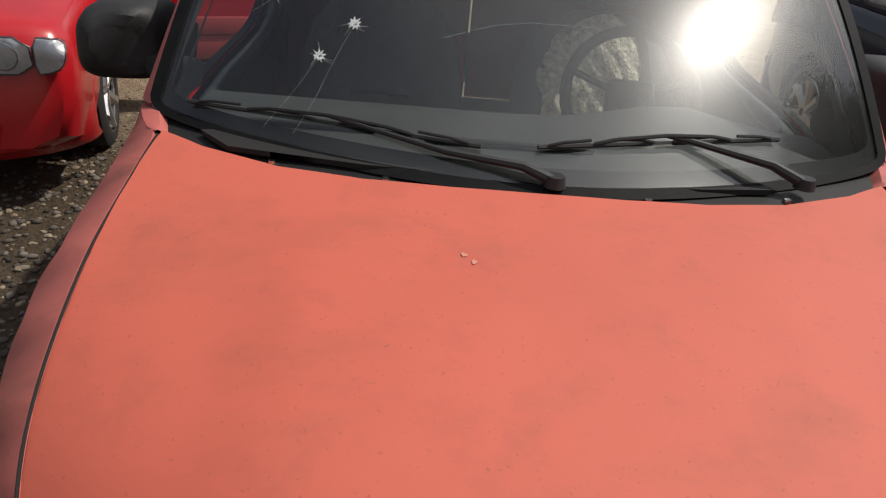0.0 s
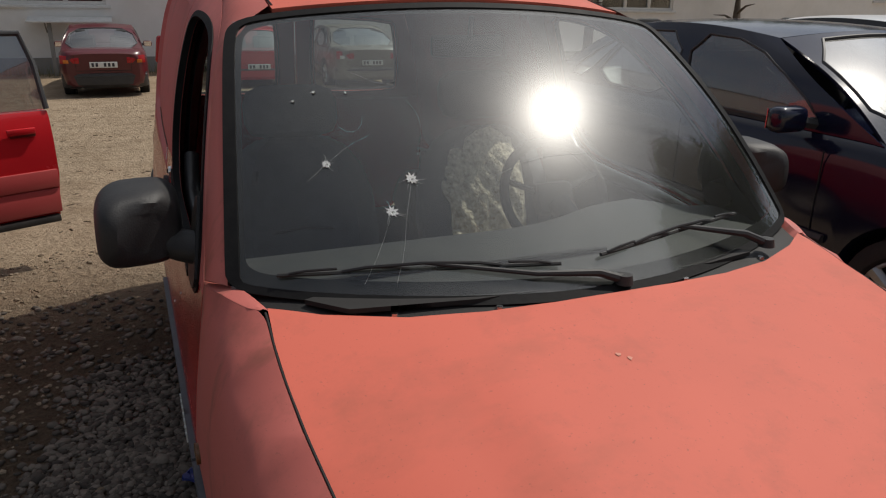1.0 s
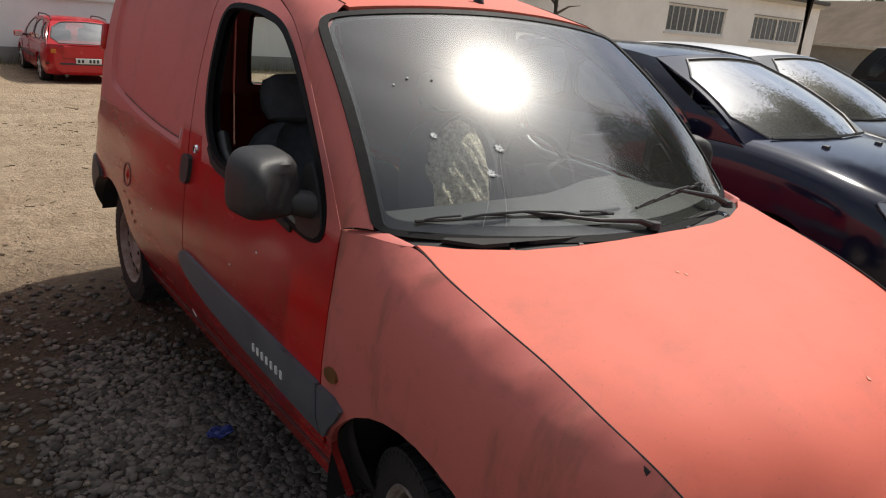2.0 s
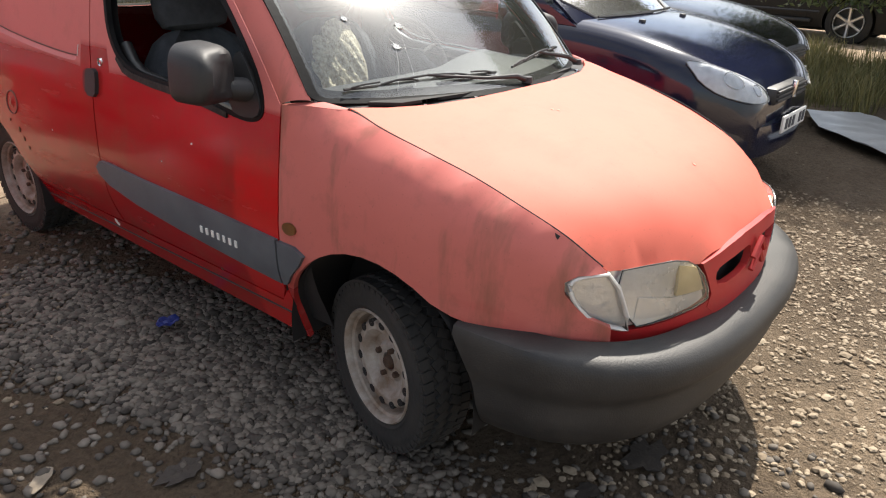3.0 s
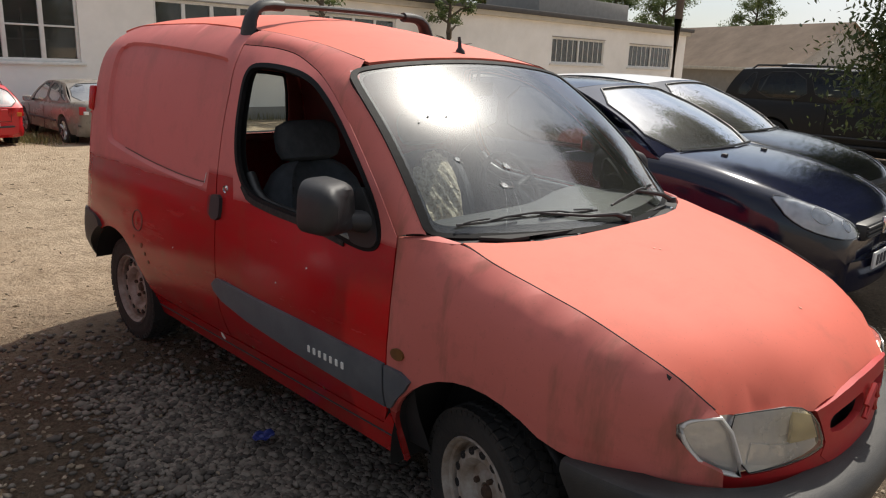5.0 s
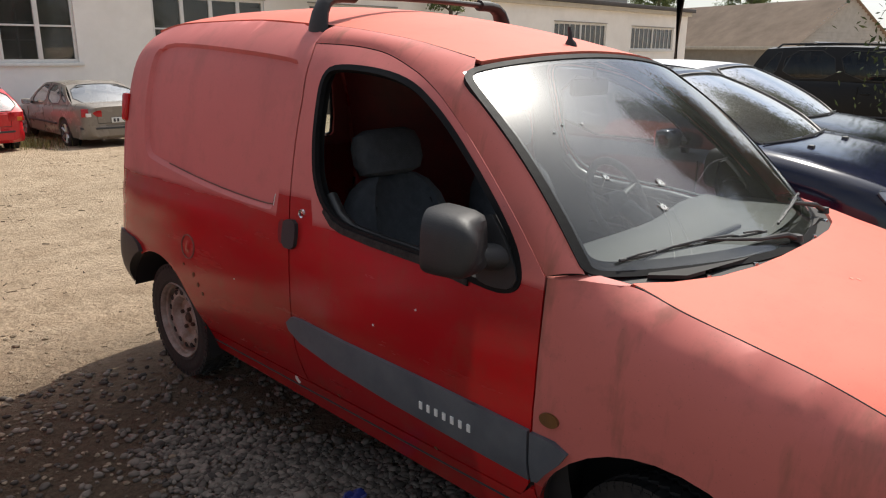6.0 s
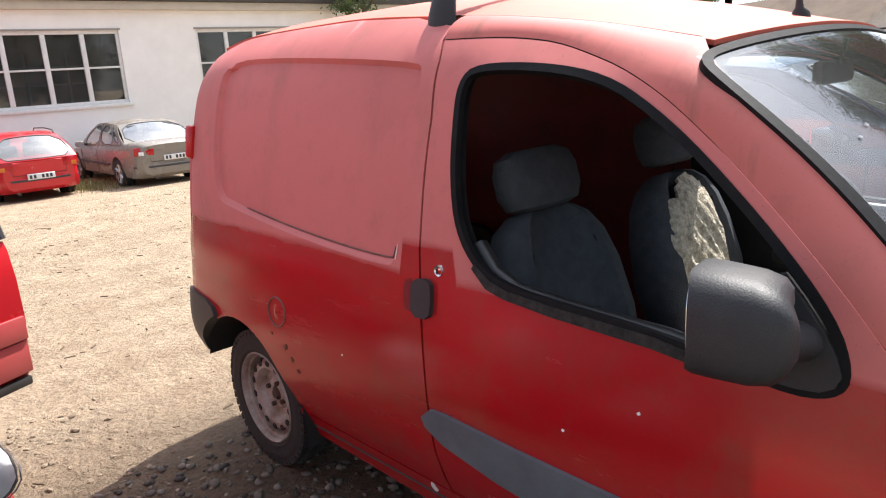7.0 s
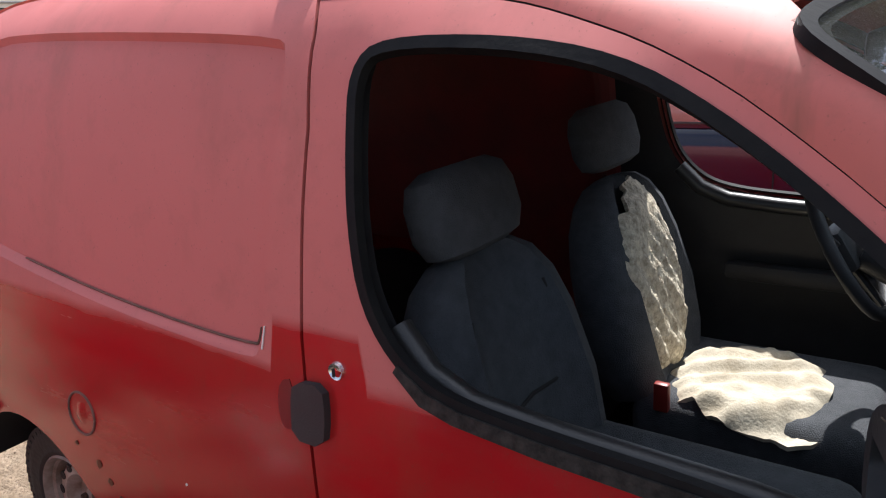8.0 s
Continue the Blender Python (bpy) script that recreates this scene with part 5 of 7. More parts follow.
def scatter(name, places, mat, label, category, seed, flat=0.6):
    """Many small stones as one mesh: squashed twenty-sided pebbles."""
    rs = np.random.RandomState(seed)
    g = (1 + 5 ** 0.5) / 2
    base = np.array([(-1, g, 0), (1, g, 0), (-1, -g, 0), (1, -g, 0), (0, -1, g), (0, 1, g), (0, -1, -g), (0, 1, -g), (g, 0, -1), (g, 0, 1), (-g, 0, -1), (-g, 0, 1)]) / (1 + g * g) ** 0.5
    tri = np.array([(0, 11, 5), (0, 5, 1), (0, 1, 7), (0, 7, 10), (0, 10, 11), (1, 5, 9), (5, 11, 4), (11, 10, 2), (10, 7, 6), (7, 1, 8), (3, 9, 4), (3, 4, 2), (3, 2, 6), (3, 6, 8), (3, 8, 9), (4, 9, 5), (2, 4, 11), (6, 2, 10), (8, 6, 7), (9, 8, 1)])
    vs, fs = [], []
    for k, (x, y, r) in enumerate(places):
        sc = np.array([r * rs.uniform(0.8, 1.4), r * rs.uniform(0.7, 1.0), r * flat * rs.uniform(0.7, 1.1)])
        a = rs.uniform(0, 6.283)
        p = base * rs.uniform(0.72, 1.18, (12, 1)) * sc
        c, q = math.cos(a), math.sin(a)
        p = np.column_stack([p[:, 0] * c - p[:, 1] * q + x, p[:, 0] * q + p[:, 1] * c + y, p[:, 2] + lay(x, y) + r * flat * 0.35])
        vs.append(p)
        fs.append(tri + 12 * k)
    me = bpy.data.meshes.new(name)
    me.from_pydata(np.concatenate(vs).tolist(), [], np.concatenate(fs).tolist())
    if name == "gravel":
        me.shade_smooth()
    me.materials.append(mat)
    return tagged(new(name, me), label, category, kind="stuff")


def stone_material(name, a, c):
    m = bpy.data.materials.new(name)
    m.use_nodes = True
    nt = m.node_tree
    b = nt.nodes["Principled BSDF"]
    b.inputs["Roughness"].default_value = 0.85
    geo = nt.nodes.new("ShaderNodeNewGeometry")
    mix = nt.nodes.new("ShaderNodeMix")
    mix.data_type = "RGBA"
    mix.inputs["A"].default_value, mix.inputs["B"].default_value = (*a, 1), (*c, 1)
    nt.links.new(geo.outputs["Random Per Island"], mix.inputs["Factor"])
    nzt = nt.nodes.new("ShaderNodeTexNoise")
    nzt.inputs["Scale"].default_value, nzt.inputs["Detail"].default_value = 60, 5
    tcn = nt.nodes.new("ShaderNodeTexCoord")
    nt.links.new(tcn.outputs["Object"], nzt.inputs["Vector"])
    mul = nt.nodes.new("ShaderNodeMix")
    mul.data_type, mul.blend_type = "RGBA", "MULTIPLY"
    mul.inputs["Factor"].default_value = 0.5
    nt.links.new(mix.outputs["Result"], mul.inputs["A"])
    nt.links.new(nzt.outputs["Fac"], mul.inputs["B"])
    nt.links.new(mul.outputs["Result"], b.inputs["Base Color"])
    return m


rs = np.random.RandomState(11)
bed = []
while len(bed) < 13000:
    x, y = rs.uniform(-2.2, 0.2), rs.uniform(-1.2, 3.0)
    # a long heap beside the wheels
    d = math.hypot((x + 0.85 + 0.10 * (y - 1)) / 0.42, (y - 0.95) / 1.2)
    edge_n = 0.35 * noise.noise(Vector((x * 2, y * 2, 7)))
    if rs.uniform() < max(0.04, min(1, (1.2 - d + edge_n) * 1.6)):
        bed.append((x, y, abs(rs.normal(0.0120, 0.0048)) + 0.004))
scatter("gravel", bed, stone_material("grey_pebble", (0.045, 0.036, 0.029), (0.25, 0.212, 0.172)), "bed of rounded grey gravel beside the van", "gravel", 3)
loose = []
for _ in range(8000):
    x, y = rs.uniform(-5, 6), rs.uniform(-3, 14)
    if noise.noise(Vector((x * 0.7, y * 0.7, 1))) + 0.25 > rs.uniform(-0.2, 0.9):
        loose.append((x, y, abs(rs.normal(0.004, 0.003)) + 0.002))
for _ in range(6500):
    loose.append((rs.uniform(0.0, 3.2), rs.uniform(-2.6, 0.0), abs(rs.normal(0.0045, 0.0045)) + 0.002))
for _ in range(3500):
    loose.append((rs.uniform(-0.6, 2.6), rs.uniform(-2.4, -0.4), abs(rs.normal(0.006, 0.006)) + 0.004))
for _ in range(700):
    loose.append((rs.uniform(-2.3, -1.0), rs.uniform(1.0, 4.0), abs(rs.normal(0.007, 0.005)) + 0.003))
scatter("loose_stones", loose, stone_material("sandy_stone", (0.21, 0.155, 0.10), (0.42, 0.335, 0.235)), "loose sandy stones strewn over the yard", "stones", 5)

# litter
bm = patch([(p.x, p.y) for p in rounded([(-0.055, -0.03), (0.0, -0.045), (0.05, -0.02), (0.045, 0.03), (-0.01, 0.04), (-0.05, 0.02)], 1)],
           lambda u, v: Vector((u, v, 0.012 + 0.018 * noise.noise(Vector((u * 50, v * 50, 2))))), 0.012, 0.004, out=(0, 0, 1), edge=0.012)
litter = part("plastic_scrap", moved(bm, pose(-0.82, 1.19, 0.03)), material("blue_film", (0.015, 0.028, 0.17), 0.5))
tagged(litter, "crumpled scrap of blue plastic on gravel", "litter")
bm = patch([(p.x, p.y) for p in rounded([(-0.06, -0.02), (0.055, -0.025), (0.06, 0.02), (-0.05, 0.022)], 1)], lambda u, v: Vector((u, v, 0.006 + 0.006 * noise.noise(Vector((u * 30, v * 30, 4))))), 0.02, 0.003, out=(0, 0, 1), edge=0.02)
tagged(part("paper_scrap", moved(bm, pose(-1.58, 0.65, lay(-1.58, 0.65) + 0.006, 0, 0, 40)), material("pale_paper", (0.26, 0.215, 0.16), 0.85, vary=(0.14, 0.11, 0.08), scale=30)), "flattened pale scrap of paper on earth", "litter")
bm = patch([(p.x, p.y) for p in rounded([(-0.5, -0.1), (0.35, -0.15), (0.5, 0.05), (-0.3, 0.12)], 1)], lambda u, v: Vector((u, v, 0.012 + 0.008 * noise.noise(Vector((u * 4, v * 4, 4))))), 0.06, 0.006, out=(0, 0, 1), edge=0.06)
tagged(part("cardboard", moved(bm, pose(3.1, 15.6, -0.60)), material("cardboard", (0.5, 0.40, 0.26), 0.9, vary=(0.4, 0.3, 0.2))), "flat piece of cardboard on the sand", "cardboard")

# oil stains
OIL = material("oily_earth", (0.03, 0.024, 0.02), 0.7, vary=(0.07, 0.055, 0.04), scale=25, bump=0.6, bump_scale=60)
for x, y, r, sd in ((-1.27, 0.39, 0.085, 1), (-0.20, -0.67, 0.10, 2), (-0.48, -0.60, 0.05, 3)):
    ro = random.Random(sd)
    pts = [(r * ro.uniform(0.6, 1.2) * math.cos(a), 0.7 * r * ro.uniform(0.6, 1.2) * math.sin(a)) for a in [math.tau * i / 18 for i in range(18)]]
    bm = patch(pts, lambda u, v: Vector((x + u, y + v, lay(x + u, y + v) + 0.012)), 0.03, 0.003, out=(0, 0, 1), edge=0.02)
    tagged(part("oil_stain", bm, OIL), "dark oily stain soaked into the earth", "stain")

# a crumpled sheet of metal on the ground
SHEET = material("dull_sheet_metal", (0.55, 0.56, 0.58), 0.35, 0.7, vary=(0.35, 0.34, 0.33), scale=4, bump=0.3, bump_scale=12)
bm = patch([(-0.45, -1.1), (0.25, -1.2), (0.45, -0.2), (0.42, 0.95), (-0.1, 1.05), (-0.4, 0.4)],
           lambda u, v: Vector((u, v, 0.055 + 0.03 * noise.noise(Vector((u * 2.2, v * 1.6, 8))) + 0.02 * noise.noise(Vector((u * 6, v * 5, 2))))), 0.08, 0.004, out=(0, 0, 1), edge=0.08)
tagged(part("metal_sheet", moved(bm, pose(5.1, -0.45, 0.0, 0, 0, -42)), SHEET), "crumpled sheet of dull metal lying flat", "metal sheet")


# ---- the long building ----
WALL = material("white_render", (0.82, 0.81, 0.785), 0.85, vary=(0.64, 0.63, 0.60), scale=0.9, amount=0.5, bump=0.3, bump_scale=40)
PLINTH = material("grey_plinth", (0.30, 0.29, 0.27), 0.9, vary=(0.2, 0.19, 0.18), scale=2, bump=0.4)
SASH = material("white_sash", (0.70, 0.70, 0.68), 0.6, vary=(0.5, 0.49, 0.46), scale=6, bump=0.2)
FASCIA = material("tarred_eaves", (0.05, 0.047, 0.045), 0.8, vary=(0.10, 0.09, 0.085), scale=3, bump=0.2)
WINDOW = glass_material("dark_window", (0.45, 0.48, 0.48), 0.02, dust=0.08)
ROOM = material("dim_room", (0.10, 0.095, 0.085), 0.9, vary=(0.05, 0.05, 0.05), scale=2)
hall = empty("building", pose(0, 0, 0), "long low white rendered workshop with grey eaves", "building")
WINDOWS = [(-5.06, -1.2, 1.15, 3.10, 4), (1.82, 5.68, 1.16, 3.10, 4), (7.9, 11.76, 1.16, 3.10, 4), (13.55, 17.7, 1.18, 3.10, 4), (28.1, 32.8, 1.67, 2.93, 2), (35.4, 40.3, 1.62, 2.88, 2)]
Y0 = 21.3
part("wall", patch([(-30, -0.2), (42, -0.2), (42, 3.62), (-30, 3.62)], lambda x, z: Vector((x, Y0, z)), 2.0, 0.38, holes=[[(w[0], w[2]), (w[1], w[2]), (w[1], w[3]), (w[0], w[3])] for w in WINDOWS], out=(0, -1, 0), edge=2.0), WALL, hall, smooth=False)
part("plinth", box(-30, 42, Y0 - 0.03, Y0 + 0.4, -0.9, -0.2, 0), PLINTH, hall, smooth=False)
part("end_wall", box(41.6, 42.0, Y0 + 0.4, Y0 + 12, -0.9, 3.62, 0), WALL, hall, smooth=False)
part("back_wall", box(-30, 42, Y0 + 12, Y0 + 12.3, -0.9, 3.62, 0), WALL, hall, smooth=False)
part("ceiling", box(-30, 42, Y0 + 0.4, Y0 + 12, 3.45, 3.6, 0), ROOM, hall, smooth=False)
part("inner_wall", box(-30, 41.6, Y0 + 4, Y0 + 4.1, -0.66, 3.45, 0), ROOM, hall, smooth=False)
part("cornice", box(-30.2, 42.15, Y0 - 0.2, Y0 + 0.4, 3.62, 3.84, 0.01), material("cream_eaves_board", (0.50, 0.46, 0.38), 0.8, vary=(0.36, 0.33, 0.28), scale=3), hall)
part("roof_edge", box(-30.3, 42.4, Y0 - 0.32, Y0 + 0.5, 3.84, 4.05, 0.02), FASCIA, hall)
part("roof", moved(box(-30.3, 42.4, 0, 12.0, 0, 0.08, 0), pose(0, Y0 + 0.4, 3.95, 2, 0, 0)), FASCIA, hall, smooth=False)
part("roof_tower", box(32.0, 41.5, Y0 + 4, Y0 + 8, 4.0, 5.5, 0.02), material("grey_boarding", (0.30, 0.29, 0.27), 0.9, vary=(0.2, 0.19, 0.18), scale=3), hall)
for x0, x1, z0, z1, k in WINDOWS:
    far_side = x0 > 15
    win = part("window", joined(box(x0, x1, Y0 + 0.04, Y0 + 0.14, z0, z0 + 0.09, 0.008), box(x0, x1, Y0 + 0.04, Y0 + 0.14, z1 - 0.09, z1, 0.008), box(x0, x0 + 0.08, Y0 + 0.045, Y0 + 0.135, z0 + 0.09, z1 - 0.09, 0.008), box(x1 - 0.08, x1, Y0 + 0.045, Y0 + 0.135, z0 + 0.09, z1 - 0.09, 0.008)), SASH, hall, "white wooden window with dark panes")
    part("sill", box(x0 - 0.12, x1 + 0.12, Y0 - 0.07, Y0 + 0.05, z0 - 0.09, z0 - 0.005, 0.01), SASH, win)
    part("head_trim", box(x0 - 0.05, x1 + 0.05, Y0 - 0.03, Y0, z1 + 0.003, z1 + 0.05, 0.005), PLINTH, win)
    for i in range(1, k):
        x = x0 + (x1 - x0) * i / k
        part("mullion", box(x - 0.06, x + 0.06, Y0 + 0.03, Y0 + 0.15, z0 + 0.09, z1 - 0.09, 0.008), SASH, win)
    for i in range(k):
        xa, xb = x0 + (x1 - x0) * i / k, x0 + (x1 - x0) * (i + 1) / k
        zm = z0 + (z1 - z0) * 0.5
        if not far_side:
            part("transom", box(xa + 0.06, xb - 0.06, Y0 + 0.05, Y0 + 0.13, zm - 0.025, zm + 0.025, 0.006), SASH, win)
        else:
            for j in range(1, 5):
                x = xa + (xb - xa) * j / 5
                part("glazing_bar", box(x - 0.02, x + 0.02, Y0 + 0.06, Y0 + 0.12, z0 + 0.09, z1 - 0.09, 0.004), SASH, win)
        pane = part("pane", box(xa + 0.05, xb - 0.05, Y0 + 0.088, Y0 + 0.094, z0 + 0.06, z1 - 0.06, 0), WINDOW, win, smooth=False)
        pane.visible_shadow = False
    # shelves and benches behind the glass
    if not far_side:
        shelf = empty("workshop_shelf", pose((x0 + x1) / 2, Y0 + 2.2, -0.66), "dim metal shelf standing inside the workshop", "shelf")
        for zz in (0.02, 1.7, 2.4, 2.9):
            part("board", box(-(x1 - x0) / 2 + 0.1, (x1 - x0) / 2 - 0.1, 0, 0.4, zz, zz + 0.04, 0), SASH, shelf, smooth=False)
        for xx in (-1.1, 0.0, 1.1):
            part("upright", box(xx - 0.03, xx + 0.03, 0.0, 0.06, 0, 3.3, 0), SASH, shelf, smooth=False)
# small pale canopy under the window
can = empty("wall_canopy", pose(-2.1, 21.0, 0.80), "narrow pale sheet canopy fixed to the wall", "canopy")
part("sheet", moved(box(-1.0, 1.0, -0.45, 0.27, -0.02, 0.02, 0.005), pose(0, 0, 0, 8, 0, 0)), SASH, can)
for x in (-0.6, 0.6):
    part("bracket", tube([Vector((x, 0.27, -0.35)), Vector((x, -0.25, -0.03))], 0.02, 6), PLINTH, can)
part("post", box(-0.55, -0.45, -0.2, -0.1, -1.50, -0.05, 0.01), PLINTH, can)
# utility pole
pole = empty("utility_pole", pose(37.3, 19.5, -0.66), "dark wooden utility pole before the workshop", "pole")
part("shaft", tube([Vector((0, 0, -0.2)), Vector((0, 0, 5)), Vector((0.05, 0, 11))], [0.24, 0.22, 0.17], 10), material("pole_wood", (0.12, 0.09, 0.07), 0.9, vary=(0.06, 0.05, 0.04), scale=4), pole)

# barn with a brown roof behind
barn = empty("barn", pose(60, 17, -0.66, 0, 0, -22.3), "long barn with a weathered brown roof", "barn")
part("wall", box(-4.7, 4.7, 0.4, 45, 0, 2.9, 0), PLINTH, barn, smooth=False)
BROWN = material("weathered_roof", (0.30, 0.225, 0.17), 0.85, vary=(0.19, 0.145, 0.11), scale=0.6, amount=0.8, bump=0.3, bump_scale=6)
for s in (-1, 1):
    bm = bmesh.new()
    q = [bm.verts.new(p) for p in ((0, 0, 6.2), (0, 46, 6.2), (s * 5.6, 46, 2.6), (s * 5.6, 0, 2.6))]
    bm.faces.new(q)
    bmesh.ops.solidify(bm, geom=bm.faces[:], thickness=0.14)
    part("roof_slope", bm, BROWN, barn, smooth=False)
GABLE = material("grey_gable", (0.46, 0.45, 0.43), 0.85, vary=(0.30, 0.29, 0.27), scale=2.5)
for k in range(15):
    z = 2.75 + 3.3 * k / 15
    half = 5.2 * (6.1 - z) / 3.45
    part("gable_board", box(-half, half, 0.30, 0.36 + 0.01 * (k % 2), z, z + 0.215, 0), GABLE, barn, smooth=False)
part("eaves_board", box(-5.75, -5.60, 0.0, 46, 2.35, 2.60, 0.01), material("pale_eaves", (0.45, 0.43, 0.38), 0.8, vary=(0.2, 0.2, 0.18), scale=5), barn)

# dry twigs and leaf scraps over the open ground
rt = np.random.RandomState(77)
vs, fs = [], []
while len(vs) < 800 * 6:
    x, y = rt.uniform(-6, 5), rt.uniform(2.5, 14)
    if noise.noise(Vector((x * 0.9, y * 0.9, 12))) < rt.uniform(-0.5, 0.4):
        continue
    a, ln, w = rt.uniform(0, 6.283), rt.uniform(0.006, 0.035), rt.uniform(0.002, 0.007)
    dx, dy, z, k = math.cos(a), math.sin(a), lay(x, y), len(vs)
    for e in (-ln, ln):
        vs += [(x + dx * e - dy * w, y + dy * e + dx * w, z), (x + dx * e + dy * w, y + dy * e - dx * w, z), (x + dx * e, y + dy * e, z + w * 1.5)]
    fs += [(k, k + 1, k + 2), (k + 3, k + 5, k + 4), (k, k + 2, k + 5, k + 3), (k + 1, k + 4, k + 5, k + 2)]
me = bpy.data.meshes.new("twigs")
me.from_pydata(vs, [], fs)
me.materials.append(material("dry_twig", (0.11, 0.075, 0.045), 0.9, vary=(0.05, 0.035, 0.02), scale=3))
tagged(new("twigs", me), "dry twigs and leaf scraps strewn over sand", "litter", kind="stuff")


# ---- parked cars ----
def car_paint(name, col, rough=0.2):
    return material(name, col, rough, 0.0, vary=tuple(min(1, c * 1.25 + 0.01) for c in col), scale=1.5, amount=0.4, bump=0.015, bump_scale=9, coat=0.25)


CAR_GLASS = glass_material("car_glass", (0.36, 0.40, 0.40), 0.015, dust=0.06, haze=0.10, gain=3.4)
CAR_LENS = glass_material("car_lamp_lens", (0.95, 0.96, 0.97), 0.03, dust=0.06)
CAR_REFLECTOR = material("car_lamp_bowl", (0.90, 0.91, 0.93), 0.3, 0.2, vary=(0.55, 0.56, 0.58), scale=14, amount=0.8, bump=0.6, bump_scale=18)
CABIN = material("dark_cabin", (0.03, 0.03, 0.032), 0.9, vary=(0.06, 0.06, 0.06), scale=6)
TAIL = material("red_tail_lens", (0.42, 0.012, 0.015), 0.12, vary=(0.30, 0.01, 0.01), scale=20)
AMBER = material("amber_lens", (0.55, 0.16, 0.02), 0.15)
PLATE = material("plate_white", (0.72, 0.72, 0.70), 0.4)
INK = material("plate_ink", (0.03, 0.03, 0.04), 0.5)
ALLOY = material("alloy_rim", (0.55, 0.55, 0.56), 0.3, 0.85, vary=(0.35, 0.34, 0.33), scale=8, amount=0.5)
TRIM = material("dark_trim", (0.03, 0.03, 0.032), 0.5, vary=(0.06, 0.06, 0.06), scale=8)


def simple_wheel(parent, x, y, r, out, spokes):
    """A tyre and an alloy rim; out: the side that it faces."""
    w = new("wheel")
    w.parent = parent
    w.matrix_basis = pose(x, y, r, 0, 0, 0 if out < 0 else 180)
    h = 0.10
    part("tyre", spun([(-h * 0.7, r * 0.66), (-h, r * 0.74), (-h, r * 0.90), (-h * 0.8, r), (h * 0.8, r), (h, r * 0.9), (h, r * 0.66)], 32), TYRE, w)
    part("rim", spun([(-h * 0.8, r * 0.68), (-h * 0.9, r * 0.655), (-h * 0.6, r * 0.62), (0.02, r * 0.60), (0.03, 0.02)], 32), TRIM, w)
    part("hub", spun([(-h * 0.62, 0.001), (-h * 0.62, 0.05), (-h * 0.3, 0.06)], 16), ALLOY, w)
    for k in range(spokes):
        a = math.tau * k / spokes
        sp = tube([Vector((-h * 0.58, 0, 0.03)), Vector((-h * 0.68, 0, r * 0.35)), Vector((-h * 0.78, 0, r * 0.665))], [0.035, 0.028, 0.036], 6)
        part("spoke", moved(sp, Matrix.Rotation(a, 4, "X")), ALLOY, w)
    part("rim_lip", tube([Vector((-h * 0.8, r * 0.655 * math.cos(a), r * 0.655 * math.sin(a))) for a in [math.tau * i / 32 for i in range(32)]], 0.011, 6, True), ALLOY, w)
    return w


def bars(parent, x0, x1, z0, z1, y, face, count=6):
    """Unreadable marks on a number plate as plain bars."""
    w = (x1 - x0) / count
    for i in range(count):
        if i == count // 2:
            continue
        a = x0 + w * (i + 0.2)
        part("plate_bar", box(a, a + w * 0.6, y - 0.003, y + 0.003, z0, z1, 0), INK, parent, smooth=False)


def front_lamps(e, outline, wide, top, bowls, name="headlamp", label="large clear headlamp"):
    """Swept headlamps laid over the nose of a car."""
    def skin_y(x, z):
        lo, hi = 0.0, 1.4
        for _ in range(26):
            y = (lo + hi) / 2
            t, w = top(y), wide(y)
            prof = [(0.5, w), (t - 0.16, w * 0.99), (t - 0.07, w * 0.965), (t - 0.015, w * 0.91), (t + 0.008, w * 0.80), (t + 0.022, w * 0.45), (t + 0.026, 0.0)]
            hw = -1.0
            for (za, xa), (zb, xb) in zip(prof, prof[1:]):
                if za <= z <= zb:
                    hw = xa + (xb - xa) * (z - za) / max(1e-6, zb - za)
            lo, hi = (lo, y) if hw >= x else (y, hi)
        return hi
    for s in (-1, 1):
        def on(d):
            return lambda x, z: Vector((s * (x + d * 0.5), skin_y(x, z) - d, z + d * 0.25))
        poly = [(p.x, p.y) for p in rounded(outline, 1)]
        lamp = part(name, patch(poly, on(0.012), 0.02, 0.02, out=(0, -1, 0), edge=0.02), CAR_REFLECTOR, e, label)
        part("lens", patch(grown(poly, 0.003), on(0.024), 0.03, 0.006, out=(0, -1, 0), edge=0.02), CAR_LENS, lamp)
        for cx, cz, r in bowls:
            ring = [on(0.016)(cx + r * math.cos(a), cz + r * math.sin(a)) for a in [math.tau * i / 20 for i in range(20)]]
            part("bulb_bowl", tube(ring, 0.004, 6, True), CHROME, lamp)
        part("lamp_edge", tube([on(0.012)(x, z) for x, z in dense(poly, 0.02)], 0.004, 5, True), TRIM, lamp)


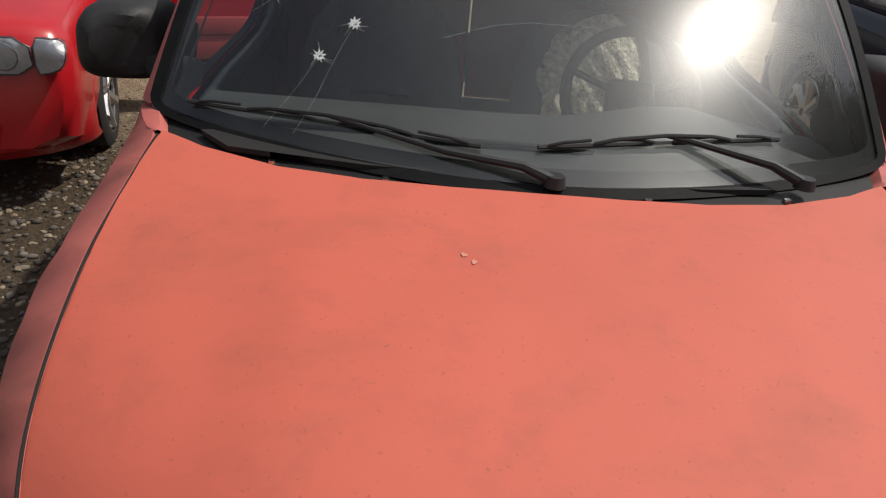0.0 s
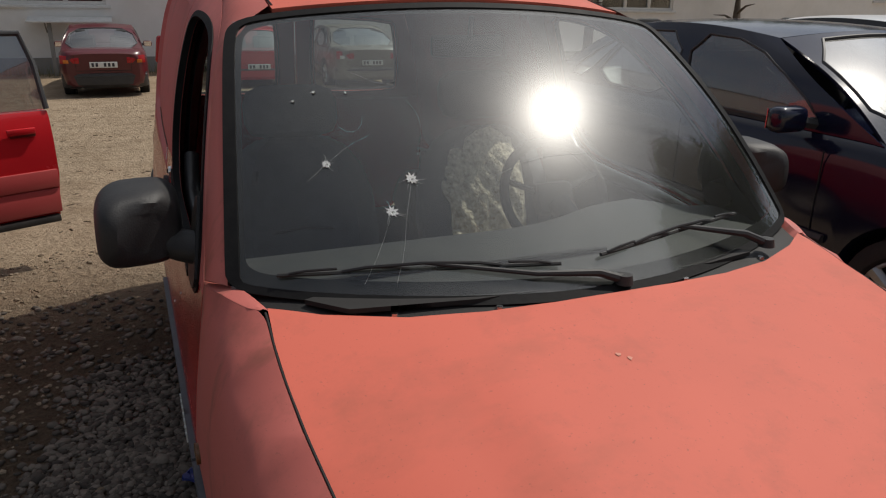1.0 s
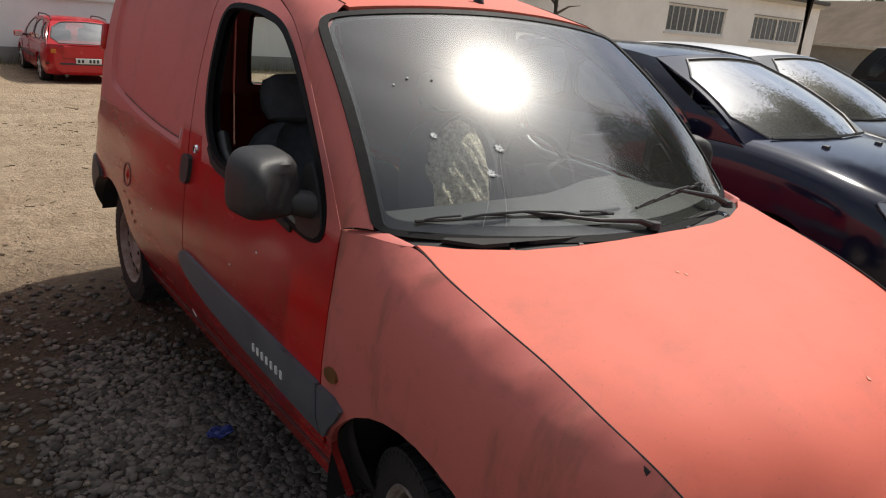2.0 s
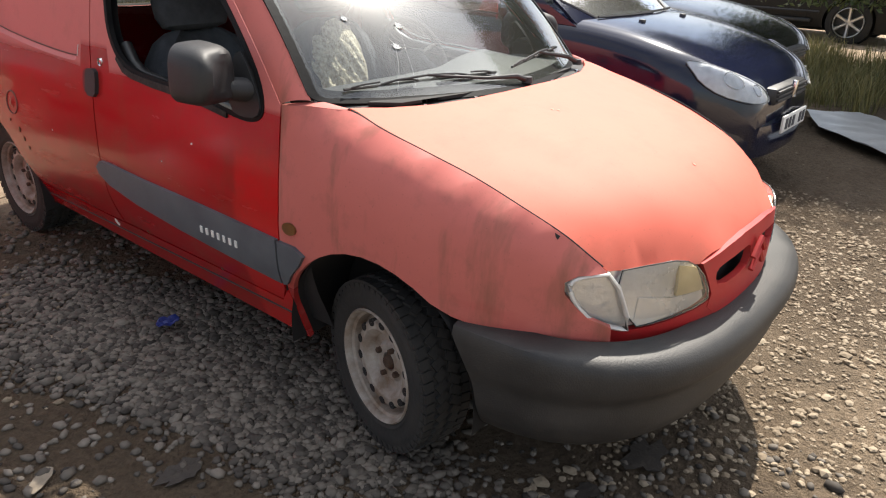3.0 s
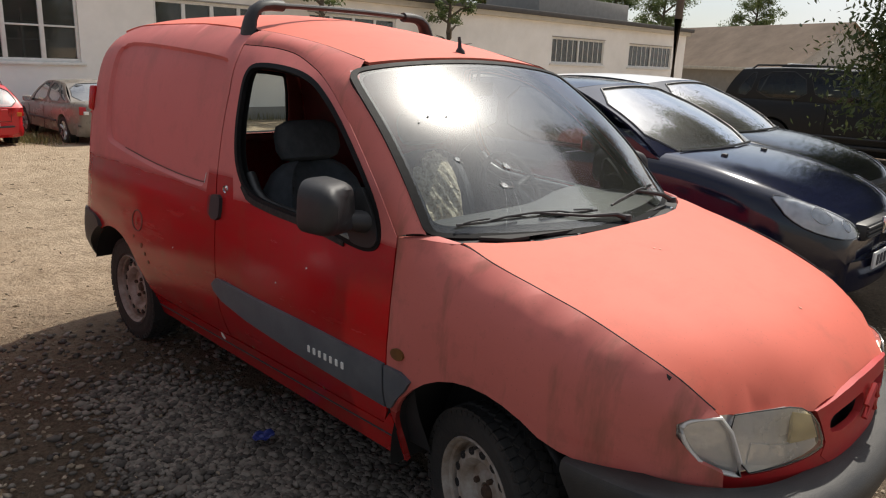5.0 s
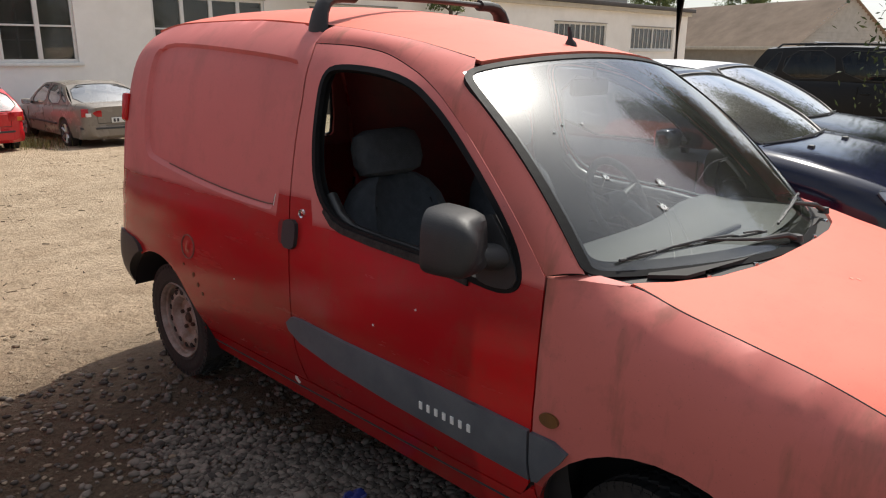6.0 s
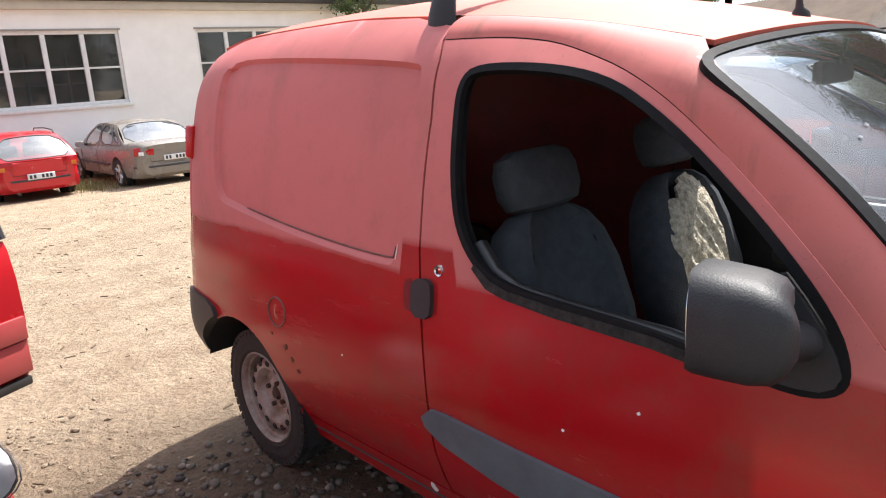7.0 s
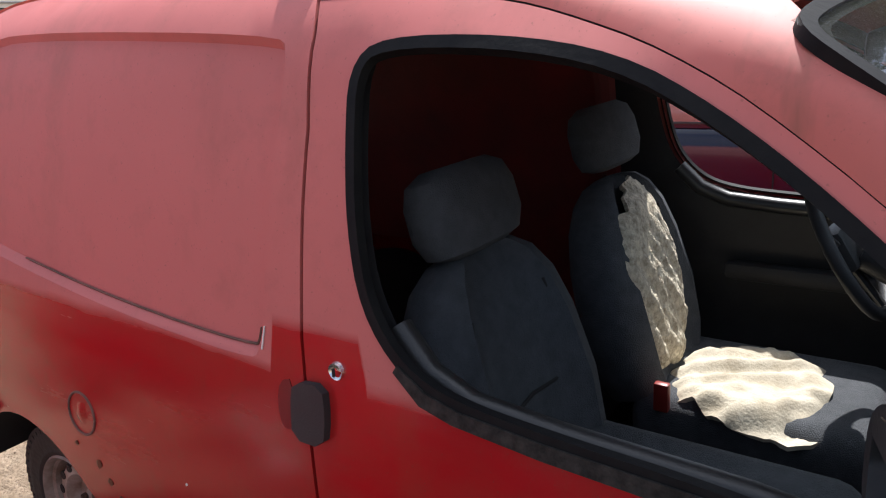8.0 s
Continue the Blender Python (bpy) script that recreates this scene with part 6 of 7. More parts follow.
def car(name, label, m, spec, paint, group="cars parked in the yard"):
    """A car with its nose at y = 0, looking along -y: a body with cut wheel arches, a glazed cabin, wheels, lamps and plates."""
    e = empty(name, m, label, "car", group)
    L, W = spec["length"], spec["width"] / 2
    top = spline(spec["top"])
    r = spec["wheel"]
    yf, yr = spec["axles"]

    def wide(y):
        a = max(0.0, 1 - y / 0.75)
        b = max(0.0, 1 - (L - y) / 0.7)
        return W * (1 - spec.get("taper", 0.20) * a ** 2.4 - 0.16 * b ** 2.4)

    stations = sorted(set([0.0, 0.02, 0.06, 0.12, 0.2, 0.3] + [0.3 + (L - 0.6) * i / 34 for i in range(35)] + [L - 0.3, L - 0.2, L - 0.12, L - 0.06, L - 0.02, L]))
    rings = []
    for y in stations:
        t, w = top(y), wide(y)
        zb = 0.20 + 0.10 * max(0, 1 - min(y, L - y) / 0.5) ** 2
        endr = min(1.0, (min(y, L - y) + 0.02) / 0.14)
        sh = 1 - 0.10 * (1 - endr) ** 2
        half = [(0.0, zb), (0.80 * w, zb), (0.95 * w, zb + 0.06), (w * 0.995, zb + 0.22), (w, (zb + t) * 0.55), (w * 0.99, t - 0.16), (w * 0.965, t - 0.07), (w * 0.91, t - 0.015), (w * 0.80, t + 0.008), (w * 0.45, t + 0.022), (0.0, t + 0.026)]
        half = [(x * sh, z if k in (0, 1) else z - (1 - endr) ** 2 * (0.05 if z > 0.5 else 0.0)) for k, (x, z) in enumerate(half)]
        rings.append([Vector((x, y, z)) for x, z in half] + [Vector((-x, y, z)) for x, z in half[-2:0:-1]])
    body_bm = loft(rings)
    bmesh.ops.triangulate(body_bm, faces=[f for f in body_bm.faces if len(f.verts) > 4])
    body = part("body", body_bm, paint, e)
    # wheel arches cut through the shell
    cut_bm = bmesh.new()
    for y in (yf, yr):
        for s in (-1, 1):
            b2 = spun([(0, 0.001), (0, r + 0.05), (0.34, r + 0.05), (0.34, 0.001)], 36)
            bmesh.ops.recalc_face_normals(b2, faces=b2.faces[:])
            moved(b2, pose(s * (W + 0.08) - (0.34 if s > 0 else 0), y, r + 0.01))
            tmp = bpy.data.meshes.new("tmp")
            b2.to_mesh(tmp)
            b2.free()
            cut_bm.from_mesh(tmp)
            bpy.data.meshes.remove(tmp)
    cut = part("cut", cut_bm, DARK)
    cut.matrix_basis = m
    bpy.context.view_layer.update()
    mod = body.modifiers.new("arches", "BOOLEAN")
    mod.operation, mod.object, mod.solver = "DIFFERENCE", cut, "EXACT"
    bpy.context.view_layer.update()
    done = bpy.data.meshes.new_from_object(body.evaluated_get(bpy.context.evaluated_depsgraph_get()))
    body.modifiers.clear()
    old = body.data
    body.data = done
    bpy.data.meshes.remove(old)
    bpy.data.objects.remove(cut)
    done.set_sharp_from_angle(angle=radians(38))
    for s in (-1, 1):
        for y in (yf, yr):
            simple_wheel(e, s * (W - 0.11), y, r, s, spec.get("spokes", 6))
            part("arch_liner", moved(spun([(0, 0.12), (0, r + 0.045)], 24), pose(s * (W - 0.24), y, r + 0.01)), DARK, e)
    # cabin: four glazed faces and a roof
    yb0, yb1, yt0, yt1 = spec["cabin"]
    zt, wb, wt = spec["height"], W * 0.93, W * spec.get("roof_width", 0.72)
    belt0, belt1 = top(yb0) - 0.02, top(yb1) - 0.02

    def side_face(s):
        def fn(u, v):
            y = (yb0 + (yb1 - yb0) * u) * (1 - v) + (yt0 + (yt1 - yt0) * u) * v
            zb = top(yb0 + (yb1 - yb0) * u) - 0.03
            cr = 0.05 * (4 * u * (1 - u)) * v
            x = wb * (1 - v) + wt * v + 0.05 * math.sin(math.pi * v * 0.9) - 0.05 * v * max(0, abs(u - 0.45) * 2 - 0.6) - 0.07 * (1 - v) * max(0, 1 - u / 0.25) ** 2 * 0
            return Vector((s * x, y, zb * (1 - v) + (zt - 0.07 + cr) * v))
        return fn

    def end_face(front):
        y0, y1 = (yb0, yt0) if front else (yb1, yt1)
        sgn = -1 if front else 1

        def fn(u, v):
            x = (wb * (1 - v) + wt * v) * u
            bow = 0.13 * (1 - u * u) * (1 - v * 0.35) + 0.05 * math.sin(math.pi * v)
            zb = belt0 if front else belt1
            return Vector((x * 0.985, y0 * (1 - v) + y1 * v + sgn * bow * (1 if front else 0.6), zb * (1 - v) + (zt - 0.07 + 0.045 * (1 - u * u)) * v + 0.02 * math.sin(math.pi * v)))
        return fn
    for s in (-1, 1):
        fn = side_face(s)
        holes = [[(p.x, p.y) for p in rounded(w, 1)] for w in spec["windows"]]
        fr = part("cabin_side", patch([(0, 0), (0.5, 0), (1, 0), (1, 1), (0.5, 1), (0, 1)], fn, 0.06, 0.02, holes=holes, out=(s, 0, 0.3), edge=0.04), paint, e)
        for h in holes:
            pn = part("side_window", patch(h, lambda u, v, fn=fn, s=s: fn(u, v) - Vector((s * 0.006, 0, 0)), 0.1, 0.0, out=(s, 0, 0.3), edge=0.04), spec.get("glass", CAR_GLASS), fr)
            pn.visible_shadow = False
            part("window_trim", tube([fn(p[0], p[1]) for p in dense(h, 0.08)], 0.007, 5, True), TRIM, fr)
        part("door_gap", tube([Vector((s * (wide(y) + 0.001) * (0.97 if z > top(y) - 0.1 else 1.0), y, z)) for y, z in [(spec["gaps"][0], top(spec["gaps"][0]) - 0.1), (spec["gaps"][0], 0.45), (spec["gaps"][0] + 0.08, 0.28), (spec["gaps"][1] - 0.06, 0.28), (spec["gaps"][1], 0.4), (spec["gaps"][1], top(spec["gaps"][1]) - 0.1)]], 0.005, 4), DARK, body)
        part("door_handle", box(s * wide(spec["gaps"][1]) - 0.018, s * wide(spec["gaps"][1]) + 0.018, spec["gaps"][1] - 0.22, spec["gaps"][1] - 0.06, top(2) - 0.24, top(2) - 0.21, 0.008), paint, body)
        part("side_moulding", tube([Vector((s * (wide(y) + 0.003), y, 0.52)) for y in (yf + r + 0.12, yf + 1, yr - 0.8, yr - r - 0.12)], 0.025, 6), spec.get("moulding", TRIM), body)
        mb = part("door_mirror", moved(box(-0.10, 0.10, -0.05, 0.06, -0.065, 0.065, 0.04, 3), pose(s * (W + 0.10), yb0 + 0.42, belt0 + 0.06)), paint, e)
        part("mirror_glass", box(s * (W + 0.10) - 0.08, s * (W + 0.10) + 0.08, yb0 + 0.479, yb0 + 0.484, belt0 + 0.01, belt0 + 0.11, 0), CHROME, mb, smooth=False)
        part("mirror_stalk", tube([Vector((s * (W - 0.08), yb0 + 0.40, belt0 + 0.03)), Vector((s * (W + 0.04), yb0 + 0.42, belt0 + 0.05))], 0.03, 6), TRIM, mb)
    for front in (True, False):
        fn = end_face(front)
        hole = [(p.x, p.y) for p in rounded([(-0.95, 0.05), (0, 0.03), (0.95, 0.05), (0.93, 0.93), (0, 0.95), (-0.93, 0.93)], 1)]
        o = (0, -1, 0.5) if front else (0, 1, 0.5)
        fr = part("screen_frame", patch([(-1, 0), (0, 0), (1, 0), (1, 1), (0, 1), (-1, 1)], fn, 0.12, 0.02, holes=[hole], out=o, edge=0.06), paint, e)
        rows = [[fn(0.945 * (i / 12 - 1), 0.045 + 0.895 * k / 14) - Vector((0, -0.004 if front else 0.004, 0.004)) for i in range(25)] for k in range(15)]
        pn = part("windscreen" if front else "rear_window", loft(rows, False, False), spec.get("glass", CAR_GLASS), fr)
        pn.visible_shadow = False
        part("screen_trim", tube([fn(p[0], p[1]) for p in dense(hole, 0.12)], 0.010, 5, True), TRIM, fr)
        if front:
            part("wiper", tube([fn(x, 0.05) + Vector((0, -0.02, 0.015)) for x in (-0.75, -0.3, 0.15)], 0.009, 5), TRIM, fr)
            part("wiper", tube([fn(x, 0.06) + Vector((0, -0.02, 0.015)) for x in (-0.1, 0.3, 0.75)], 0.009, 5), TRIM, fr)

    def roof_fn(u, v):
        a = side_face(1)(u, 1)
        f0, f1 = end_face(True)(v, 1), end_face(False)(v, 1)
        return Vector((a.x * v * 1.0, f0.y * (1 - u) + f1.y * u, zt - 0.07 + 0.05 * 4 * u * (1 - u) * (v * v) + (0.045 + 0.03 * 4 * u * (1 - u)) * (1 - v * v)))
    rows = [[roof_fn(u / 16, v / 8 - 1) for v in range(17)] for u in range(17)]
    part("roof", loft(rows, False, False), spec.get("roof_paint", paint), e)
    part("cabin_floor", box(-W * 0.85, W * 0.85, yb0 + 0.1, yb1 - 0.1, min(belt0, belt1) - 0.12, min(belt0, belt1) - 0.06, 0), CABIN, e, smooth=False)
    part("dashboard", box(-W * 0.82, W * 0.82, yb0 + 0.12, yb0 + 0.55, belt0 - 0.06, belt0 + 0.02, 0.02), CABIN, e)
    for s in (-1, 1):
        for y in ((yb0 + yb1) / 2 - 0.1, (yb0 + yb1) / 2 + 0.75):
            if y < yb1 - 0.5:
                part("seat_back", moved(box(-0.23, 0.23, -0.06, 0.06, -0.2, 0.32, 0.05), pose(s * W * 0.45, y, belt0, -12, 0, 0)), CABIN, e)
                part("headrest", moved(box(-0.12, 0.12, -0.05, 0.05, 0.33, 0.48, 0.04), pose(s * W * 0.45, y, belt0, -12, 0, 0)), CABIN, e)
    # nose
    fz0, fz1 = spec["lamp_z"]
    if spec.get("lamp_poly"):
        front_lamps(e, spec["lamp_poly"], wide, top, spec.get("bowls", [(0.53, 0.715, 0.032), (0.655, 0.775, 0.046)]))
        if spec.get("corner_poly"):
            front_lamps(e, spec["corner_poly"], wide, top, [], "indicator", "clear front indicator lamp")
    for s in (-1, 1):
        x0, x1 = spec["lamp_x"]
        if spec.get("lamp_poly"):
            continue
        pts = []
        for k in range(11):
            x = x0 + (x1 - x0) * k / 10
            lo, hi = 0.0, 1.2
            for _ in range(24):
                yy = (lo + hi) / 2
                lo, hi = (yy, hi) if wide(yy) * 0.985 < x else (lo, yy)
            z0, z1 = fz0 + spec.get("lamp_rise", 0.0) * (k / 10), fz1 + spec.get("lamp_rise", 0.0) * 1.4 * (k / 10)
            z1 = min(z1, top(yy) - 0.035)
            z0 = max(z0, z1 - 0.15)
            if k in (0, 10):
                z0, z1 = z0 + 0.025, z1 - 0.025
            o = Vector((s * 0.6 * (k / 10), -1 + 0.5 * (k / 10), 0)).normalized() * 0.022
            p = Vector((s * x, yy, 0))
            inn = Vector((-s * 0.05, 0.10, 0))
            pts.append([p + inn + Vector((0, 0, z0)), p + o + Vector((0, 0, z0 + 0.01)), p + o * 1.3 + Vector((0, 0, (z0 + z1) / 2)), p + o * 0.6 + Vector((0, 0.03, z1 - 0.008)), p + inn + Vector((0, 0, z1))])
        hl = part("headlamp", loft(pts), CAR_REFLECTOR, e)
        shell = [[p + Vector((0, -0.012, 0.004)) for p in ring] for ring in pts]
        part("lens", loft(shell, True, False), CAR_LENS, hl)
        part("bulb_bowl", moved(spun([(0, 0.001), (0, 0.045), (0.02, 0.055)], 14), pose(s * (x0 + (x1 - x0) * 0.4), -0.035, (fz0 + fz1) / 2, 0, 0, 90)), CHROME, hl)
    part("front_bumper", loft([[Vector((wide(0.3) * 1.0 * math.sin(a), -0.05 + 0.45 * (1 - math.cos(a)) ** 1.3 + dy, z)) for dy, z in ((0.10, 0.50), (0.0, 0.48), (-0.015, 0.40), (0.0, 0.28), (0.08, 0.22))] for a in [radians(-88 + 176 * k / 24) for k in range(25)]], False, False), spec.get("bumper", paint), e)
    part("grille", box(-x0 * 0.95, x0 * 0.95, -0.03, 0.1, fz0 - 0.02, fz1 - 0.05, 0.02), TRIM, e)
    for k in range(3):
        z = fz0 + (fz1 - fz0 - 0.06) * (k + 0.5) / 3
        part("grille_bar", box(-x0 * 0.93, x0 * 0.93, -0.042, -0.028, z - 0.008, z + 0.008, 0.003), CHROME if spec.get("chrome") else TRIM, e)
    if spec.get("front_plate", True):
        pl = part("front_plate", box(-0.26, 0.26, -0.085, -0.07, 0.42, 0.53, 0.004), PLATE, e)
        bars(pl, -0.22, 0.24, 0.44, 0.51, -0.086, -1)
    # tail
    tz0, tz1 = spec["tail_z"]
    for s in (-1, 1):
        tl = part("tail_lamp", loft([[Vector((s * x, L - dy + 0.012, z)) for dy, z in ((0.12, tz0), (0.01 + off, tz0 + 0.005), (0.0 + off, (tz0 + tz1) / 2), (0.02 + off, tz1 - 0.005), (0.12, tz1))] for x, off in [(W * spec["tail_in"] + (W * 0.93 - W * spec["tail_in"]) * k / 6, 0.10 * (k / 6) ** 3) for k in range(7)]]), TAIL, e)
        part("amber_window", box(s * W * 0.8 - 0.05, s * W * 0.8 + 0.05, L - 0.06, L + 0.006, tz0 + 0.01, (tz0 + tz1) / 2 - 0.005, 0.004), AMBER if spec.get("amber") else PLATE, tl)
    part("rear_bumper", loft([[Vector((wide(L - 0.3) * math.sin(a), L + 0.05 - 0.35 * (1 - math.cos(a)) ** 1.3 - dy, z)) for dy, z in ((0.10, 0.56), (0.0, 0.54), (-0.015, 0.46), (0.0, 0.32), (0.08, 0.25))] for a in [radians(-88 + 176 * k / 24) for k in range(25)]], False, False), spec.get("bumper", paint), e)
    part("bumper_strip", loft([[Vector((wide(L - 0.3) * 1.005 * math.sin(a), L + 0.07 - 0.35 * (1 - math.cos(a)) ** 1.3 - dy, z)) for dy, z in ((0.02, 0.515), (0.0, 0.505), (0.0, 0.475), (0.02, 0.465))] for a in [radians(-80 + 160 * k / 20) for k in range(21)]], False, False), spec.get("moulding", TRIM), e)
    pz = spec.get("plate_z", 0.62)
    pl = part("rear_plate", box(-0.26, 0.26, L + 0.035 if pz < 0.58 else L + 0.005, L + 0.075 if pz < 0.58 else L + 0.03, pz, pz + 0.115, 0.004), PLATE, e)
    bars(pl, -0.22, 0.24, pz + 0.022, pz + 0.095, (L + 0.076 if pz < 0.58 else L + 0.031), 1)
    part("boot_gap", tube([Vector((x, L + 0.004, z)) for x, z in ((-W * 0.62, tz1), (-W * 0.6, 0.60), (W * 0.6, 0.60), (W * 0.62, tz1))], 0.005, 4), DARK, body)
    part("exhaust", moved(spun([(0, 0.02), (0, 0.026), (0.14, 0.026)], 12), pose(0.45, L + 0.02, 0.24, 0, 0, -90)), STEEL, e)
    return e


SIDE3 = [[(0.10, 0.06), (0.44, 0.06), (0.45, 0.90), (0.13, 0.90), (0.07, 0.45)], [(0.49, 0.06), (0.80, 0.06), (0.82, 0.90), (0.49, 0.90)], [(0.84, 0.10), (0.94, 0.16), (0.90, 0.86), (0.85, 0.88)]]
SALOON = dict(length=4.55, width=1.72, height=1.43, wheel=0.30, axles=(0.85, 3.45), top=[(0.0, 0.62), (0.1, 0.70), (0.6, 0.80), (1.25, 0.90), (2.3, 0.93), (3.5, 0.98), (4.35, 0.99), (4.55, 0.95)],
              cabin=(1.20, 3.85, 1.95, 3.25), windows=SIDE3, gaps=(1.35, 2.40), lamp_x=(0.38, 0.74), lamp_z=(0.62, 0.76), lamp_y=0.0, lamp_sweep=0.12, tail_z=(0.74, 0.90), tail_in=0.52, amber=True, plate_z=0.66)
def facing_wall(x, tail_y, length, z):
    """Pose of a car whose nose points along +y and whose tail is at tail_y."""
    return pose(x, tail_y + length, z, 0, 0, 180)


wine = car_paint("wine_paint", (0.085, 0.008, 0.012), 0.3)
car("saloon_car", "dark wine-red saloon parked nose to the wall", facing_wall(-1.31, 15.6, 4.55, -0.60), dict(SALOON, moulding=TRIM, bumper=TRIM), wine)
GREY = car_paint("champagne_grey_paint", (0.20, 0.175, 0.148), 0.25)
car("saloon_car", "champagne-grey saloon with chrome strip parked by the wall", facing_wall(4.55, 16.0, 4.85, -0.63),
    dict(SALOON, length=4.85, width=1.83, height=1.44, wheel=0.32, axles=(0.95, 3.78), top=[(0.0, 0.60), (0.1, 0.68), (0.6, 0.78), (1.35, 0.90), (2.4, 0.93), (3.8, 0.99), (4.65, 1.02), (4.85, 0.97)], cabin=(1.3, 4.25, 2.1, 3.45), gaps=(1.45, 2.55),
         tail_z=(0.74, 0.92), tail_in=0.50, amber=False, plate_z=0.60), GREY)
RED = car_paint("bright_red_paint", (0.48, 0.012, 0.018), 0.22)
estate = car("estate_car", "bright red estate car with roof rails by the wall", facing_wall(2.0, 16.8, 4.35, -0.65),
    dict(SALOON, length=4.35, width=1.70, height=1.41, top=[(0.0, 0.60), (0.1, 0.68), (0.6, 0.78), (1.2, 0.88), (2.3, 0.92), (3.6, 0.94), (4.2, 0.94), (4.35, 0.88)], cabin=(1.15, 4.28, 1.85, 3.75), axles=(0.85, 3.4), gaps=(1.3, 2.3),
         tail_z=(0.70, 0.90), tail_in=0.55, plate_z=0.50), RED)
for s in (-1, 1):
    part("roof_rail", tube([Vector((s * 0.57, y, z)) for y, z in ((2.1, 1.38), (2.2, 1.44), (3.0, 1.46), (3.6, 1.43), (3.68, 1.37))], 0.014, 6), TRIM, estate)
DKG = car_paint("dark_green_paint", (0.025, 0.035, 0.03), 0.3)
car("estate_car", "dark green estate car parked nose to the wall", facing_wall(-5.6, 15.3, 4.4, -0.60), dict(SALOON, length=4.4, top=[(0.0, 0.60), (0.1, 0.68), (0.6, 0.78), (1.2, 0.88), (2.3, 0.92), (3.6, 0.94), (4.25, 0.94), (4.4, 0.88)], cabin=(1.15, 4.3, 1.85, 3.9)), DKG)
car("saloon_car", "old dark brown saloon parked nose to the wall", facing_wall(-8.6, 15.6, 4.55, -0.60), dict(SALOON), car_paint("brown_paint", (0.06, 0.025, 0.02), 0.35))

NAVY = car_paint("navy_paint", (0.006, 0.008, 0.024), 0.12)
SWEPT = dict(SALOON, length=4.6, width=1.76, height=1.52, wheel=0.32, axles=(0.92, 3.6), taper=0.34, top=[(0.0, 0.64), (0.06, 0.73), (0.2, 0.825), (0.42, 0.905), (0.7, 0.975), (1.0, 1.025), (1.3, 1.05), (2.3, 1.05), (3.8, 1.06), (4.4, 1.06), (4.6, 1.0)],
             cabin=(1.19, 4.2, 2.05, 3.45), gaps=(1.45, 2.5), lamp_x=(0.34, 0.82), lamp_z=(0.62, 0.76), lamp_y=0.10, lamp_sweep=0.46, lamp_rise=0.10, lamp_poly=[(0.42, 0.650), (0.43, 0.712), (0.55, 0.780), (0.66, 0.843), (0.74, 0.878), (0.782, 0.880), (0.796, 0.83), (0.785, 0.755), (0.73, 0.685), (0.62, 0.645), (0.52, 0.638)], roof_width=0.74, spokes=7)
navy = car("hatchback_car", "navy blue hatchback with large swept headlamps", pose(3.11, -0.04, 0), dict(SWEPT), NAVY)
part("emblem", box(-0.028, 0.028, -0.06, -0.03, 0.62, 0.735, 0.008), CHROME, navy)
for x in (-0.35, 0.35):
    part("washer_jet", box(x - 0.02, x + 0.02, 0.92, 0.96, 1.025, 1.055, 0.006), TRIM, navy)
BLACK = car_paint("black_paint", (0.012, 0.012, 0.014), 0.15)
SILVER = car_paint("silver_roof_paint", (0.62, 0.62, 0.62), 0.3)
car("hatchback_car", "black-bonneted hatchback with a pale roof", pose(5.1, 0.48, 0), dict(SWEPT, roof_paint=SILVER, length=4.4, height=1.54), BLACK)
suv = car("offroader", "black off-road estate with roof bars", pose(13.45, 0.70, -0.02),
    dict(SALOON, length=4.75, width=1.88, height=1.76, wheel=0.375, axles=(0.85, 3.6), top=[(0.0, 0.90), (0.08, 0.98), (0.5, 1.08), (1.3, 1.13), (2.3, 1.15), (4.0, 1.16), (4.6, 1.16), (4.75, 1.08)], cabin=(1.35, 4.65, 1.95, 4.35), gaps=(1.55, 2.6),
         lamp_z=(0.80, 0.96), glass=glass_material("tinted_car_glass", (0.12, 0.14, 0.14), 0.02, dust=0.02, gain=1.0), tail_z=(0.9, 1.15), roof_width=0.80, spokes=6, plate_z=0.7), material("dull_black_paint", (0.008, 0.008, 0.009), 0.42, vary=(0.02, 0.019, 0.017), scale=2, spec=0.3))
for s in (-1, 1):
    part("roof_rail", tube([Vector((s * 0.66, y, z)) for y, z in ((2.2, 1.70), (2.3, 1.78), (3.2, 1.80), (4.1, 1.78), (4.2, 1.70))], 0.02, 6), TRIM, suv)
    part("side_step", box(s * 0.95 - 0.07, s * 0.95 + 0.07, 1.45, 3.05, 0.34, 0.40, 0.02), TRIM, suv)
for y in (2.5, 3.5):
    part("roof_bar", box(-0.68, 0.68, y - 0.03, y + 0.03, 1.79, 1.83, 0.01), ALLOY, suv)

# the red saloon with its door standing open
RED_SALOON = dict(SALOON, length=4.45, width=1.70, height=1.40, wheel=0.305, axles=(0.90, 3.45), top=[(0.0, 0.75), (0.04, 0.81), (0.25, 0.848), (0.8, 0.895), (1.3, 0.935), (2.3, 0.95), (3.6, 0.98), (4.25, 0.99), (4.45, 0.94)], lamp_x=(0.34, 0.66), lamp_z=(0.60, 0.76), taper=0.0,
            lamp_poly=[(0.32, 0.632), (0.32, 0.780), (0.45, 0.785), (0.685, 0.785), (0.690, 0.632), (0.45, 0.63)], bowls=[(0.43, 0.706, 0.052), (0.58, 0.706, 0.056)],
            gaps=(1.35, 2.45), moulding=car_paint("red_moulding", (0.36, 0.05, 0.05), 0.4))
RED_SALOON["corner_poly"] = [(0.70, 0.634), (0.70, 0.784), (0.755, 0.782), (0.808, 0.768), (0.822, 0.715), (0.805, 0.662), (0.755, 0.638)]
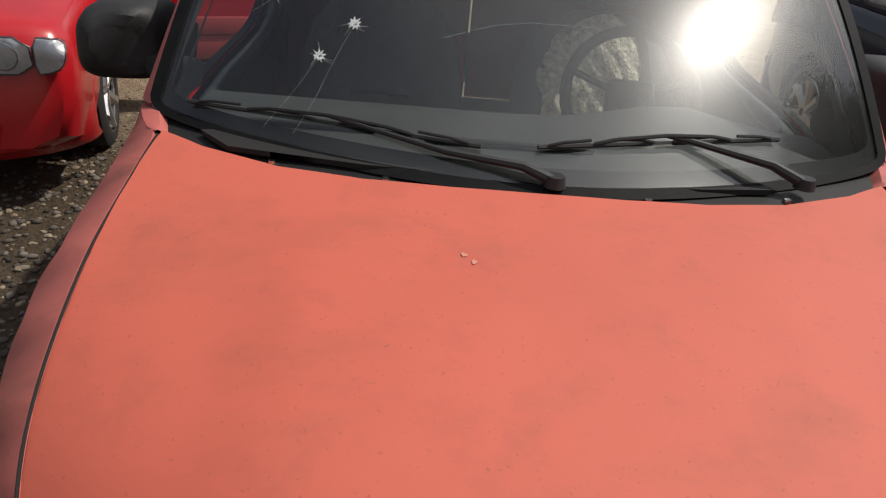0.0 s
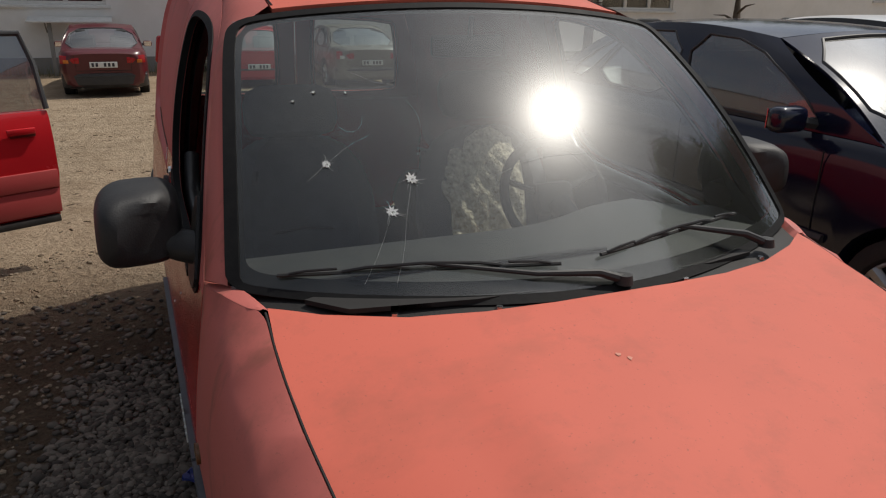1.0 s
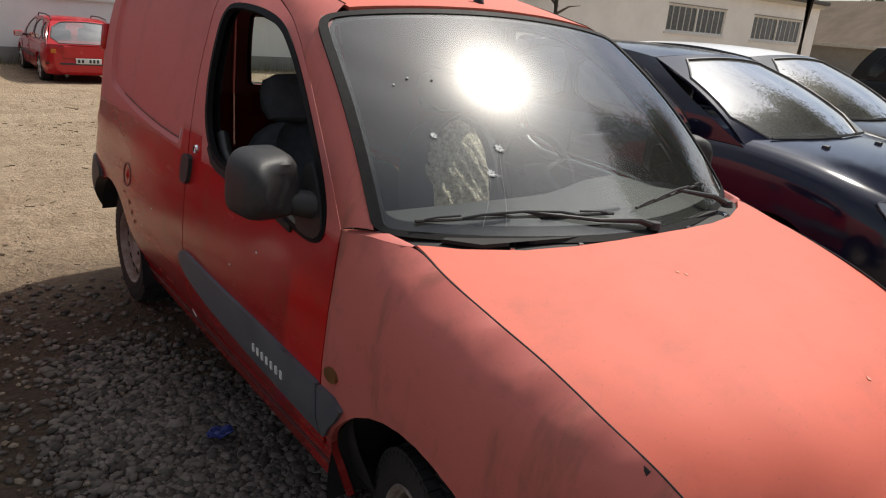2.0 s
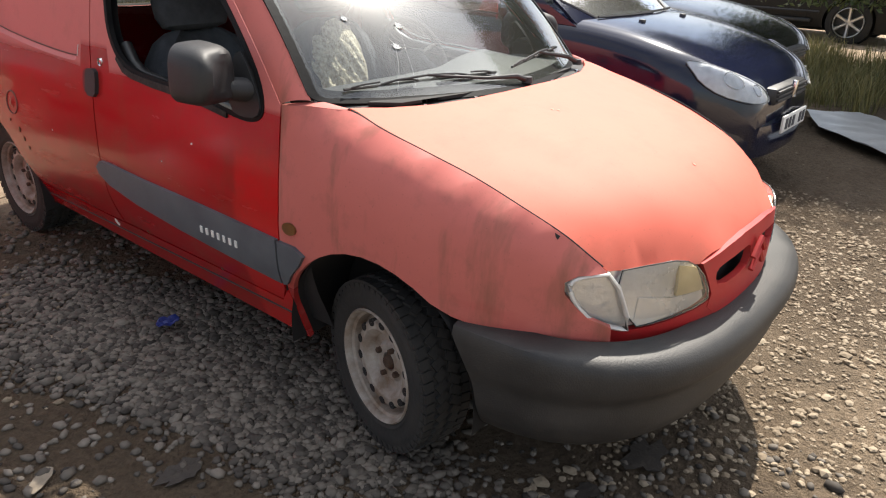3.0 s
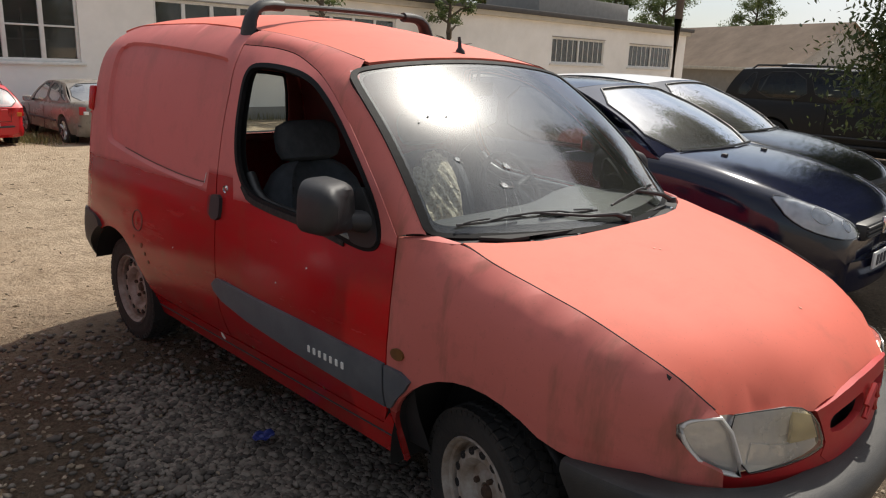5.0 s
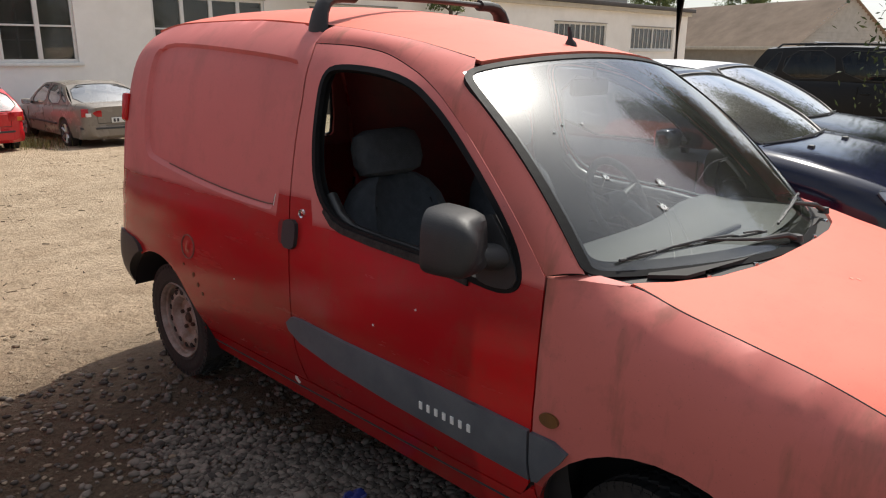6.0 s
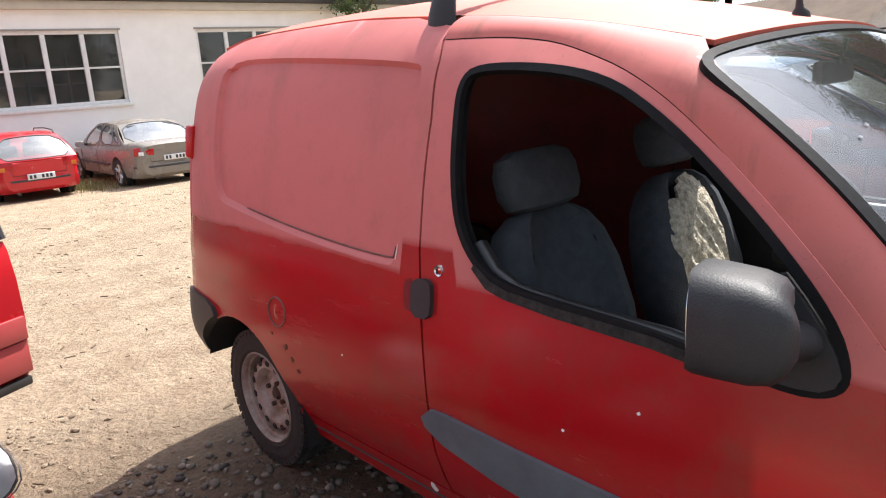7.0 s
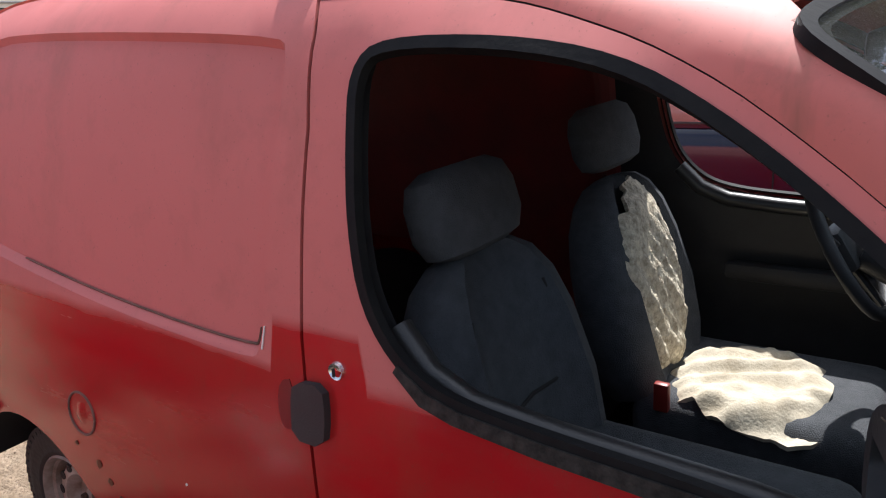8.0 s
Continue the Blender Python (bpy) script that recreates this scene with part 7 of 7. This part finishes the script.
red = car("saloon_car", "bright red saloon with its front door open", pose(-2.548, 1.783, 0.0, 0, 0, 15), RED_SALOON, RED)
part("door_opening", box(0.832, 0.856, 1.42, 2.40, 0.30, 0.90, 0.006), DARK, red)
dr = new("front_door")
dr.parent = red
dr.matrix_basis = pose(0.75, 1.40, 0.03, 0, 0, -79.8) @ Matrix.Diagonal((1, 0.86, 1, 1))
dr["label"] = "open red front door with a grey sill edge"
rings = []
for z, x in ((0.27, -0.03), (0.36, 0.0), (0.55, 0.012), (0.75, 0.008), (0.88, -0.012), (0.92, -0.03)):
    rings.append([Vector((x, 0.0, z)), Vector((x, 0.55, z)), Vector((x, 1.07 + 0.02 * (z > 0.4), z)), Vector((x - 0.09, 1.07 + 0.02 * (z > 0.4), z)), Vector((x - 0.09, 0.0, z))])
skin = part("skin", loft(rings), RED, dr)
part("moulding", box(-0.004, 0.024, 0.01, 1.08, 0.47, 0.58, 0.008), bpy.data.materials["red_moulding"], dr, "dull red rub moulding")
part("lower_panel", box(-0.02, 0.017, 0.01, 1.075, 0.315, 0.466, 0.008), bpy.data.materials["red_moulding"], dr, "faded lower door panel")
part("sill_edge", box(-0.06, 0.016, 0.0, 1.06, 0.255, 0.298, 0.01), BUMPER, dr, "grey sill edge")
# shallow dark red block; its colour stands for the recess's shade
part("handle_recess", box(0.002, 0.014, 0.82, 0.98, 0.785, 0.815, 0.005), SCOOP, dr)
part("handle", box(0.008, 0.028, 0.80, 0.98, 0.800, 0.838, 0.008), RED, dr)
fr = [Vector((-0.03, 0.02, 0.92)), Vector((-0.06, 0.30, 1.13)), Vector((-0.12, 0.58, 1.31)), Vector((-0.14, 0.80, 1.355)), Vector((-0.14, 1.03, 1.35)), Vector((-0.10, 1.08, 1.18)), Vector((-0.03, 1.09, 0.93))]
part("window_frame", tube(fr, 0.018, 8), TRIM, dr)
gl = bmesh.new()
gv = [gl.verts.new(p) for p in fr]
gl.faces.new(gv)
bmesh.ops.triangulate(gl, faces=gl.faces[:])
pane = part("pane", gl, CAR_GLASS, dr)
pane.visible_shadow = False
part("inner_trim", box(-0.15, -0.09, 0.08, 1.0, 0.34, 0.88, 0.02), CABIN, dr)
part("mirror", moved(box(-0.10, 0.11, -0.06, 0.09, -0.07, 0.07, 0.05, 3), pose(0.11, 0.17, 0.965)), RED, dr)
part("mirror_foot", tube([Vector((-0.02, 0.12, 0.93)), Vector((0.06, 0.10, 0.95))], 0.03, 8), TRIM, dr)


# ---- trees and grass ----
def leaf_material(name, a, c):
    m = bpy.data.materials.new(name)
    m.use_nodes = True
    nt = m.node_tree
    b = nt.nodes["Principled BSDF"]
    b.inputs["Roughness"].default_value = 0.55
    geo = nt.nodes.new("ShaderNodeNewGeometry")
    mix = nt.nodes.new("ShaderNodeMix")
    mix.data_type = "RGBA"
    mix.inputs["A"].default_value, mix.inputs["B"].default_value = (*a, 1), (*c, 1)
    nt.links.new(geo.outputs["Random Per Island"], mix.inputs["Factor"])
    nt.links.new(mix.outputs["Result"], b.inputs["Base Color"])
    tr = nt.nodes.new("ShaderNodeBsdfTranslucent")
    nt.links.new(mix.outputs["Result"], tr.inputs["Color"])
    ms = nt.nodes.new("ShaderNodeMixShader")
    ms.inputs["Fac"].default_value = 0.3
    nt.links.new(b.outputs["BSDF"], ms.inputs[1])
    nt.links.new(tr.outputs["BSDF"], ms.inputs[2])
    nt.links.new(ms.outputs["Shader"], nt.nodes["Material Output"].inputs["Surface"])
    return m


LEAF = leaf_material("willow_leaf", (0.045, 0.075, 0.02), (0.11, 0.13, 0.045))
LEAF2 = leaf_material("birch_leaf", (0.06, 0.10, 0.03), (0.13, 0.16, 0.05))
BARK = material("bark", (0.11, 0.09, 0.07), 0.9, vary=(0.05, 0.04, 0.03), scale=8, bump=0.8, bump_scale=20)


def leaves_mesh(name, centres, sizes, mat, parent, seed, droop):
    """Many small folded leaves as one mesh."""
    rs2 = np.random.RandomState(seed)
    n = len(centres)
    c = np.array(centres)
    ax = rs2.normal(size=(n, 3))
    ax[:, 2] -= droop
    ax /= np.linalg.norm(ax, axis=1)[:, None]
    sd = np.cross(ax, rs2.normal(size=(n, 3)))
    sd /= np.linalg.norm(sd, axis=1)[:, None]
    sz = np.array(sizes)[:, None]
    p0, p2 = c - ax * sz, c + ax * sz
    up = np.cross(ax, sd) * sz * 0.12
    p1, p3 = c + sd * sz * 0.38 + up, c - sd * sz * 0.38 + up
    v = np.stack([p0, p1, p2, p3], axis=1).reshape(-1, 3)
    f = np.arange(n)[:, None] * 4 + np.array([[0, 1, 2, 0, 2, 3]])
    me = bpy.data.meshes.new(name)
    me.from_pydata(v.tolist(), [], f.reshape(-1, 3).tolist())
    me.materials.append(mat)
    ob = new(name, me)
    ob.parent = parent
    ob["kind"] = "stuff"
    return ob


def tree(x, y, z, height, spread, low, count, leaf, mat, label, seed, weeping=0.0):
    """A trunk that forks into limbs and twigs, with leaves in clumps round the twigs' ends."""
    r2 = random.Random(seed)
    e = empty("tree", pose(x, y, z), label, "tree")
    bms = [tube([Vector((0, 0, -0.1)), Vector((0.05, 0.02, height * 0.25)), Vector((-0.03, 0.08, height * 0.55)), Vector((0.02, 0, height * 0.92))], [height * 0.032, height * 0.025, height * 0.016, 0.02], 10)]
    part("trunk", bms[0], BARK, e)
    cen, siz = [], []
    limbs = []
    for k in range(16):
        h = height * (0.20 + 0.68 * k / 15)
        a = k * 2.4 + r2.uniform(-0.4, 0.4)
        ln = spread * (1.0 - 0.55 * abs(k / 15 - 0.35)) * r2.uniform(0.75, 1.1)
        tip = Vector((math.cos(a) * ln, math.sin(a) * ln, h + ln * r2.uniform(0.15, 0.55) * (1 - weeping)))
        b0 = Vector((0, 0, h))
        midp = b0.lerp(tip, 0.5) + Vector((0, 0, 0.12 * ln))
        limbs.append(tube([b0, midp, tip], [height * 0.010, height * 0.006, 0.01], 6))
        for q in range(int(count / 16 / 60)):
            t = r2.uniform(0.35, 1.05)
            cc = b0.lerp(midp, t * 2) if t < 0.5 else midp.lerp(tip, t * 2 - 1)
            cc = cc + Vector((r2.gauss(0, 0.13), r2.gauss(0, 0.13), r2.gauss(0, 0.11))) * spread * 0.9
            rad = spread * r2.uniform(0.08, 0.2)
            hang = weeping * r2.uniform(0.3, 1.0) * height * 0.30
            for _ in range(60):
                d = Vector((r2.gauss(0, 1), r2.gauss(0, 1), r2.gauss(0, 0.8))) * rad * 0.6
                p = cc + d - Vector((0, 0, hang * r2.random()))
                if p.z > low:
                    cen.append(tuple(p))
                    siz.append(leaf * r2.uniform(0.6, 1.3))
    for lb in limbs:
        part("limb", lb, BARK, e)
    leaves_mesh("crown", cen, siz, mat, e, seed, 0.3 + weeping)
    return e


tree(9.35, 0.0, 0, 8.5, 2.55, 0.9, 300000, 0.045, LEAF, "tall drooping willow beside the parked cars", 3, 0.55)
tree(17.5, -5.5, 0, 9, 3.4, 1.0, 16000, 0.10, LEAF, "broad willow behind the cars", 5, 0.5)
for i, (x, y, h, sp) in enumerate([(19, 36, 9.5, 2.2), (23, 38, 10, 2.2), (46, 42, 12, 2.6), (52, 44, 11.5, 2.6), (58, 44, 13, 2.8), (64, 46, 12, 3.0), (95, 52, 15, 4), (112, 46, 15, 4), (76, 48, 13, 3.4), (30, 26.5, 4.2, 1.6), (-14, 42, 9, 3)]):
    tree(x, y, -0.66, h, sp, 1.2, 15000, 0.17, LEAF2, "slender tree behind the workshop" if x < 40 else "tree far behind the yard", 20 + i)
tree(13.4, 20.2, -0.62, 6.4, 1.25, 4.0, 9000, 0.07, LEAF2, "young birch standing before the workshop wall", 51)
tree(19.7, 20.2, -0.62, 6.0, 1.1, 3.7, 7000, 0.07, LEAF2, "young birch standing before the workshop wall", 57)


def grass(name, spots, label, seed):
    rs3 = np.random.RandomState(seed)
    vs, fs = [], []
    for x, y, h in spots:
        a, ln = rs3.uniform(0, 6.28), rs3.uniform(0.2, 0.7) * h
        w = 0.004 + 0.004 * h
        z = lay(x, y)
        dx, dy = math.cos(a), math.sin(a)
        k = len(vs)
        vs += [(x - dy * w, y + dx * w, z), (x + dy * w, y - dx * w, z), (x + dx * ln * 0.4 - dy * w * 0.7, y + dy * ln * 0.4 + dx * w * 0.7, z + h * 0.65), (x + dx * ln * 0.4 + dy * w * 0.7, y + dy * ln * 0.4 - dx * w * 0.7, z + h * 0.65), (x + dx * ln, y + dy * ln, z + h)]
        fs += [(k, k + 1, k + 3, k + 2), (k + 2, k + 3, k + 4)]
    me = bpy.data.meshes.new(name)
    me.from_pydata(vs, [], fs)
    me.materials.append(leaf_material("grass_blade", (0.09, 0.10, 0.03), (0.30, 0.25, 0.10)))
    tagged(new(name, me), label, "grass", kind="stuff")


spots = []
for _ in range(95):
    cx, cy = rs.normal(8.3, 1.2), rs.normal(0.7, 0.6)
    if cx < 6.2 or cy < -0.6:
        continue
    tall, wide_c = rs.uniform(0.12, 0.42), rs.uniform(0.06, 0.2)
    for _ in range(75):
        spots.append((rs.normal(cx, wide_c), rs.normal(cy, wide_c), tall * rs.uniform(0.4, 1.15)))
for _ in range(2600):
    spots.append((rs.uniform(-12, 14), 21.2 - abs(rs.normal(0, 0.35)), rs.uniform(0.05, 0.35)))
for _ in range(900):
    spots.append((rs.normal(3.15, 0.25), rs.normal(18.0, 0.7), rs.uniform(0.05, 0.25)))
grass("grass", spots, "rough green grass in tufts on the earth", 6)
bin_e = empty("refuse_bin", pose(6.9, -0.75, lay(6.9, -0.75), 0, 0, 15), "black plastic refuse bin standing in the grass", "bin")
part("body", loft([[Vector((sx * w, sy * d, z)) for sx, sy in ((-1, -0.8), (-0.85, -1), (0.85, -1), (1, -0.8), (1, 0.8), (0.85, 1), (-0.85, 1), (-1, 0.8))] for z, w, d in ((0.0, 0.22, 0.19), (0.03, 0.235, 0.20), (0.55, 0.29, 0.25), (0.57, 0.31, 0.27), (0.60, 0.31, 0.27))]), TRIM, bin_e)
part("lid", loft([[Vector((sx * w, sy * d, z)) for sx, sy in ((-1, -0.8), (-0.85, -1), (0.85, -1), (1, -0.8), (1, 0.8), (0.85, 1), (-0.85, 1), (-1, 0.8))] for z, w, d in ((0.60, 0.32, 0.28), (0.625, 0.32, 0.28), (0.65, 0.27, 0.23))]), TRIM, bin_e)
